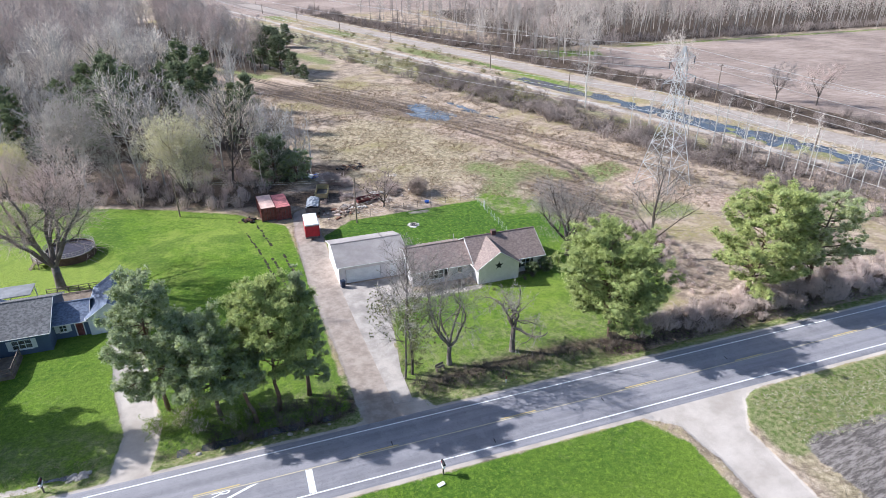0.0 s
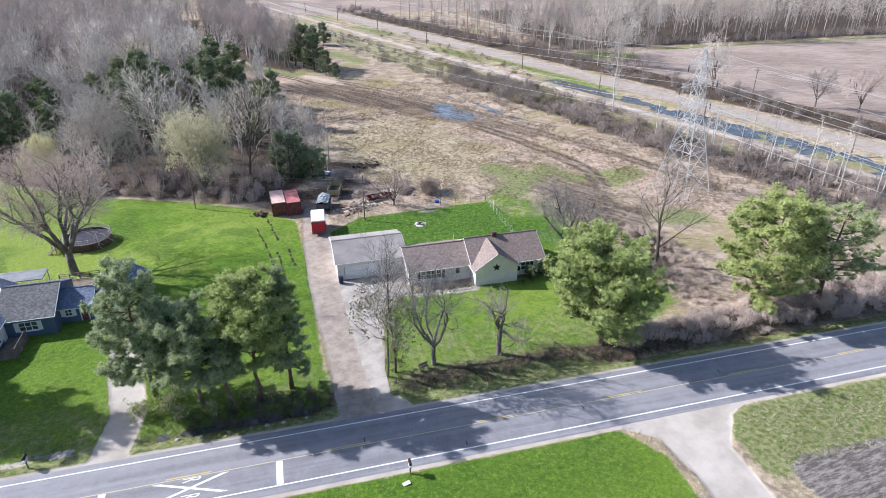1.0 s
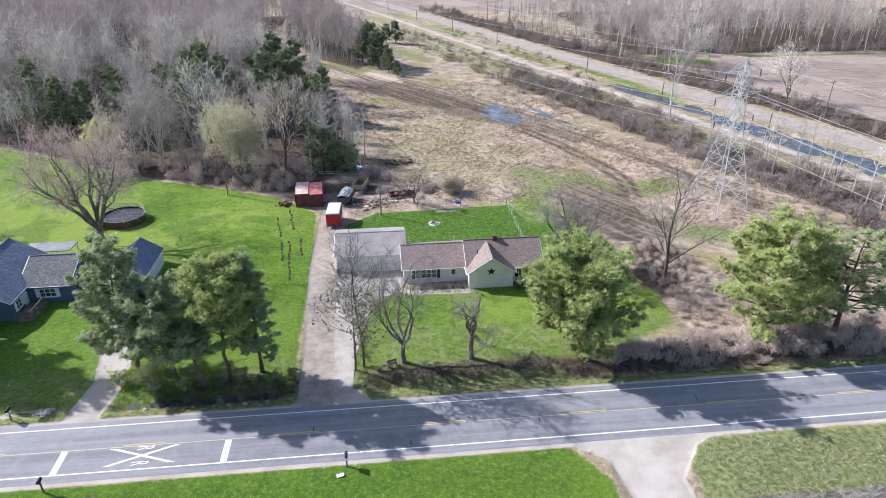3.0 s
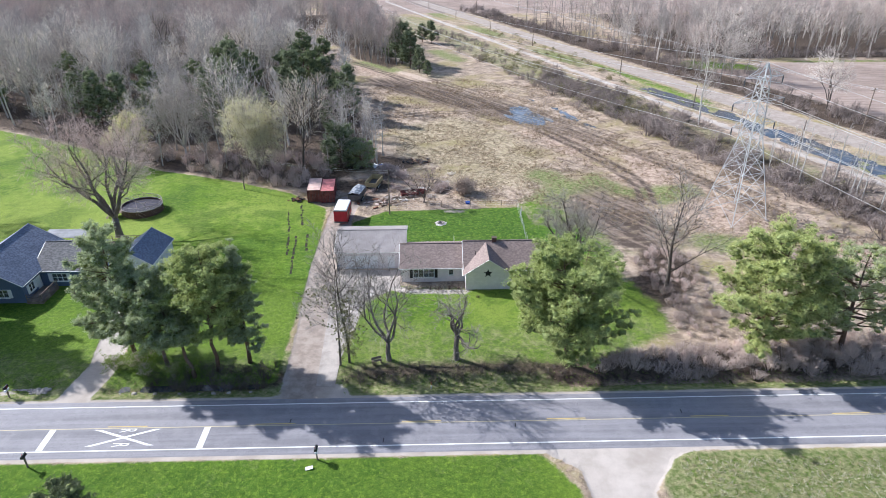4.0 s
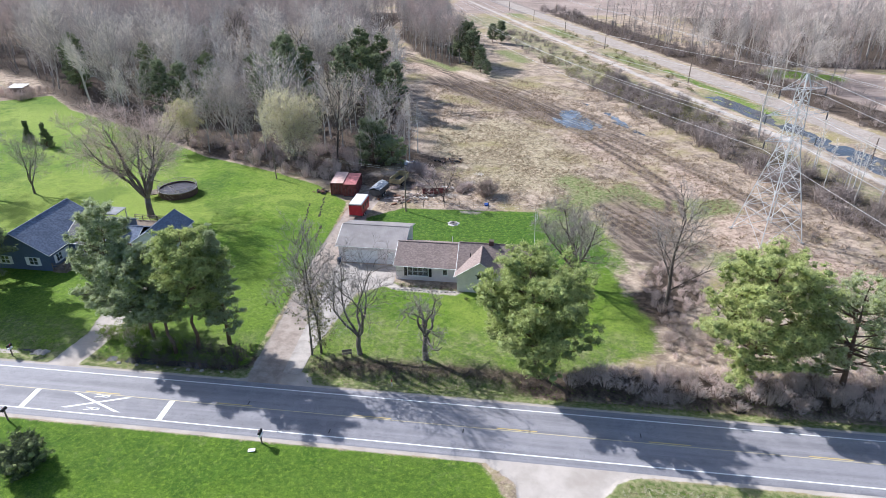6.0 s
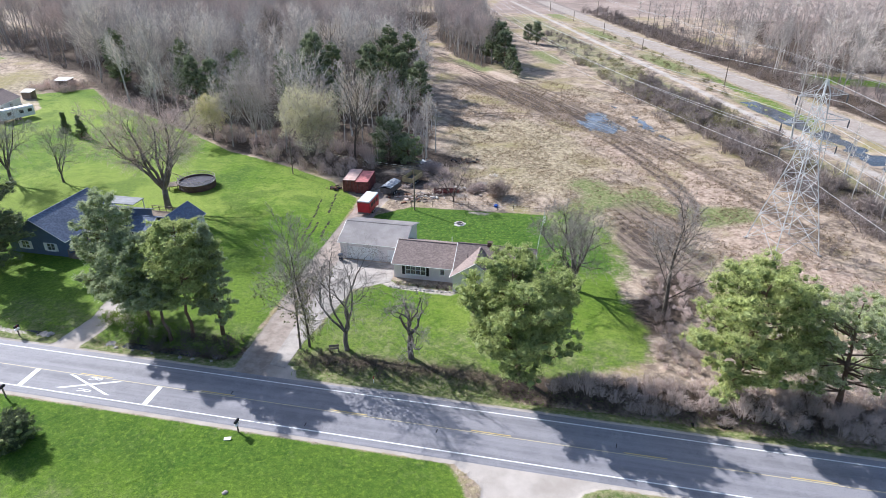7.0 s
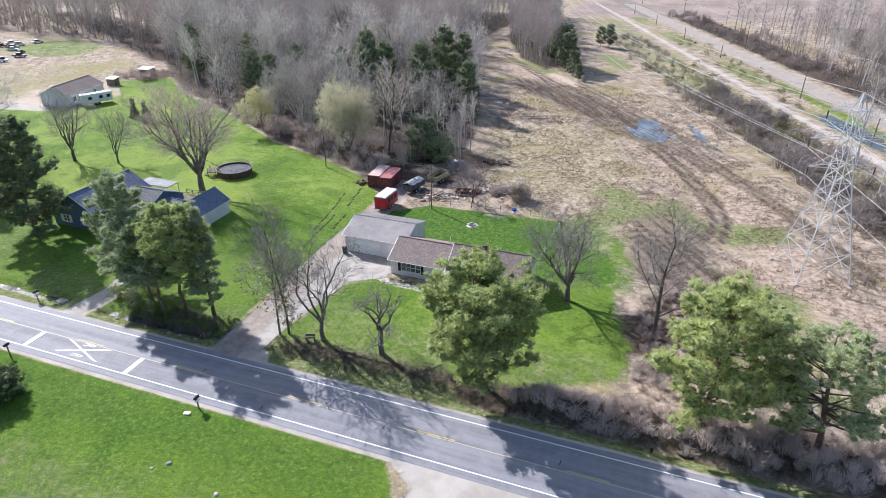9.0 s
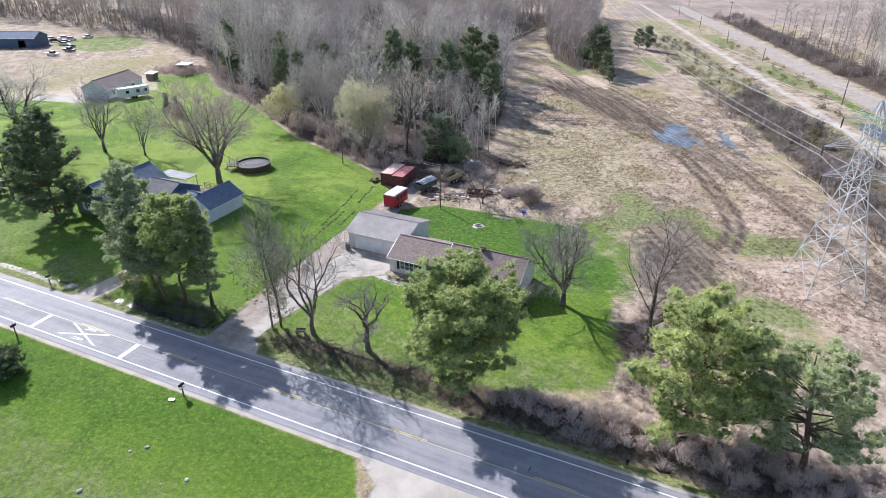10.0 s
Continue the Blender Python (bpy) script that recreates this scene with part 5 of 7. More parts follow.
class Tree:
    """Grows limbs as tubes, twigs as rods, and keeps the ends for buds."""

    def __init__(self, seed):
        self.rng = random.Random(seed)
        self.limbs, self.main, self.twigs, self.tips = Shape(), Shape(), [], []

    def away(self, d, angle, turn=None):
        rng = self.rng
        u = d.cross(Vector((rng.uniform(-1, 1), rng.uniform(-1, 1), rng.uniform(-1, 1)))).normalized()
        if turn is not None:
            u = (Matrix.Rotation(turn, 3, d) @ d.orthogonal().normalized())
        return (Matrix.Rotation(radians(angle), 3, u) @ d).normalized()

    def path(self, p, d, length, steps, wander, up):
        rng, pts, q = self.rng, [p.copy()], p.copy()
        for _ in range(steps):
            d = (d + Vector((rng.gauss(0, wander), rng.gauss(0, wander), rng.gauss(0, wander) + up))).normalized()
            q = q + d * (length / steps)
            pts.append(q.copy())
        return pts, d

    def branch(self, p, d, length, r, level, plan):
        rng, g = self.rng, plan[level]
        if g.get("rod"):
            pts, _ = self.path(p, d, length, 1, g["wander"], g["up"])
            self.twigs.append((*pts[0], *pts[1], r))
            for _ in range(g.get("split", 0)):
                a = pts[0].lerp(pts[1], rng.uniform(0.25, 0.85))
                b = a + self.away(d, rng.uniform(20, 55)) * length * rng.uniform(0.4, 0.75)
                self.twigs.append((*a, *b, r * 0.8))
                self.tips.append(tuple(b))
            self.tips.append(tuple(pts[1]))
            return
        pts, _ = self.path(p, d, length, g["steps"], g["wander"], g["up"])
        n = len(pts)
        radii = [max(r * (1 - 0.82 * (i / (n - 1)) ** 1.1), 0.008) for i in range(n)]
        self.limbs.tube(pts, radii, g["sides"], cap=False)
        if level < 2:
            self.main.tube(pts[::3] if level == 0 else pts[::len(pts) - 1], radii[::3] if level == 0 else radii[::len(pts) - 1], 3, cap=False)
        for k in range(g["kids"]):
            t = g["from"] + (1 - g["from"]) * (k + rng.random()) / g["kids"]
            f = t * (n - 1)
            i = min(int(f), n - 2)
            at = pts[i].lerp(pts[i + 1], f - i)
            way = (pts[i + 1] - pts[i]).normalized()
            ang = rng.uniform(*g["angle"]) * (1.0 - 0.35 * t * g.get("close", 0.6))
            size = length * rng.uniform(*g["size"]) * (1.15 - g.get("taper", 0.5) * t)
            self.branch(at, self.away(way, ang, k * 2.4 + rng.uniform(-0.5, 0.5)), size, max(r * (1 - 0.8 * t) * g["thin"], g["least"]), level + 1, plan)


def grow_spreading(seed, h, wide=1.0, trunk=0.25, stems=5, r=0.26, twig=0.018, lean=(0, 0), rich=1.0, crook=1.4):
    """A broad yard tree: a short trunk that forks into rising limbs."""
    t = Tree(seed)
    rng = t.rng
    plan = [dict(steps=8, wander=0.10 * crook, up=0.10 / wide, sides=6, kids=int(8 * rich), angle=(32, 66), size=(0.38, 0.58), thin=0.55, least=0.03, **{"from": 0.25}),
            dict(steps=5, wander=0.14 * crook, up=0.05, sides=4, kids=int(7 * rich), angle=(30, 65), size=(0.40, 0.62), thin=0.55, least=0.018, **{"from": 0.2}),
            dict(steps=3, wander=0.16 * crook, up=0.03, sides=3, kids=int(7 * rich), angle=(25, 60), size=(0.55, 0.95), thin=0.6, least=twig, **{"from": 0.15}),
            dict(rod=True, wander=0.15, up=0.0, split=3)]
    top = Vector((lean[0], lean[1], h * trunk))
    mid = top * 0.5 + Vector((rng.uniform(-0.1, 0.1), rng.uniform(-0.1, 0.1), 0))
    t.limbs.tube([(0, 0, -0.4), (0, 0, 0.15), mid, top], [r * 1.7, r * 1.2, r, r * 0.9], 8)
    for k in range(stems):
        a = 2 * math.pi * (k + rng.uniform(-0.25, 0.25)) / stems
        d = Vector((math.cos(a) * 0.55 * wide, math.sin(a) * 0.55 * wide, 1.0)).normalized()
        if k == 0:
            d = Vector((0.1, 0.05, 1)).normalized()
        t.branch(top, d, (h - h * trunk) * rng.uniform(0.82, 1.02) / max(d.z, 0.6) * 0.86, r * 0.62, 0, plan)
    return t


def grow_forest(seed, h, r=0.16, twig=0.022, first=0.35, kids=11, fine=4, split=2, reach=1.0, stout=1.0, open_=(35, 62)):
    """A forest tree: one straight stem, limbs in its upper part."""
    t = Tree(seed)
    plan = [dict(steps=7, wander=0.045, up=0.06, sides=5, kids=kids, angle=open_, size=(0.27 * reach, 0.46 * reach), thin=0.42, least=0.035 * stout, taper=0.75, **{"from": first}),
            dict(steps=3, wander=0.12, up=0.14, sides=3, kids=fine + 1, angle=(28, 55), size=(0.35, 0.6), thin=0.5, least=0.024 * stout, **{"from": 0.2}),
            dict(steps=1, wander=0.12, up=0.10, sides=3, kids=fine, angle=(25, 55), size=(0.6, 1.0), thin=0.6, least=twig, **{"from": 0.2}),
            dict(rod=True, wander=0.12, up=0.08, split=split)]
    t.branch(Vector((0, 0, -0.3)), Vector((t.rng.uniform(-0.06, 0.06), t.rng.uniform(-0.06, 0.06), 1)).normalized(), h, r, 0, plan)
    return t


def grow_pine(seed, h, wide, bare=0.25, lean=(0, 0), conical=0.0, clump=0.62, dense=1.0, r=0.24, forks=0):
    """A pine: rising limbs in loose storeys, puffs of needles at their ends. Returns limbs, puff centres and sizes."""
    rng = random.Random(seed)
    limbs, cs, ss = Shape(), [], []
    pts = [Vector((0, 0, -0.4))]
    for i in range(1, 9):
        f = i / 8
        pts.append(Vector((lean[0] * f ** 1.4 + rng.gauss(0, 0.10), lean[1] * f ** 1.4 + rng.gauss(0, 0.10), h * 0.97 * f)))
    limbs.tube(pts, [r * (1.25 if i == 0 else 1 - 0.88 * i / 8) for i in range(9)], 7)

    def at(f):
        k = min(int(f * 8), 7)
        return pts[k].lerp(pts[k + 1], f * 8 - k)

    storeys = int((13 if conical < 0.5 else 20) * dense)
    for s in range(storeys):
        f = bare + (0.97 - bare) * (s + rng.uniform(-0.3, 0.3)) / storeys
        f = min(max(f, bare * 0.8), 0.98)
        g = (f - bare) / (1 - bare)
        round_ = (0.68 + 0.32 * math.sin(min(max(g, 0.0), 1) * math.pi * 0.9 + 0.5)) * math.sqrt(max(0.0, 1 - max(g, 0.0) ** 3.5))
        reach_f = (1 - conical) * round_ + conical * (1.02 - 0.95 * max(g, 0))
        for k in range(rng.choice((3, 4, 4, 5)) if conical < 0.5 else 5):
            a = rng.uniform(0, 2 * math.pi)
            reach = wide * 0.5 * reach_f * rng.uniform(0.6, 1.08)
            if reach < 0.25:
                reach = 0.25
            rise = (0.45 - 0.35 * conical + 0.35 * g) * rng.uniform(0.3, 1.2)
            p = at(f)
            d = Vector((math.cos(a), math.sin(a), 0))
            bend = [p + d * reach * q + Vector((rng.gauss(0, 0.06), rng.gauss(0, 0.06), 0)) * reach * q + Vector((0, 0, 1)) * reach * rise * (q ** 1.6 if conical < 0.5 else q * (1 - 0.6 * q)) for q in (0, 0.33, 0.66, 1.0)]
            rr = max(0.025, r * 0.34 * (1 - 0.7 * f) * min(1.3, reach / 2.5))
            limbs.tube(bend, [rr, rr * 0.75, rr * 0.5, rr * 0.22], 4, cap=False)
            n = max(1, int(reach * 1.35 * dense))
            for i in range(n):
                q = 0.42 + 0.5 * (i + rng.random()) / n
                j = min(int(q * 3), 2)
                c = bend[j].lerp(bend[j + 1], q * 3 - j)
                side = Vector((-d.y, d.x, 0)) * rng.uniform(-1, 1) * reach * 0.30 * (1.15 - 0.5 * q)
                e = c + side + Vector((0, 0, rng.uniform(0.05, 0.5) * (1 - 0.6 * conical)))
                if side.length > 0.3:
                    limbs.tube([c, e], [rr * 0.4, rr * 0.15], 3, cap=False)
                cs.append(tuple(e)), ss.append(clump * rng.uniform(0.75, 1.35) * (1 - 0.35 * conical))
            cs.append(tuple(bend[3] - d * 0.2 + Vector((0, 0, 0.15)))), ss.append(clump * rng.uniform(0.9, 1.5) * (1 - 0.45 * conical))
            for i in range(3):
                o = Vector((rng.gauss(0, 0.6), rng.gauss(0, 0.6), rng.gauss(0.1, 0.5))) * clump * (1 - 0.4 * conical)
                cs.append(tuple(bend[3] - d * 0.5 + o)), ss.append(clump * rng.uniform(0.45, 0.8) * (1 - 0.4 * conical))
    cs.append(tuple(at(0.99) + Vector((0, 0, h * 0.02)))), ss.append(clump * 0.6)
    return limbs, cs, ss


def tree_thing(name, label, limbs, crown, bark_mat, at, group="", category="tree", extra=None):
    ob = thing(name, label, category, group, at=at)
    part("trunk", limbs, bark_mat, ob, smooth=True)
    part("crown", crown, None, ob)
    if extra is not None:
        part("bud_foliage", extra, None, ob)
    return ob


def pine_thing(seed, x, y, h, wide, label, needles=None, name="pine_tree", per=16, subs=5, needle=0.28, **more):
    rng = np.random.default_rng(seed)
    limbs, cs, ss = grow_pine(seed, h, wide, **more)
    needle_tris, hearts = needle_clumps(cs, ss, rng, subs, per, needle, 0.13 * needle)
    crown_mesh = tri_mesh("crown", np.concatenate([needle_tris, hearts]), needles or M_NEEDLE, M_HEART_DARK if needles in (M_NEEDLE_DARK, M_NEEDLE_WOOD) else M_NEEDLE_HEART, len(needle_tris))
    return tree_thing(name, label, limbs, crown_mesh, M_BARK_PINE, Matrix.Translation((x, y, height(x, y))))


def bare_thing(t, x, y, label, bark_mat, twig_mat, buds=None, bud_size=0.1, per=2, name="bare_tree", turn=0.0, below=99.0):
    crown_mesh = tri_mesh("crown", cones(t.twigs), twig_mat)
    extra = None
    if buds:
        rng = np.random.default_rng(len(t.tips))
        ends = [p for p in t.tips if p[2] < below]
        extra = tri_mesh("bud_foliage", puffs(ends, [0.25] * len(ends), per, bud_size, bud_size * 0.5, rng, 1.0, 0.1), buds)
    return tree_thing(name, label, t.limbs, crown_mesh, bark_mat, Matrix.Translation((x, y, height(x, y))) @ Matrix.Rotation(turn, 4, "Z"), extra=extra)


# pines by the road and the drives
pine_thing(11, -41.8, 13.2, 17.6, 10.2, "tall blue-green pine beside the gravel drive", M_NEEDLE_BLUE, conical=0.35, bare=0.22, lean=(-0.4, -0.4), dense=1.6, clump=0.64)
pine_thing(12, -36.4, 9.9, 12.4, 9.6, "bushy blue-green pine under a taller one", M_NEEDLE_BLUE, bare=0.30, lean=(-1.8, 0.4), clump=0.62, dense=1.4)
pine_thing(13, -33.0, 8.4, 11.0, 6.8, "leaning pine with a bare lower trunk", M_NEEDLE_BLUE, bare=0.42, lean=(-3.4, 1.6), clump=0.6, dense=1.35)
pine_thing(14, -30.6, 9.4, 16.0, 9.2, "bright green pine with an open rounded crown", M_NEEDLE, bare=0.34, lean=(0.2, 0.6), clump=0.62, dense=1.6)
pine_thing(15, -27.2, 10.8, 16.6, 6.2, "slender conical spruce with a bare base", M_NEEDLE_BLUE, name="spruce_tree", bare=0.20, conical=0.85, clump=0.62, needle=0.24, dense=0.95)
pine_thing(16, 10.4, 9.6, 14.3, 14.0, "broad rounded pine on the front lawn", M_NEEDLE, bare=0.2, lean=(-1.5, 0.5), clump=0.72, dense=1.75, r=0.3)
pine_thing(17, 33.8, 11.8, 16.5, 14.2, "large spreading bright green pine above brush", M_NEEDLE_SUN, bare=0.15, lean=(0.6, -1.4), clump=0.74, dense=1.5, r=0.36)
pine_thing(18, 44.4, 11.4, 15.3, 12.5, "grey-green pine with forking reddish limbs", M_NEEDLE_GREY, bare=0.18, lean=(-2.5, -2.4), clump=0.62, dense=1.15, r=0.34)
pine_thing(19, -70.0, 20.0, 20.0, 13.5, "dense dark pine beside the blue house", M_NEEDLE_DARK, bare=0.06, conical=0.25, clump=0.98, dense=1.75, per=12)
pine_thing(20, -90.0, 25.0, 10.0, 8.0, "dark rounded evergreen on the lawn", M_NEEDLE_DARK, bare=0.03, clump=0.6, per=12)
pine_thing(21, -24.2, 77.5, 9.2, 8.5, "bushy dark green evergreen at the wood's edge", M_NEEDLE_WOOD, bare=0.02, clump=0.7, dense=1.2, per=16)
pine_thing(22, -20.0, 77.0, 6.0, 6.0, "small grey-green juniper at the wood's edge", M_NEEDLE_BLUE, bare=0.02, clump=0.6)
pine_thing(23, -109, 82, 5.2, 3.2, "small dark conical fir on the lawn", M_NEEDLE_DARK, name="fir_tree", bare=0.03, conical=1.0, clump=0.4, per=6, subs=3, needle=0.3)
pine_thing(24, -102, 79, 5.8, 4.0, "small dark conical fir on the lawn", M_NEEDLE_DARK, name="fir_tree", bare=0.03, conical=1.0, clump=0.4, per=6, subs=3, needle=0.3)
pine_thing(25, -38.4, -10.8, 2.2, 5.0, "low dark rounded evergreen bush on the lawn", M_HEART_DARK, name="evergreen_bush", bare=0.0, clump=0.55, per=20, needle=0.18, dense=1.35)

# bare trees of the yards
bare_thing(grow_spreading(31, 12.7, 1.25, 0.20, 5, 0.28, rich=0.85, crook=1.9), -10.7, 10.9, "grey bare tree with forked limbs on the front lawn", M_BARK, M_TWIG_NEAR)
bare_thing(grow_spreading(32, 9.4, 1.35, 0.36, 6, 0.31, rich=0.7, crook=2.9), -2.6, 10.8, "gnarled pruned bare tree with a thick trunk", M_BARK, M_TWIG_NEAR)
slim = bare_thing(grow_forest(33, 15.5, 0.17, 0.020, 0.26, 15, 5, 3, 1.2), -15.4, 10.5, "slim bare tree with brown leaf clumps beside the drive", M_BARK_DARK, M_TWIG_NEAR, buds=M_IVY_LEAF, bud_size=0.24, per=3, below=10.0)
ivy_rng = np.random.default_rng(333)
ivy_at = [(0.35 * math.sin(7.0 * k) + 0.55 * ivy_rng.normal(), 0.35 * math.cos(5.0 * k) + 0.55 * ivy_rng.normal(), 1.0 + 8.2 * k / 130) for k in range(130)]
part("climbing_leaves", tri_mesh("climbing_leaves", puffs(ivy_at, [0.34] * 130, 26, 0.16, 0.055, ivy_rng, 0.9, 0.1), M_IVY_LEAF), None, slim, "olive-brown leaves clothing the trunk")
bare_thing(grow_forest(34, 13.0, 0.15, 0.020, 0.28, 14, 5, 3, 1.2), -16.4, 10.0, "slim bare tree beside the drive", M_BARK, M_TWIG)
bare_thing(grow_spreading(35, 11.2, 1.2, 0.2, 6, 0.36, twig=0.015, rich=1.05), 16.1, 30.8, "bare spreading tree behind the house", M_BARK_DARK, M_TWIG_NEAR)
bare_thing(grow_forest(36, 13.5, 0.33, 0.018, 0.22, 13, 6, 3, 1.95, 1.5, (40, 72)), 27.8, 25.8, "tall bare tree at the lawn's edge", M_BARK_DARK, M_TWIG_NEAR)
bare_thing(grow_spreading(37, 19.0, 1.18, 0.18, 7, 0.55, twig=0.022, rich=1.1, crook=1.2), -57.4, 45.6, "large old bare tree behind the blue house", M_BARK, M_TWIG_RED)
bare_thing(grow_spreading(38, 13.4, 0.85, 0.05, 14, 0.16, twig=0.022, rich=0.8, crook=0.55), -40.6, 74.0, "round tree in pale yellow-green bud", M_BARK, M_TWIG_PALE, buds=M_BUD_PALE, bud_size=0.18, per=3)
bare_thing(grow_spreading(48, 17.6, 0.8, 0.12, 7, 0.26, twig=0.03, rich=0.9, crook=0.9), -59.3, 85.0, "tall pale tree with dense whitish twigs at the wood's edge", M_BARK_WOOD, M_TWIG_PALE)
bare_thing(grow_spreading(47, 11.5, 0.7, 0.14, 5, 0.2, rich=0.8), -85.2, 52.5, "slender forked bare tree on the side lawn", M_BARK, M_TWIG)
bare_thing(grow_spreading(39, 13.0, 1.25, 0.2, 6, 0.32, rich=0.9), -95.5, 50.5, "bare tree on the side lawn", M_BARK_DARK, M_TWIG)
bare_thing(grow_spreading(40, 20.0, 1.0, 0.22, 5, 0.5, twig=0.024, rich=0.95), -113.0, 44.5, "bare tree on the side lawn", M_BARK_DARK, M_TWIG)
bare_thing(grow_spreading(41, 9.0, 1.0, 0.12, 6, 0.2, twig=0.02, rich=0.9), -70.0, 84.0, "small tree in bright yellow-green bud", M_BARK, M_TWIG_PALE, buds=M_BUD, bud_size=0.15, per=3)
bare_thing(grow_spreading(42, 7.0, 1.3, 0.12, 5, 0.16, rich=0.8), -6.5, 58.5, "small leaning bare fruit tree by the junk", M_BARK_DARK, M_TWIG_RED)
bare_thing(grow_forest(43, 19.0, 0.26, 0.03, 0.22, 15, 4, 2, 0.9), 64.5, 107.5, "tall bare cottonwood by the canal", M_BARK_WHITE, M_TWIG_PALE)
bare_thing(grow_spreading(44, 15.0, 0.8, 0.1, 5, 0.2, twig=0.03, rich=0.8), 106.4, 122.0, "bare many-stemmed tree beyond the track", M_BARK_DARK, M_TWIG)
bare_thing(grow_spreading(45, 11.0, 1.1, 0.2, 5, 0.2, twig=0.03, rich=0.8), 128.0, 88.0, "bare tree at the edge of the ploughed field", M_BARK_DARK, M_TWIG_RED)
bare_thing(grow_spreading(46, 10.0, 0.9, 0.2, 5, 0.2, twig=0.03, rich=0.8), 121.0, 96.0, "bare tree at the edge of the ploughed field", M_BARK_DARK, M_TWIG)

def far_tree(seed, h):
    """A light tree for the distance: stem and limbs as rods, twigs round them."""
    rng = random.Random(seed)
    stem, twigs = [(0, 0, -0.3, rng.uniform(-0.4, 0.4), rng.uniform(-0.4, 0.4), h, 0.22)], []
    for k in range(11):
        f = 0.32 + 0.62 * (k + rng.random()) / 12
        a, reach = 2.4 * k + rng.uniform(-0.5, 0.5), h * 0.24 * (1.25 - f) * rng.uniform(0.8, 1.3)
        p = Vector((0, 0, h * f))
        q = p + Vector((math.cos(a) * reach, math.sin(a) * reach, reach * rng.uniform(0.8, 1.4)))
        stem.append((*p, *q, 0.085))
        for _ in range(13):
            s = p.lerp(q, rng.uniform(0.25, 1.0))
            e = s + Vector((rng.gauss(0, 0.75), rng.gauss(0, 0.75), rng.uniform(-0.1, 0.9))) * h * 0.11
            twigs.append((*s, *e, 0.036))
    return cones(stem), blades(twigs)


# forest kinds, shared by many trees
kinds, half_crown = [], []
for i, (h, bm, tm, first, reach, open_) in enumerate(((18, M_BARK_WOOD, M_TWIG, 0.24, 1.9, (28, 52)), (20, M_BARK_WHITE, M_TWIG_PALE, 0.38, 1.0, (20, 42)), (15, M_BARK_DARK, M_TWIG_WARM, 0.2, 1.9, (30, 58)),
                                                     (18, M_BARK_WOOD, M_TWIG, 0.28, 1.6, (25, 50)), (16, M_BARK_WHITE, M_TWIG, 0.42, 0.9, (20, 40)), (17, M_BARK_WOOD, M_TWIG_PALE, 0.2, 1.9, (30, 56)))):
    t = grow_forest(60 + i, h, 0.23, 0.026, first, 17, 5, 2, reach, 2.4, open_)
    kinds.append((shape_tris(t.limbs), blades([(*r[:6], r[6] * 1.4) for r in t.twigs[::3]]), bm, tm, *far_tree(60 + i, h), shape_tris(t.main)))
    half_crown.append(blades([(*r[:6], r[6] * 1.45) for r in t.twigs[::3]], 1.35))
pine_kinds = []
for i, (h, wide, con) in enumerate(((20, 9.8, 0.3), (18, 9.0, 0.45), (15, 9.5, 0.2))):
    rng = np.random.default_rng(80 + i)
    limbs, cs, ss = grow_pine(80 + i, h, wide, bare=0.14, conical=con, clump=0.95, dense=1.15)
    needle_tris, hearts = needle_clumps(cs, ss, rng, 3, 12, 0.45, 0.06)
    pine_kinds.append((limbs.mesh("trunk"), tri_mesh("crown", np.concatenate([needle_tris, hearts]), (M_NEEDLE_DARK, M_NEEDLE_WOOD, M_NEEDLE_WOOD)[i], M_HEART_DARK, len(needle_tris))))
masters = []
kind_buds = (None, None, M_BUD_TAN, M_BUD_ROSE, None, None)
for (limbs, twigs, bm, tm, *_), haze in zip(kinds, kind_buds):
    if haze:
        ends = twigs[::5, 2]
        twigs = np.concatenate([twigs, puffs(ends, [0.3] * len(ends), 2, 0.22, 0.06, np.random.default_rng(4), 1.0, 0.1)])
    masters.append((tri_mesh("trunk", limbs, bm), tri_mesh("crown", twigs, tm, haze, len(kinds[len(masters)][1])) if haze else tri_mesh("crown", twigs, tm)))
far_store = {0: [], 1: [], 2: []}
far_tint = (0, 2, 0, 1, 2, 1)


def plant(trunk_mesh, crown_mesh, x, y, size, turn, name, label, group):
    ob = thing(name, label, "tree", group, at=Matrix.Translation((x, y, height(x, y))) @ Matrix.Rotation(turn, 4, "Z") @ Matrix.Diagonal((size, size, size, 1)))
    part("trunk", trunk_mesh, M_BARK_PINE, ob)
    part("crown", crown_mesh, None, ob)


def scatter(poly, gap, rng, jitter=0.42):
    xs, ys = [p[0] for p in poly], [p[1] for p in poly]
    x, y = np.meshgrid(np.arange(min(xs), max(xs), gap), np.arange(min(ys), max(ys), gap))
    x = x.ravel() + rng.uniform(-jitter, jitter, x.size) * gap
    y = y.ravel() + rng.uniform(-jitter, jitter, y.size) * gap
    keep = inside(poly, 0.01, x, y) > 0.5
    return list(zip(x[keep], y[keep]))


def merged(name, arrays, material, label, category, kind="stuff"):
    ob = part(name, tri_mesh(name, np.concatenate(arrays), material), material)
    return tagged(ob, label, category, kind=kind)


def placed(tris, x, y, z, size, turn, tall=1.0):
    c, s = math.cos(turn) * size, math.sin(turn) * size
    m = np.array([[c, -s, 0], [s, c, 0], [0, 0, size * tall]])
    return tris @ m.T + np.array([x, y, z])


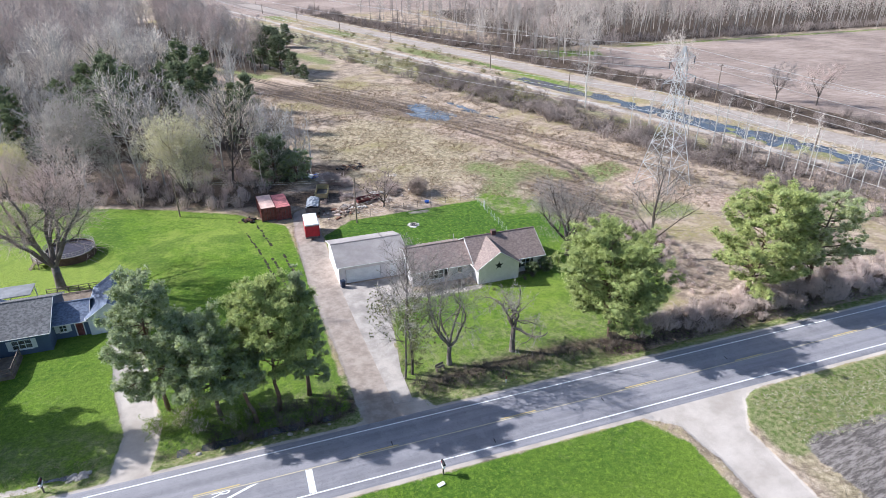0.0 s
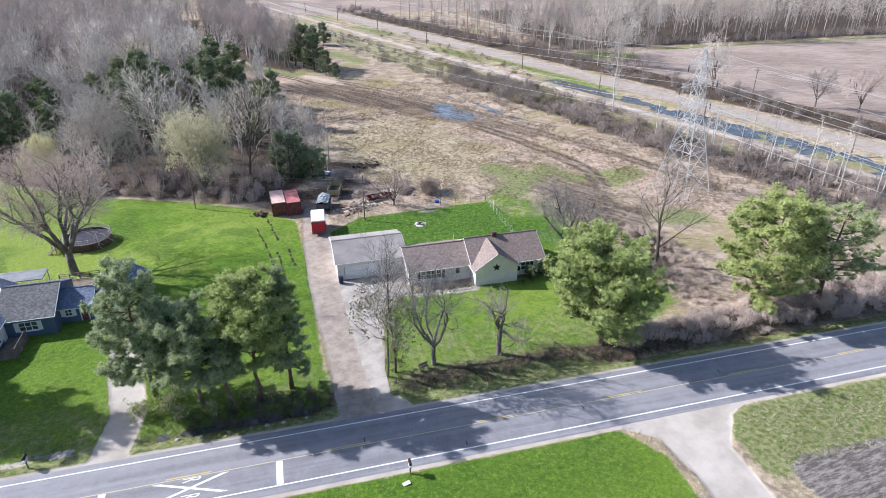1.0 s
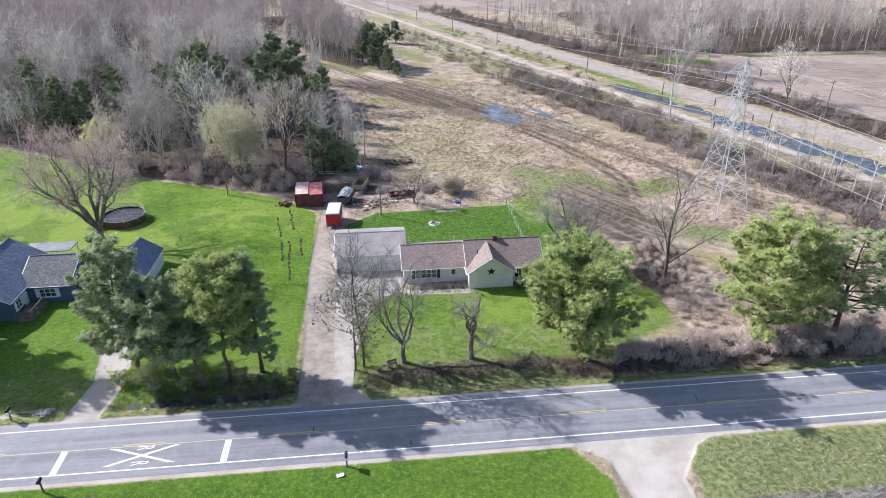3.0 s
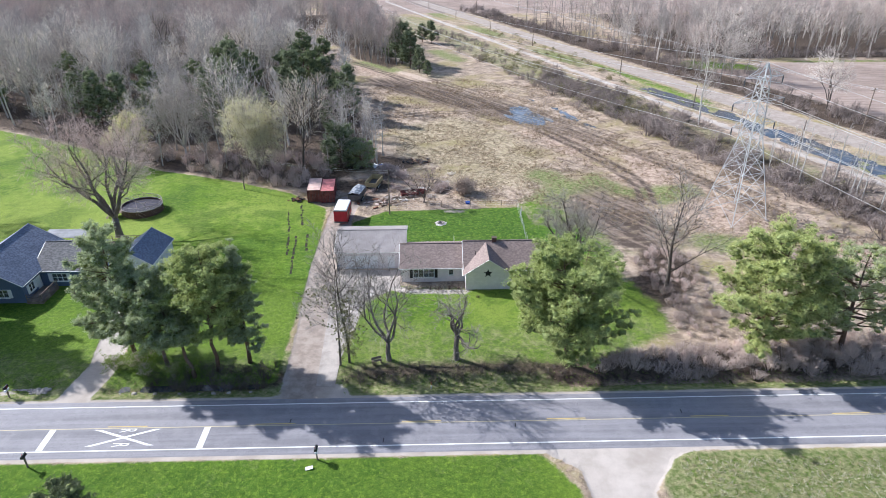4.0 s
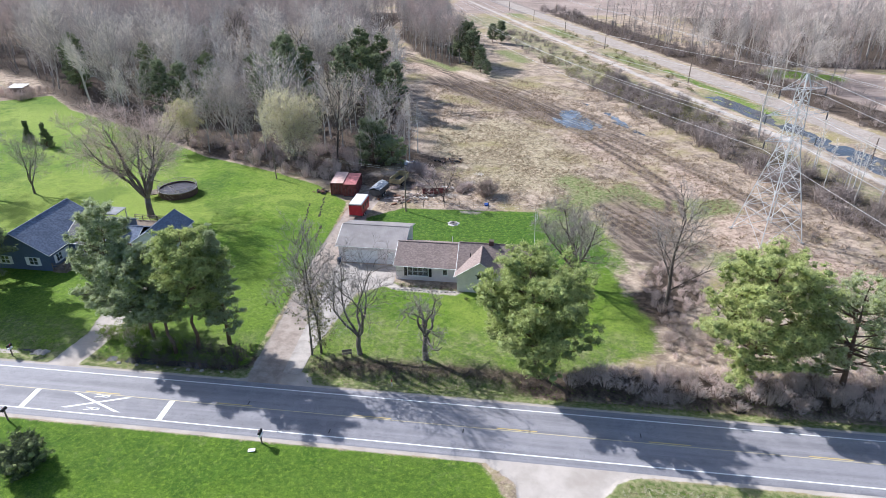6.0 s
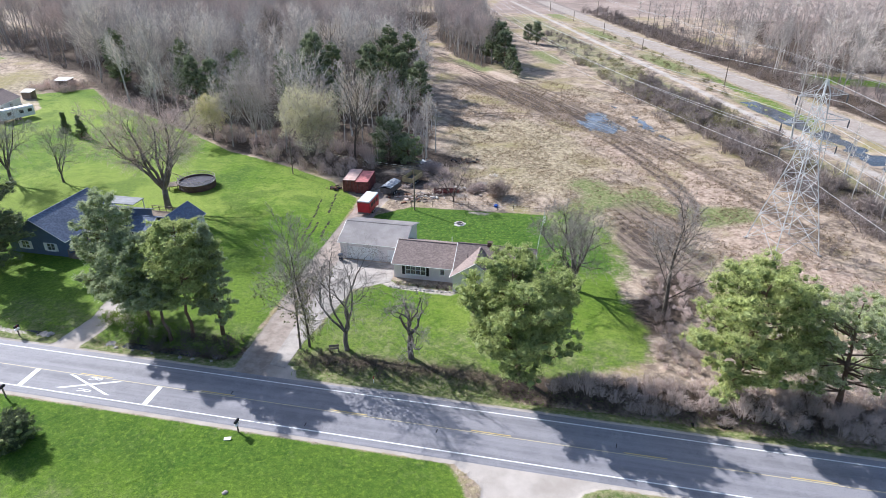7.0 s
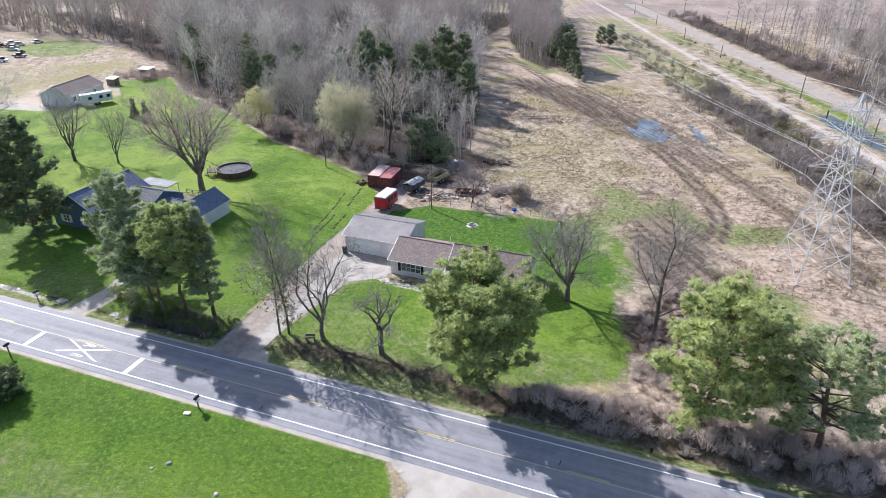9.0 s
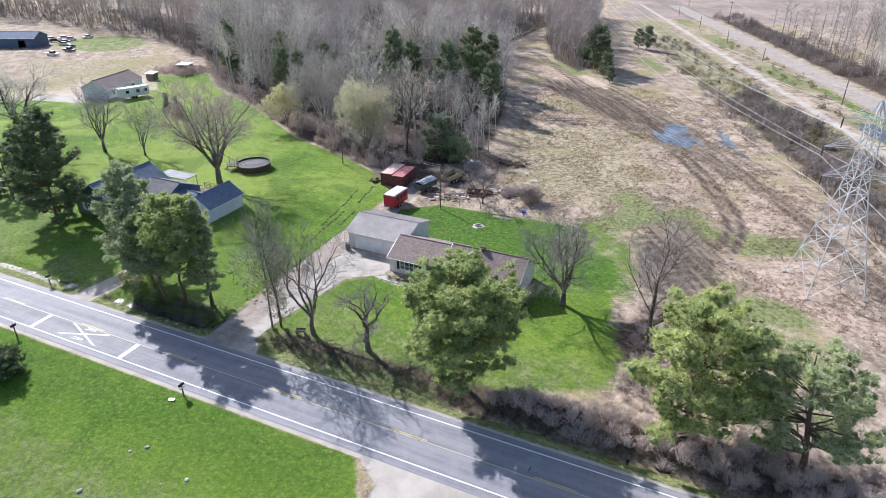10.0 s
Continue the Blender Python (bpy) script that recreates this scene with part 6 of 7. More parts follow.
frng = np.random.default_rng(5)
wood_spots = sorted(scatter(WOODS, 6.5, frng), key=lambda p: p[1] + 0.25 * abs(p[0] + 40))
WOOD_PINES = [(-41.4, 137.7, 21.5), (-41, 118.6, 20), (-37.5, 124, 18.5), (-26.3, 115, 16.2), (-29.4, 119, 13), (-55.4, 115, 23.6), (-52, 118.5, 19), (-59.5, 107, 18), (-76.7, 111.8, 18), (-81, 105, 16.5), (-74, 106.5, 15),
              (-87.5, 107, 17), (-125, 126, 19.7), (-131, 133, 17), (-45.5, 129, 17.5), (-34.5, 127, 16), (-62, 126, 19), (-98, 118, 14), (-36, 140, 19), (-30.5, 104, 9), (-68, 122, 16), (-47, 108, 11)]
for k, (x, y, h) in enumerate(WOOD_PINES):
    kind = pine_kinds[k % 2]
    plant(*kind, x, y, h / (21.5 - 2 * (k % 2)), 2.1 * k, "pine_tree", "dark green forest pine among bare trees", "pines of the wood")
near_count, far_parts, mid_parts = 0, [], []
for x, y in wood_spots:
    if math.hypot(x + 27, y - 66) < 9 or math.hypot(x + 39, y - 72) < 8 or math.hypot(x + 70, y - 84) < 6 or math.hypot(x + 59, y - 85) < 5:
        continue
    if any(abs(x - p[0] - 0.12 * (p[1] - y)) < 4.2 and -3.0 < p[1] - y < 11.0 for p in WOOD_PINES):
        continue
    size, turn = frng.uniform(0.62, 1.15), frng.uniform(0, 6.28)
    if any(abs(x - p[0] - 0.12 * (p[1] - y)) < 4.5 and 0.0 < p[1] - y < 22.0 for p in WOOD_PINES):
        size = min(size, 0.62)
    if y < 190 and frng.random() < 0.025:
        plant(*pine_kinds[int(frng.integers(0, 2))], x, y, 0.5 + 0.35 * size, turn, "pine_tree", "dark green forest pine among bare trees", "pines of the wood")
        continue
    edge = inside(WOODS, 6.0, np.array([x]), np.array([y]))[0] < 1.0
    k = int(frng.integers(0, 6))
    if edge and frng.random() < 0.4:
        size *= 0.7
    if x > -58 and y < 90 and edge:
        size = min(size, frng.uniform(0.4, 0.62))
    if near_count < 290 and y < 175:
        plant(*masters[k], x, y, size, turn, "bare_tree", "leafless grey forest tree in the wood", "bare trees of the wood")
        near_count += 1
    else:
        mid_parts.append(placed(kinds[k][6], x, y, -0.1, size, turn)), far_store[far_tint[k]].append(placed(half_crown[k], x, y, -0.1, size, turn))
for x, y in scatter(GROVE, 3.6, frng):
    k, size, turn = int(frng.choice([1, 4, 4, 3])), frng.uniform(0.6, 0.9), frng.uniform(0, 6)
    mid_parts.append(placed(kinds[k][6], x, y, -0.1, size, turn)), far_store[far_tint[k]].append(placed(half_crown[k], x, y, -0.1, size, turn))
for x, y, h in ((-14.8, 189, 15.0), (-11.5, 182, 13.0), (-8.2, 174, 8.5), (-5.4, 168, 5.5), (-17.5, 194, 13), (-3.6, 233, 9.6), (-7.4, 236, 8.0)):
    plant(*pine_kinds[2], x, y, h / 15, 3 * x, "pine_tree", "dark pine at the corner of the grove", "pines of the grove")
EAST_NEAR = [(72, 200), (88, 160), (108, 150), (112, 165), (100, 200), (60, 300), (42, 300)]
EAST_WOODS = [(92, 198), (130, 194), (300, 196), (420, 210), (420, 260), (250, 290), (120, 330), (60, 345), (78, 262)]
WEST_WOODS = [(-420, 190), (-300, 185), (-205, 172), (-165, 150), (-150, 160), (-215, 215), (-300, 235), (-420, 250)]
for spots, low, high in ((scatter(EAST_WOODS, 8.0, frng), 0.6, 1.2), (scatter(EAST_NEAR, 7.8, frng), 0.5, 1.05), (scatter(WEST_WOODS, 8.0, frng), 0.8, 1.25)):
    for x, y in spots:
        k, size, turn = int(frng.integers(0, 6)), frng.uniform(low, high), frng.uniform(0, 6.28)
        close = y < 230 and x < 200
        far_parts.append(placed(kinds[k][6] if close else kinds[k][4][:39], x, y, -0.1, size, turn)), far_store[far_tint[k]].append(placed(half_crown[k] if close else kinds[k][5], x, y, -0.1, size, turn))
merged("wood_stems", mid_parts, M_BARK_WOOD, "many leafless grey tree trunks deep in the wood", "wood")
merged("far_wood_stems", far_parts, M_STEM_FAR, "many distant leafless grey tree trunks", "wood")
for k, (mat, tint) in enumerate(((M_TWIG_FAR, "grey"), (M_TWIG_FAR_RED, "rosy brown"), (M_TWIG_FAR_PALE, "pale"))):
    merged("far_wood_twigs", far_store[k], mat, tint + " haze of distant bare twigs", "wood")

# birches standing along the canal
birch = grow_forest(71, 12.5, 0.17, 0.026, 0.40, 10, 3, 1, 0.6)
birch_meshes = (tri_mesh("trunk", shape_tris(birch.limbs), M_BARK_WHITE), tri_mesh("crown", cones(birch.twigs), M_TWIG_PALE))
for i in range(26):
    p = at_canal(90.5 + frng.uniform(-3.5, 3.5), -58 + 2.2 * i + frng.uniform(-1, 1))
    plant(*birch_meshes, p.x, p.y, frng.uniform(0.55, 1.0), frng.uniform(0, 6), "birch_tree", "slim pale birch in the canal brush", "birches along the canal")

for x, y, s in ((-17.0, 82.0, 0.8), (-19.2, 80.4, 0.65), (-15.8, 85.6, 0.9), (-26.8, 76.6, 0.7), (-18.4, 88.6, 0.95), (-16.6, 79.4, 0.55), (-21.6, 83.6, 0.85)):
    plant(*birch_meshes, x, y, s, x * 2.1, "birch_tree", "slim white birch at the corner of the wood", "birches at the wood's corner")

# brush
def bush(seed, h, w, stems=26, twigs=5, r=0.014):
    rng = np.random.default_rng(seed)
    rods = []
    for _ in range(stems):
        a, q = rng.uniform(0, 6.28), rng.uniform(0.1, 1.0)
        foot = np.array([math.cos(a), math.sin(a), 0]) * q * w * 0.22
        top = np.array([math.cos(a) * q * w * 0.5, math.sin(a) * q * w * 0.5, h * (1 - 0.45 * q * q) * rng.uniform(0.7, 1.05)])
        rods.append((*foot, *top, r * 1.5))
        for _ in range(twigs):
            f = rng.uniform(0.3, 0.9)
            s = foot + (top - foot) * f
            e = s + rng.normal(size=3) * np.array([0.28, 0.28, 0.16]) * w * 0.5 + np.array([0, 0, h * 0.16])
            rods.append((*s, *e, r))
    return blades(rods, 1.3)


bushes = [bush(i, 2.0, 2.6, 38, 8) for i in range(4)] + [bush(i + 9, 2.0, 2.8, 24, 6, 0.017) for i in range(4)]
bushes += [bush(i + 20, 2.0, 2.8, 12, 5, 0.02) for i in range(4)]
brush_a, brush_b, brush_c = [], [], []


def strew(store, spots, low, high, tall=(0.7, 1.2), light=False):
    first = 8 if light else 0 if store is brush_a else 4
    for x, y in spots:
        store.append(placed(bushes[first + int(frng.integers(0, 4))], x, y, height(x, y) - 0.05, frng.uniform(low, high), frng.uniform(0, 6.28), frng.uniform(*tall)))


strew(brush_a, scatter([(13, 7.3), (20, 7.3), (64, 7.3), (64, 14), (42, 14.5), (24, 11.5), (16, 11)], 1.4, frng), 0.7, 1.05)
strew(brush_c, scatter([(-38, 6.4), (-24.5, 6.2), (-23.6, 9.8), (-38, 9.4)], 1.15, frng), 0.5, 0.85)
strew(brush_c, scatter([(-16.2, 6.9), (-6, 7.0), (12, 7.2), (12, 9.2), (-6, 9.4), (-15.6, 10.2)], 1.2, frng), 0.3, 0.66)
strew(brush_a, scatter([(26, 14), (31, 13), (34, 24), (35, 36), (29, 39), (25, 33), (26.5, 22)], 1.6, frng), 0.4, 0.75)
strew(brush_a, scatter([(-152, 119), (-138, 117), (-136, 127), (-150, 129)], 2.4, frng), 1.0, 1.8)
strew(brush_a, scatter([(-20, 66), (-12, 70), (-8, 66), (-14, 62)], 3.0, frng), 0.5, 0.9)
strew(brush_a, scatter([(-30, 64), (-50, 73), (-88, 93), (-86, 99), (-60, 84), (-26, 84), (-16, 96), (-24, 78)], 3.2, frng), 0.8, 1.6, (0.8, 1.4))
for c, s in [(frng.uniform(79, 97) - 4 * frng.random() ** 3, frng.uniform(-260, 30)) for _ in range(470)]:
    p = at_canal(c + max(0, (s + 40)) * 0.06, s)
    if s > -150:
        strew(brush_b, [(p.x, p.y)], 1.1, 2.5, (0.6, 1.0))
    elif frng.random() < 0.45:
        strew(brush_b, [(p.x, p.y)], 0.7, 1.7, (0.6, 1.0))
for c, s in [(frng.uniform(128.5, 145), frng.uniform(-330, 60)) for _ in range(260)]:
    p = at_canal(c, s)
    strew(brush_b, [(p.x, p.y)], 0.9, 2.0)
strew(brush_b, scatter([(52, 52), (58, 42), (84, 30), (84, 48), (66, 66), (56, 62)], 3.2, frng), 0.4, 0.8)
strew(brush_b, scatter(EAST_WOODS[:4] + [(300, 204), (130, 202)], 3.4, frng), 1.4, 2.6, light=True)
strew(brush_b, scatter(EAST_NEAR, 5.0, frng), 1.0, 2.2, light=True)
strew(brush_b, scatter(WEST_WOODS, 6.5, frng), 1.2, 2.4, light=True)
strew(brush_b, scatter(WOODS, 6.0, frng), 0.7, 1.5, (0.8, 1.5), True)
for bx, by, bs in ((-4.0, 64.5, 1.1), (-2.4, 66.0, 1.0), (-12.6, 73.0, 1.5), (-14.5, 74.6, 1.6), (-10.8, 71.4, 1.2)):
    for k in range(5):
        strew(brush_a, [(bx + frng.normal(0, 0.5), by + frng.normal(0, 0.5))], bs * 0.75, bs, (0.7, 0.95))
merged("brush", brush_a, M_BRUSH, "tangled leafless brown brush", "brush")
# this brush takes a darker tone in place of deep tree shade
merged("ditch_brush", brush_c, M_BRUSH_SHADE, "leafless brown brush filling the roadside ditch, coloured as shaded", "brush")
merged("canal_brush", brush_b, M_BRUSH_DARK, "grey-brown brush along the canal and hedge", "brush")


# shrubs in olive bud between the field, the canal and the track
bud_spots = [at_canal(c, s) for c, s in zip(frng.uniform(78, 97, 90), frng.uniform(-190, -90, 90))] + [at_canal(c, s) for c, s in zip(frng.uniform(105, 116, 26), frng.uniform(-240, -118, 26))]
olive_tris = []
for p in bud_spots:
    w = frng.uniform(0.6, 1.5)
    cs = frng.normal(size=(14, 3)) * np.array([0.7, 0.7, 0.4]) * w + np.array([p.x, p.y, height(p.x, p.y) + 0.8 * w])
    olive_tris.append(puffs(cs, [0.5 * w] * 14, 14, 0.35, 0.08, frng, 0.8, 0.3))
merged("budding_brush", olive_tris, M_OLIVE_BUD, "olive-green budding shrubs along the canal", "brush")

# dry tussocks of the field
tuft_spots = scatter([(-14, 58), (12, 58), (24, 50), (44, 40), (70, 30), (62, 70), (46, 92), (30, 150), (0, 165), (-24, 150), (-16, 100), (-10, 80)], 1.05, frng)
tuft_spots = [(x, y) for x, y in tuft_spots if frng.random() < 0.25 + 0.75 * (noise.noise((x * 0.12, y * 0.12, 3.0)) > -0.05)]
merged("dry_grass_tufts", [puffs([(x, y, height(x, y) + 0.05) for x, y in tuft_spots], [0.35] * len(tuft_spots), 9, 0.42, 0.05, frng, 0.5, 0.7)], M_STRAW, "tussocks of dry straw-coloured field grass", "grass")
weed_spots = [p for p in tuft_spots if noise.noise((p[0] * 0.2, p[1] * 0.2, 8.0)) > 0.02]
merged("dead_weed_clumps", [puffs([(x + 0.5, y + 0.3, height(x, y) + 0.05) for x, y in weed_spots], [0.3] * len(weed_spots), 8, 0.36, 0.045, frng, 0.6, 0.8)], M_BROWN_LEAF, "clumps of dark dead weeds in the field", "weeds")
verge = scatter([(-75, 4.9), (75, 4.9), (75, 8.6), (-75, 8.6)], 0.62, frng) + scatter([(19, -5.4), (60, -5.4), (60, -13), (19, -13)], 0.6, frng)
verge = [(x, y) for x, y in verge if not (-24 < x < -15.5 and y > 0) and not (-48 < x < -42.5 and y > 0)]
rough = scatter([(18, -5.4), (60, -5.4), (60, -13), (18, -13)], 0.8, frng) + scatter([(-60, 5), (10, 5), (10, 9), (-60, 9)], 1.1, frng)
rough = [(x, y) for x, y in rough if not (-24 < x < -15 and y > 0) and not (-48 < x < -42 and y > 0)]
merged("dry_verge_grass", [puffs([(x, y, height(x, y)) for x, y in rough], [0.25] * len(rough), 8, 0.26, 0.022, frng, 0.5, 0.8)], M_STRAW, "dry straw-coloured grass of the verges", "grass")
merged("verge_grass", [puffs([(x, y, height(x, y)) for x, y in verge], [0.22] * len(verge), 8, 0.2, 0.022, frng, 0.5, 0.8)], M_GRASS, "rough green grass of the road verge", "grass")

stubble = scatter([(18, -5.6), (62, -5.6), (62, -13.5), (19, -13.2)], 0.5, frng)
stubble = [(x, y) for x, y in stubble if noise.noise((x * 0.45, y * 0.9, 6.0)) > -0.1]
merged("stubble", [puffs([(x, y, height(x, y)) for x, y in stubble], [0.22] * len(stubble), 9, 0.3, 0.024, frng, 0.45, 0.6)], M_STUBBLE, "pale dead stalks at the edge of the tilled field", "stubble")

# leafing undergrowth beneath the roadside pines
for i, (x, y, r) in enumerate(((-40.2, 10.4, 1.5), (-38.6, 8.9, 1.3), (-35.4, 8.6, 1.2), (-42.6, 10.2, 1.3), (-33.6, 9.2, 1.0), (-39.4, 12.4, 1.4))):
    rng = np.random.default_rng(200 + i)
    cs = rng.normal(size=(70, 3)) * np.array([r * 0.45, r * 0.45, r * 0.3]) + np.array([0, 0, r * 0.55])
    g = thing("shrub", "yellow-green leafing shrub beneath roadside pines", "shrub", "undergrowth by the ditch", at=Matrix.Translation((x, y, height(x, y))))
    part("stem", tri_mesh("stem", placed(bushes[i % 4], 0, 0, 0, r * 0.7, i), M_BRUSH), None, g)
    part("foliage", tri_mesh("foliage", puffs(cs * 1.25, [0.35] * 70, 18, 0.16, 0.06, rng, 0.8, 0.3), M_LEAF), None, g)

# short turf that stands up from the near lawns
turf = scatter([(-16, 10), (-14.8, 24), (-10, 27), (10, 27.4), (25, 22), (25, 16), (17, 12)], 0.6, frng)
merged("turf", [puffs([(x, y, height(x, y) - 0.02) for x, y in turf], [0.25] * len(turf), 4, 0.085, 0.028, frng, 0.4, 0.8)], M_GRASS, "short uneven lawn grass", "grass")
mown = scatter([(-60, -5.2), (4.0, -5.2), (7.2, -9.5), (7.0, -24), (-20, -24), (-46, -14), (-60, -9)], 0.42, frng)
mown = [(x, y) for x, y in mown if noise.noise((x * 0.5, y * 0.5, 2.0)) > -0.25]
merged("roadside_turf", [puffs([(x, y, height(x, y) - 0.02) for x, y in mown], [0.2] * len(mown), 5, 0.13, 0.02, frng, 0.5, 0.8)], M_GRASS, "short uneven grass of the broad roadside lawn", "grass")

# ---- yard things ----
def container(x, y, roof_mat, wall_mat, label):
    g = thing("shipping_container", label, "container", "containers side by side")
    L, W, H = 6.06, 2.4, 2.55
    part("floor", Shape().box(-W / 2, 0, 0.02, W / 2, L, 0.16), M_GREY_METAL, g)
    for sx in (-1, 1):
        s = Shape()
        n = 30
        for i in range(n):
            a, b = L * i / n, L * (i + 1) / n
            o = 0.0 if i % 2 else 0.035
            x0 = sx * (W / 2 - 0.03 - o)
            s.box(min(x0, x0 + sx * 0.025), a, 0.16, max(x0, x0 + sx * 0.025), b + 0.02, H - 0.06)
        part("side_panel", s, wall_mat, g)
    part("back_panel", Shape().box(-W / 2 + 0.02, L - 0.05, 0.16, W / 2 - 0.02, L, H - 0.06), wall_mat, g)
    part("roof", Shape().box(-W / 2, 0.0, H - 0.06, W / 2, L, H).box(-W / 2, 0, H, -W / 2 + 0.08, L, H + 0.03).box(W / 2 - 0.08, 0, H, W / 2, L, H + 0.03), roof_mat, g, "sun-faded roof")
    for sx in (-1, 1):
        d = part("door", Shape().box(min(0.01 * sx, sx * (W / 2 - 0.03)), 0.03, 0.18, max(0.01 * sx, sx * (W / 2 - 0.03)), 0.08, H - 0.08), wall_mat, g)
        for q in (0.3, 0.85):
            part("lock_bar", Shape().bar((sx * q, 0.0, 0.2), (sx * q, 0.0, H - 0.1), 0.022, 6), M_GREY_METAL, d)
        for z in (0.7, 1.3, 1.9):
            part("door_rib", Shape().box(min(sx * 0.08, sx * 1.1), 0.012, z, max(sx * 0.08, sx * 1.1), 0.03, z + 0.08), wall_mat, d)
    for sx in (-1, 1):
        for yy in (0.0, L - 0.12):
            part("corner_post", Shape().box(sx * W / 2 - 0.06, yy, 0.0, sx * W / 2 + 0.06, yy + 0.12, H), wall_mat, g)
    g.matrix_world = pose(x, y, height(x, y), 0, 0, 4)


def wheel(parent, x, y, r=0.36, w=0.24, along="x", rim=M_STEEL):
    d = Vector((w / 2, 0, 0)) if along == "x" else Vector((0, w / 2, 0))
    c = Vector((x, y, r))
    p = part("wheel", Shape().tube([c - d, c - d * 0.7, c + d * 0.7, c + d], [r * 0.9, r, r, r * 0.9], 16), M_RUBBER, parent)
    part("rim", Shape().tube([c - d * 1.05, c + d * 1.05], [r * 0.55, r * 0.55], 12), rim, p)


def cargo_trailer():
    g = thing("cargo_trailer", "red enclosed trailer with a white roof on the drive", "trailer")
    w, l, z0, z1 = 1.15, 4.6, 0.55, 2.75
    body = Shape().prism([(-w, 0, z0), (w, 0, z0), (w, 0, z1 - 0.12), (w - 0.14, 0, z1), (-w + 0.14, 0, z1), (-w, 0, z1 - 0.12)], (0, l, 0))
    part("body", body, M_RED, g)
    part("roof", Shape().prism([(-w - 0.01, -0.02, z1 - 0.14), (w + 0.01, -0.02, z1 - 0.14), (w - 0.1, -0.02, z1 + 0.05), (-w + 0.1, -0.02, z1 + 0.05)], (0, l + 0.04, 0)), M_WHITE, g, "white roof")
    for z in (z0 - 0.02, z1 - 0.3):
        part("trim_rail", Shape().box(-w - 0.02, -0.03, z, w + 0.02, 0.0, z + 0.08), M_GREY_METAL, g)
    d = part("rear_door", Shape().box(-w + 0.1, -0.025, z0 + 0.1, w - 0.1, 0.0, z1 - 0.35), M_RED, g)
    part("door_hinge", Shape().bar((-w + 0.12, -0.04, z0 + 0.15), (w - 0.12, -0.04, z0 + 0.15), 0.02, 6), M_GREY_METAL, d)
    for y in (0.8, 2.0, 3.2):
        part("window", Shape().box(w - 0.01, y, 1.5, w + 0.015, y + 0.75, 2.2), M_BLACK, g)
    for y in (1.5, 2.35):
        for x in (-w + 0.1, w - 0.1):
            wheel(g, x, y)
    part("bumper", Shape().box(-w, -0.12, 0.38, w, 0.0, 0.5), M_GREY_METAL, g)
    part("drawbar", Shape().bar((-0.6, l, 0.5), (0, l + 1.3, 0.5), 0.05).bar((0.6, l, 0.5), (0, l + 1.3, 0.5), 0.05), M_GREY_METAL, g)
    part("jack", Shape().bar((0, l + 1.1, 0.0), (0, l + 1.1, 0.9), 0.04, 6), M_GREY_METAL, g)
    g.matrix_world = pose(-20.9, 49.0, 0.02, 0, 0, -3)


def dump_trailer(x, y, turn, body_mat, label, tarp):
    g = thing("dump_trailer", label, "trailer")
    w, l = 1.1, 4.4
    part("bed_floor", Shape().box(-w, 0, 0.75, w, l, 0.85), M_GREY_METAL, g)
    for sx in (-1, 1):
        s = Shape().box(sx * w - 0.04, 0, 0.8, sx * w + 0.04, l, 1.75)
        part("side_wall", s, body_mat, g)
        for i in range(6):
            part("side_rib", Shape().box(sx * w - 0.07, 0.1 + i * 0.83, 0.8, sx * w + 0.07, 0.2 + i * 0.83, 1.72), body_mat, g)
    part("tailgate", Shape().box(-w, -0.05, 0.8, w, 0.03, 1.7), body_mat, g)
    part("front_wall", Shape().box(-w, l - 0.03, 0.8, w, l + 0.05, 1.9), body_mat, g)
    if tarp:
        s = Shape()
        n, k = 14, 8
        rng = random.Random(3)
        zz = [[1.78 + 0.32 * math.sin(math.pi * j / k) + rng.uniform(-0.1, 0.16) for j in range(k + 1)] for i in range(n + 1)]
        s.add([(-w + 2 * w * j / k, l * i / n, zz[i][j]) for i in range(n + 1) for j in range(k + 1)], [(i * (k + 1) + j, i * (k + 1) + j + 1, (i + 1) * (k + 1) + j + 1, (i + 1) * (k + 1) + j) for i in range(n) for j in range(k)])
        t = part("tarpaulin", s, M_TARP, g, "crumpled grey tarpaulin")
        md = t.modifiers.new("thick", "SOLIDIFY")
        md.thickness = 0.03
    for yy in (1.4, 2.3):
        for xx in (-w + 0.05, w - 0.05):
            wheel(g, xx, yy, 0.38)
    part("chassis", Shape().box(-0.5, 0, 0.5, 0.5, l + 0.2, 0.74), M_GREY_METAL, g)
    part("drawbar", Shape().bar((0, l, 0.55), (0, l + 1.4, 0.55), 0.07), M_GREY_METAL, g)
    part("jack", Shape().bar((0, l + 1.2, 0.0), (0, l + 1.2, 0.8), 0.05, 6), M_GREY_METAL, g)
    g.matrix_world = pose(x, y, height(x, y), 0, 0, turn)


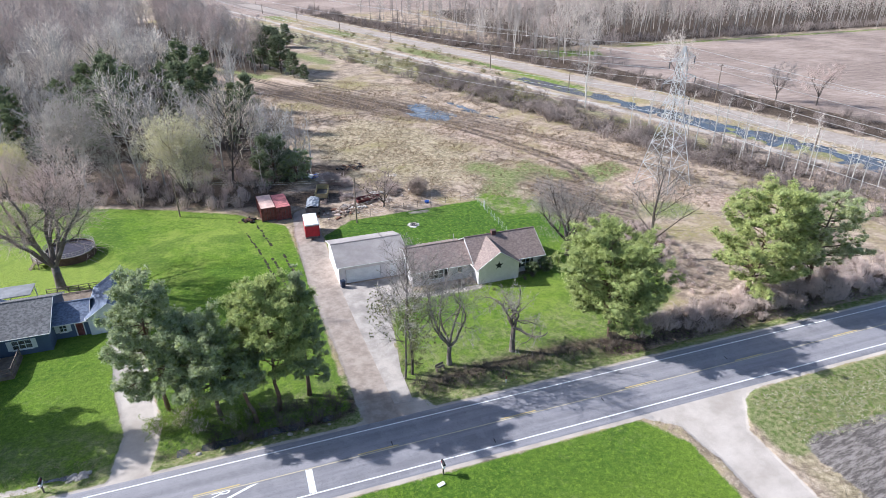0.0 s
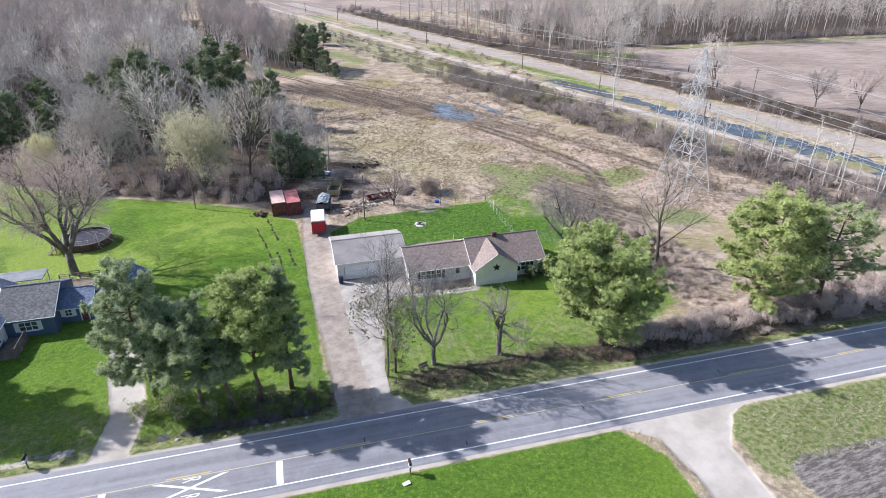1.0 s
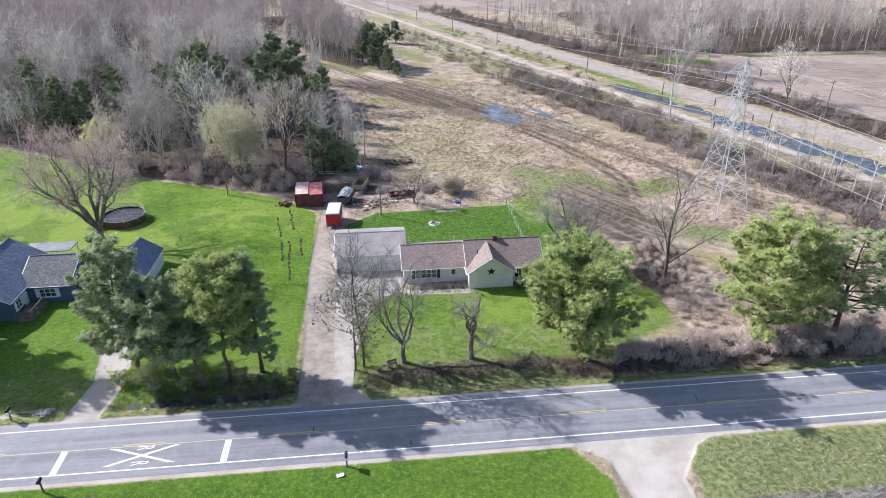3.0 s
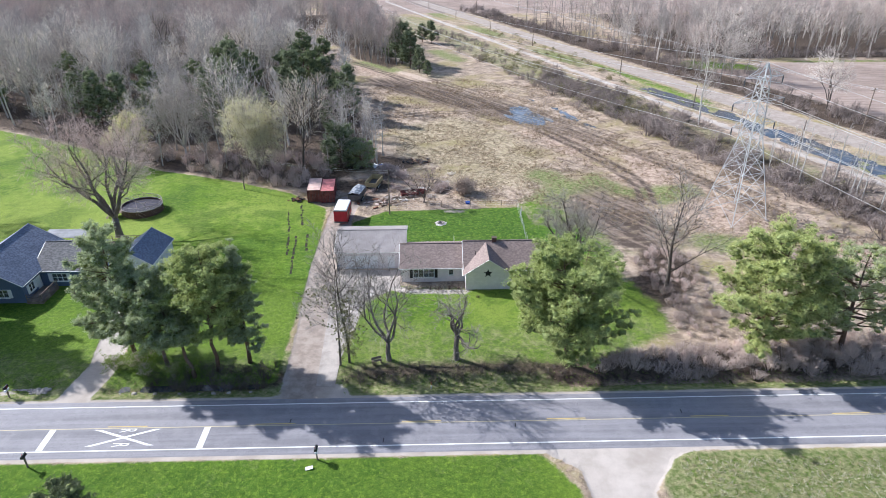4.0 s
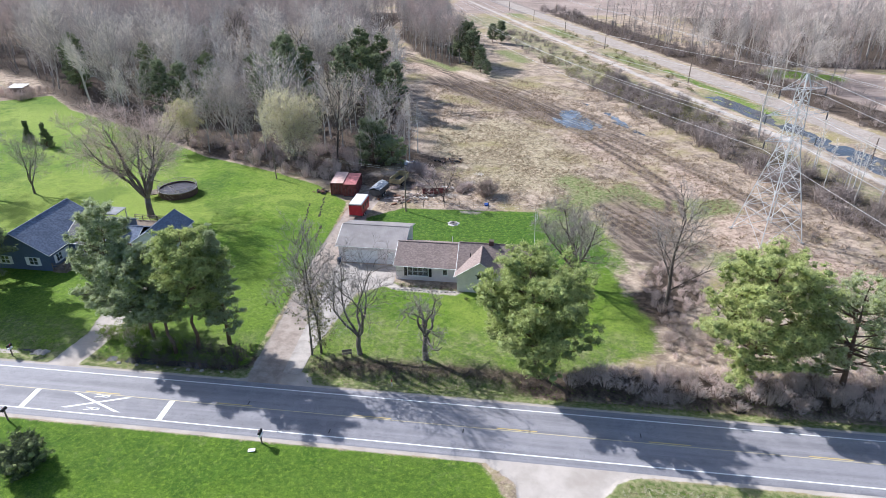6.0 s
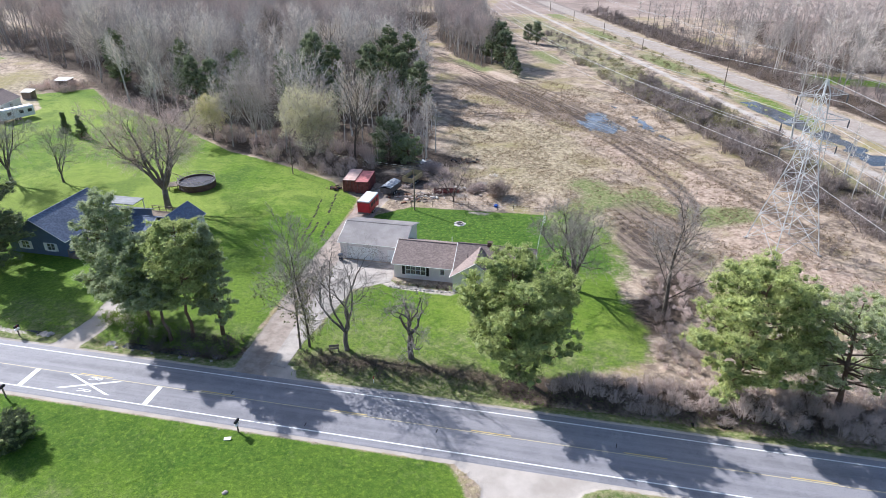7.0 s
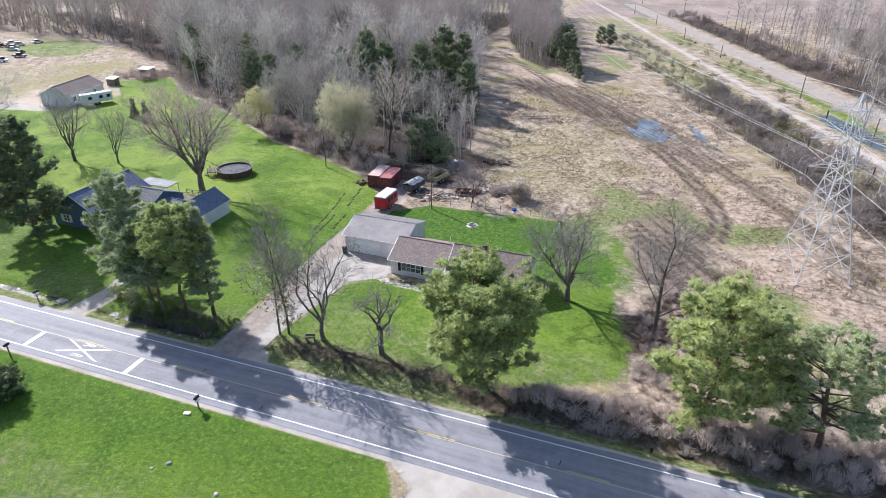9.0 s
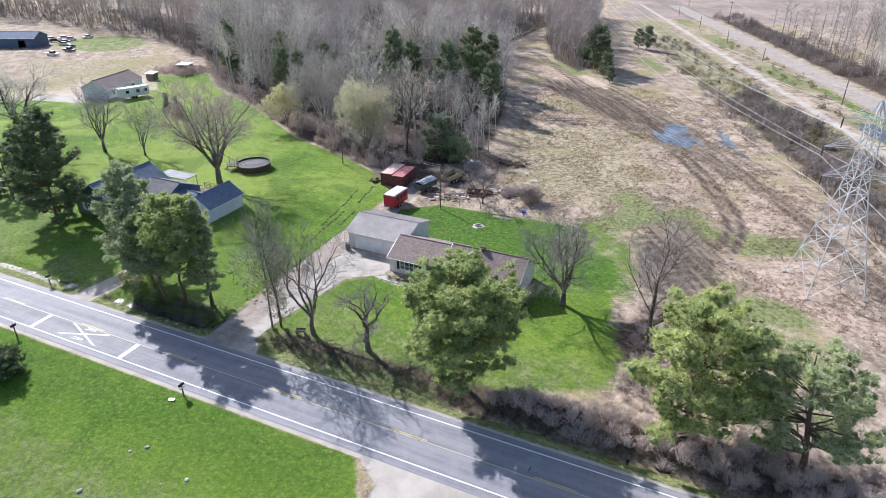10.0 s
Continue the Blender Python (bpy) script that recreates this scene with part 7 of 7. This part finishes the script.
def skiff(x, y, turn):
    g = thing("boat", "derelict low boat with a rusty red hull", "boat")
    prof_b = [(-2.4, 0.75), (-1.2, 0.85), (0.4, 0.85), (1.6, 0.6), (2.5, 0.05)]
    hull = Shape()
    ring = []
    for px_, w in prof_b:
        ring += [(px_, -w, 0.75), (px_, -w * 0.75, 0.15), (px_, w * 0.75, 0.15), (px_, w, 0.75)]
    n = len(prof_b)
    hull.add(ring, [(i * 4 + j, (i + 1) * 4 + j, (i + 1) * 4 + j + 1, i * 4 + j + 1) for i in range(n - 1) for j in range(3)] + [(0, 1, 2, 3)])
    h = part("hull", hull, M_MAROON, g)
    md = h.modifiers.new("thick", "SOLIDIFY")
    md.thickness = 0.06
    for xx in (-1.4, 0.2):
        part("bench", Shape().box(xx, -0.7, 0.48, xx + 0.35, 0.7, 0.54), M_WOOD, g)
    for xx in (-1.5, 1.2):
        part("bunk", Shape().box(xx - 0.1, -0.6, -0.05, xx + 0.1, 0.6, 0.15), M_WOOD, g)
    g.matrix_world = pose(x, y, height(x, y) + 0.05, 0, 0, turn)


M_TARP = plain("grey_tarpaulin", (0.42, 0.44, 0.47), 0.45, vary=0.5, scale=5.0)
container(-27.0, 58.9, M_TAN_ROOF, M_MAROON, "maroon shipping container with a bleached pink roof")
container(-24.45, 58.7, M_RED_FADED, M_MAROON, "dark shipping container with a red roof")
cargo_trailer()
dump_trailer(-19.6, 58.3, -12, M_GREY_METAL, "dark dump trailer under a crumpled grey tarp", True)
dump_trailer(-17.0, 64.6, -14, M_OLIVE, "faded yellow dump trailer with an empty bed", False)
skiff(-8.6, 62.3, 14)


def swimming_pool():
    g = thing("swimming_pool", "round above-ground pool with a weathered grey railing", "pool")
    r, h, n = 3.5, 1.25, 24
    pts = [(r * math.cos(2 * math.pi * i / n), r * math.sin(2 * math.pi * i / n)) for i in range(n)]
    ring = [(x * k, y * k, z) for k, z in ((1, 0), (1, h), (0.975, h), (0.975, 0)) for x, y in pts]
    outer = Shape().add(ring, [(q * n + i, q * n + (i + 1) % n, (q + 1) * n + (i + 1) % n, (q + 1) * n + i) for q in range(3) for i in range(n)])
    part("pool_wall", outer, M_POOL_WALL, g, "brown pool wall")
    part("cover", Shape().add([(x * 0.975, y * 0.975, h - 0.25) for x, y in pts], [tuple(range(n))]), M_POOL_COVER, g, "dark sagging pool cover")
    for i in range(n):
        a, b = Vector((*pts[i], h)), Vector((*pts[(i + 1) % n], h))
        part("top_rail", Shape().bar(a, b, 0.09, 5), M_POOL_RAIL, g)
        part("post", Shape().bar(a, a + Vector((0, 0, 0.75)), 0.035, 5), M_POOL_RAIL, g)
        part("baluster", Shape().bar((a + b) / 2, (a + b) / 2 + Vector((0, 0, 0.72)), 0.025, 4), M_POOL_RAIL, g)
        part("rail", Shape().bar(a + Vector((0, 0, 0.72)), b + Vector((0, 0, 0.72)), 0.035, 5), M_POOL_RAIL, g)
        part("rail", Shape().bar(a + Vector((0, 0, 0.38)), b + Vector((0, 0, 0.38)), 0.025, 5), M_POOL_RAIL, g)
    deck = part("deck", Shape().box(-5.2, -1.3, 0.9, -3.45, 1.3, 1.02), M_WOOD, g)
    for x, y in ((-5.1, -1.2), (-5.1, 1.2), (-3.6, -1.2), (-3.6, 1.2)):
        part("post", Shape().box(x - 0.05, y - 0.05, 0, x + 0.05, y + 0.05, 1.9), M_WOOD, deck)
    for z in (1.4, 1.85):
        part("rail", Shape().box(-5.15, -1.25, z, -5.08, 1.25, z + 0.06), M_POOL_RAIL, deck)
        part("rail", Shape().box(-5.15, -1.28, z, -3.5, -1.21, z + 0.06), M_POOL_RAIL, deck)
    for i in range(4):
        part("step", Shape().box(-5.4 - 0.25 * i, -0.4, 0.68 - 0.22 * i, -5.15 - 0.25 * i, 0.4, 0.73 - 0.22 * i).box(-5.4 - 0.25 * i, -0.4, 0.0, -5.36 - 0.25 * i, -0.35, 0.7 - 0.22 * i), M_WOOD, deck)
    g.matrix_world = pose(-57.6, 56.0, height(-57.6, 56.0), 0, 0, 30)


M_POOL_RAIL = plain("weathered_grey_rail", (0.40, 0.36, 0.36), 0.8, vary=0.4, scale=4.0)
M_POOL_COVER = plain("dark_pool_cover", (0.06, 0.055, 0.075), 0.5, vary=0.4, scale=3.0)
swimming_pool()


def mailbox(x, y, label, turn=0.0, extra=False):
    g = thing("mailbox", label, "mailbox")
    part("post", Shape().box(-0.05, -0.05, -0.3, 0.05, 0.05, 1.05), M_WOOD, g)
    arch = [(-0.11 * math.cos(a), 0.0, 1.17 + 0.11 * math.sin(a)) for a in [math.pi * i / 6 for i in range(7)]]
    part("box", Shape().prism([(0.11, -0.28, 1.05), *[(q[0] * -1 * -1, -0.28, q[2]) for q in arch[::-1]], (-0.11, -0.28, 1.05)], (0, 0.56, 0)), M_BLACK, g, "black arched letter box")
    part("flag", Shape().box(0.112, -0.05, 1.12, 0.13, 0.0, 1.35), M_RED, g)
    if extra:
        part("paper_tube", Shape().box(-0.1, -0.25, 0.78, 0.1, 0.25, 0.95), M_WHITE, g, "white paper box")
        part("brace", Shape().bar((0, 0.04, 0.7), (0, 0.25, 1.05), 0.03), M_WOOD, g)
    g.matrix_world = pose(x, y, height(x, y), 0, 0, turn) @ Matrix.Diagonal((1.2, 1.2, 1.28, 1))


mailbox(-16.9, -4.75, "black mailbox on a wooden post by the road", 180, True)
mailbox(-44.6, -5.0, "black mailbox on a wooden post by the road", 180)
mailbox(-52.3, 5.3, "dark mailbox beside a stone pile", 0, True)
board = thing("fallen_sign", "small white board lying on the grass", "sign")
part("board", Shape().box(-0.36, -0.2, 0.0, 0.36, 0.2, 0.035), M_WHITE, board)
board.matrix_world = pose(-17.5, -5.9, height(-17.5, -5.9) + 0.09, 4, -5, 12)


def stone(x, y, size, seed, label="rough pale field stone on the grass", material=None, sink=0.25):
    rng = random.Random(seed)
    bm = bmesh.new()
    bmesh.ops.create_icosphere(bm, subdivisions=2, radius=size)
    for v in bm.verts:
        k = 1 + 0.22 * noise.noise(v.co * 2.2 / size + Vector((seed, 0, 0)))
        v.co = Vector((v.co.x * k * 1.2, v.co.y * k, v.co.z * k * 0.65))
    me = bpy.data.meshes.new("stone")
    bm.to_mesh(me)
    bm.free()
    ob = part("stone", me, material or M_ASH)
    ob.matrix_world = pose(x, y, height(x, y) + size * sink, 0, 0, rng.uniform(0, 360))
    tagged(ob, label, "stone", "field stones")


for i, (x, y, r) in enumerate(((-7.7, -13.6, 0.3), (-14.4, -12.1, 0.32), (-15.5, -13.2, 0.22), (-15.7, -18.7, 0.35), (-9.5, -15, 0.18))):
    stone(x, y, r * 0.75, i, sink=0.05, material=M_CONCRETE)
for i in range(14):
    stone(-50.6 + 0.28 * (i % 7) + 0.1 * (i // 7), 6.2 + 0.42 * (i // 7) + 0.15 * (i % 3), 0.2 + 0.07 * (i % 3), 20 + i, "grey stone in a pile beside the ditch", M_CONCRETE)

for i in range(8):
    f = i / 7
    stone(-40.5 + 14.8 * f + 0.5 * math.sin(5 * i), 5.75 - 0.3 * math.sin(3.1 * f) + 0.12 * math.sin(7.0 * i), 0.13 + 0.04 * ((i * 7) % 4), 60 + i, "grey stone half sunk along the ditch", M_CONCRETE, 0.15)

# fire pit
pit = thing("fire_pit", "round pale ash fire pit ringed with stones", "fire pit")
ash_shape = Shape()
n = 26
rim = []
for i in range(n):
    r = 1.25 * (0.9 + 0.08 * math.sin(i * 1.7) + 0.06 * math.sin(i * 0.73 + 1.0))
    rim.append((r * math.cos(2 * math.pi * i / n), r * math.sin(2 * math.pi * i / n), -0.05))
ash_shape.add(rim + [(p[0] * 0.8, p[1] * 0.8, 0.05) for p in rim] + [(0, 0, 0.06)], [(i, (i + 1) % n, n + (i + 1) % n, n + i) for i in range(n)] + [(n + i, n + (i + 1) % n, 2 * n) for i in range(n)])
part("ash_bed", ash_shape, M_ASH, pit)
for i in range(9):
    a = 2 * math.pi * i / 9
    part("ring_stone", Shape().box(-0.14, -0.1, 0.0, 0.14, 0.1, 0.18, Matrix.Translation((0.5 * math.cos(a), 0.5 * math.sin(a), 0.04)) @ Matrix.Rotation(a + 1.57, 4, "Z")), M_CONCRETE, pit)
part("charred_wood", Shape().bar((-0.3, -0.1, 0.12), (0.3, 0.15, 0.2), 0.06, 6).bar((0.1, -0.3, 0.12), (-0.1, 0.3, 0.22), 0.05, 6), M_BLACK, pit)
pit.matrix_world = pose(-3.6, 49.2, height(-3.6, 49.2))


def fence(points, gap, post_mat, h, label):
    g = thing("fence", label, "fence")
    for (ax, ay), (bx, by) in zip(points, points[1:]):
        a, b = Vector((ax, ay, 0)), Vector((bx, by, 0))
        n = max(1, int((b - a).length / gap))
        for i in range(n + 1):
            p = a.lerp(b, i / n)
            z = height(p.x, p.y)
            part("post", Shape().bar((p.x, p.y, z - 0.3), (p.x, p.y, z + h), 0.045 if post_mat is M_WOOD else 0.028, 6), post_mat, g)
        for z in (0.35, 0.7, h - 0.05):
            part("wire", Shape().tube([(*a.lerp(b, i / n).xy, height(*a.lerp(b, i / n).xy) + z) for i in range(n + 1)], [0.008] * (n + 1), 3), M_WIRE, g)


fence([(-13.6, 54.6), (-6, 56.2), (2, 56.8), (10.6, 56.4)], 2.6, M_WOOD, 1.2, "wire fence on weathered wooden posts")
fence([(10.6, 56.4), (10.3, 43.0), (10.2, 37.2)], 1.6, M_STEEL, 1.25, "pale metal wire fence along the back lawn")


round_shrub = thing("shrub", "large round leafless brown shrub in the dry field", "shrub", at=Matrix.Translation((1.5, 62.9, height(1.5, 62.9) - 0.1)))
part("stem", tri_mesh("stem", bush(77, 3.4, 5.6, 170, 9, 0.02), M_SHRUB_BROWN), None, round_shrub)
gate = thing("gate", "pale tubular steel gate frame in the wire fence", "gate")
for x in (0.0, 1.5):
    part("post", Shape().bar((x, 0, -0.3), (x, 0, 1.5), 0.04, 6), M_STEEL, gate)
for z in (0.2, 0.75, 1.3):
    part("rail", Shape().bar((0, 0, z), (1.5, 0, z), 0.028, 6), M_STEEL, gate)
part("brace", Shape().bar((0, 0, 0.2), (1.5, 0, 1.3), 0.022, 6), M_STEEL, gate)
gate.matrix_world = pose(10.5, 51.2, height(10.5, 51.2), 0, 0, 75)


def wheelie_bin(x, y):
    g = thing("trash_bin", "dark blue wheeled bin beside the garage door", "bin")
    part("body", Shape().add([(-0.24, -0.24, 0.06), (0.24, -0.24, 0.06), (0.24, 0.24, 0.06), (-0.24, 0.24, 0.06), (-0.3, -0.32, 1.0), (0.3, -0.32, 1.0), (0.3, 0.34, 1.0), (-0.3, 0.34, 1.0)], [(3, 2, 1, 0), (0, 1, 5, 4), (1, 2, 6, 5), (2, 3, 7, 6), (3, 0, 4, 7), (4, 5, 6, 7)]), M_BIN, g)
    part("lid", Shape().prism([(-0.33, -0.36, 1.0), (-0.33, 0.4, 1.0), (-0.33, 0.36, 1.08), (-0.33, -0.2, 1.12)], (0.66, 0, 0)), M_BIN, g)
    for x_ in (-0.26, 0.26):
        part("wheel", Shape().tube([(x_ - 0.03, 0.26, 0.12), (x_ + 0.03, 0.26, 0.12)], [0.12, 0.12], 12), M_RUBBER, g)
    part("handle", Shape().bar((-0.25, 0.4, 0.98), (0.25, 0.4, 0.98), 0.02, 6), M_BLACK, g)
    g.matrix_world = pose(x, y, 0.035, 0, 0, 10)


M_BIN = plain("dark_blue_plastic", (0.03, 0.045, 0.08), 0.55)
wheelie_bin(-19.2, 32.4)

bench = thing("garden_bench", "small weathered wooden bench beneath bare trees", "bench")
part("seat", Shape().box(-0.6, -0.18, 0.4, 0.6, 0.18, 0.45), M_WOOD, bench)
part("backrest", Shape().box(-0.6, 0.16, 0.5, 0.6, 0.2, 0.85), M_WOOD, bench)
for x in (-0.5, 0.5):
    part("leg", Shape().box(x - 0.04, -0.16, -0.05, x + 0.04, 0.2, 0.4), M_WOOD, bench)
bench.matrix_world = pose(-12.1, 10.2, height(-12.1, 10.2) + 0.05, 0, 0, 20)
marker = thing("culvert_marker", "thin red and white marker post in the ditch", "post")
part("post", Shape().bar((0, 0, -0.3), (0, 0, 0.6), 0.05, 6), M_WHITE, marker)
part("band", Shape().bar((0, 0, 0.6), (0, 0, 1.0), 0.055, 6), M_RED, marker)
marker.matrix_world = pose(-5.7, 5.7, height(-5.7, 5.7))

# low evergreen shrubs before the house
for i, (x, y, h, w) in enumerate(((8.0, 27.2, 1.5, 2.2), (10.6, 27.6, 1.7, 2.6)  )):
    pine_thing(100 + i, x, y, h, w, "dark clipped evergreen shrub before the house", M_NEEDLE_DARK, name="shrub", bare=0.0, clump=0.3, per=8, needle=0.13, r=0.04)

# junk by the wood's edge
jr = random.Random(8)


def junk(x, y, n, spread, label, mats):
    g = thing("junk_pile", label, "junk")
    for i in range(n):
        m = Matrix.Translation((jr.gauss(0, spread), jr.gauss(0, spread * 0.6), 0.12 + 0.25 * jr.random() * (i % 3 == 0))) @ Euler((jr.uniform(-0.25, 0.25), jr.uniform(-0.25, 0.25), jr.uniform(0, 3.1))).to_matrix().to_4x4()
        a, b, c = jr.uniform(0.3, 1.3), jr.uniform(0.08, 0.5), jr.uniform(0.04, 0.3)
        part("plank" if b < 0.2 else "scrap", Shape().box(-a / 2, -b / 2, -c / 2, a / 2, b / 2, c / 2, m), mats[i % len(mats)], g)
    g.matrix_world = pose(x, y, height(x, y))


junk(-14.5, 58.6, 60, 1.6, "heap of splintered boards and brush", (M_WOOD, M_BRUSH, M_RUST, M_WOOD))
junk(-11.5, 60.0, 40, 1.5, "scattered scrap wood beside the fence", (M_WOOD, M_BRUSH, M_ASH))
junk(-16.6, 78.3, 26, 1.3, "pale and blue scrap at the wood's edge", (M_WHITE, M_BLUE, M_WOOD))
junk(-8.3, 81.0, 40, 1.6, "burnt pile of black scrap and branches", (M_BLACK, M_RUST, M_WOOD))
junk(-5.4, 64.5, 30, 1.6, "low heap of bleached boards", (M_ASH, M_WOOD, M_BRUSH))
junk(-30.4, 60.0, 26, 0.9, "rusty farm scrap beside a container", (M_RUST, M_BLACK))
for i, (x, y, size, mat, lab) in enumerate(((-13.2, 60.2, 0.9, M_TWIG_PALE, "heap of pale bleached branches by the fence"), (-9.6, 61.4, 0.8, M_BRUSH, "heap of grey-brown cut branches"), (-5.4, 61.0, 0.9, M_TWIG_PALE, "heap of pale bleached branches by the fence"),
                                          (-2.6, 67.6, 1.0, M_TWIG_PALE, "sprawling pile of pale dead branches"), (-12.0, 65.6, 1.0, M_BRUSH, "heap of grey-brown cut branches"), (-1.0, 73.0, 0.8, M_TWIG_PALE, "sprawling pile of pale dead branches"), (-17.4, 63.6, 0.8, M_BRUSH, "heap of grey-brown cut branches"))):
    g = thing("branch_pile", lab, "branches", "heaps of cut branches", at=Matrix.Translation((x, y, height(x, y) - 0.05)))
    part("branches", tri_mesh("branches", np.concatenate([placed(bushes[4 + (i + k) % 4], 0.5 * k - 0.5, 0.2 * k, 0, size, i + 1.9 * k, 0.35) for k in range(3)]), mat), None, g)
tub = thing("plastic_tub", "bright blue plastic tub by the fence", "tub")
part("tub", Shape().tube([(0, 0, 0.0), (0, 0, 0.4)], [0.35, 0.45], 14), M_BLUE, tub)
tub.matrix_world = pose(1.6, 58.0, height(1.6, 58.0) - 0.02)


def parked(x, y, turn, paint, label, pickup=False):
    g = thing("pickup_truck" if pickup else "car", label, "truck" if pickup else "car", "vehicles beyond the rough grass")
    if pickup:
        low = [(-2.7, 0.5), (2.7, 0.5), (2.7, 0.95), (1.5, 1.08), (0.9, 1.1), (-2.7, 1.1)]
        cab = [(-0.8, 1.08), (1.35, 1.08), (0.75, 1.75), (-0.6, 1.78)]
    else:
        low = [(-2.2, 0.4), (2.2, 0.4), (2.2, 0.8), (1.2, 0.95), (-1.9, 1.0), (-2.2, 0.85)]
        cab = [(-1.7, 0.97), (1.2, 0.95), (0.5, 1.42), (-1.1, 1.45)]
    part("body", Shape().prism([(px_, -0.88, pz) for px_, pz in low], (0, 1.76, 0)), paint, g)
    part("cabin", Shape().prism([(px_, -0.75, pz) for px_, pz in cab], (0, 1.5, 0)), M_BLACK, g)
    part("roof", Shape().box(cab[3][0], -0.72, cab[2][1], cab[2][0], 0.72, cab[2][1] + 0.06), paint, g)
    for wx in (-1.45, 1.5):
        for wy in (-0.8, 0.8):
            wheel(g, wx, wy, 0.34, 0.2, "y")
    g.matrix_world = pose(x, y, height(x, y), 0, 0, turn)


parked(-213.5, 124.5, 15, M_WHITE, "white pickup truck parked on the grass", True)
parked(-215.5, 133.5, 10, M_GREY_METAL, "dark pickup truck parked on the grass", True)
for i, (x, y, m) in enumerate(((-231, 143, M_WHITE), (-236, 147, M_GREY_METAL), (-240, 153, M_WHITE), (-243, 147, M_RUST), (-246, 154, M_STEEL), (-238, 160, M_WHITE), (-249, 150, M_WHITE), (-222, 139, M_GREY_METAL))):
    parked(x, y, 20 + 13 * i, m, "old car parked in a row beyond the grass")

# dead planting along the front wall of the house
for i, (x, y, size) in enumerate(((-8.6, 27.0, 0.42), (-7.2, 27.1, 0.5), (-5.7, 27.0, 0.4), (-4.3, 26.9, 0.52), (-2.8, 27.0, 0.45), (-1.5, 26.9, 0.38), (1.0, 24.6, 0.3), (6.4, 25.9, 0.4), (7.8, 26.4, 0.45))):
    g = thing("shrub", "low leafless dark shrub along the house wall", "shrub", "foundation planting", at=Matrix.Translation((x, y, height(x, y))))
    part("stem", tri_mesh("stem", placed(bushes[i % 4], 0, 0, 0, size, i, 0.8), M_SHRUB_DARK), None, g)
edge_rng = random.Random(19)
for i in range(16):
    x = -9.6 + 0.62 * i
    w = edge_rng.uniform(0.12, 0.22)
    g = Shape().add([(w * math.cos(a) * edge_rng.uniform(0.8, 1.2), w * 0.8 * math.sin(a), z) for z in (0.0, 0.16) for a in (0, 1.05, 2.1, 3.14, 4.2, 5.24)], [(0, 1, 7, 6), (1, 2, 8, 7), (2, 3, 9, 8), (3, 4, 10, 9), (4, 5, 11, 10), (5, 0, 6, 11), (6, 7, 8, 9, 10, 11)])
    st = part("edging_stone", g, M_ASH if i % 3 else M_CONCRETE)
    tagged(st, "rough pale stone edging a planting bed", "stone", "stones edging the bed")
    y = 26.35 + edge_rng.uniform(-0.08, 0.08)
    st.matrix_world = pose(x, y, height(x, y) - 0.02, 0, 0, edge_rng.uniform(0, 90))
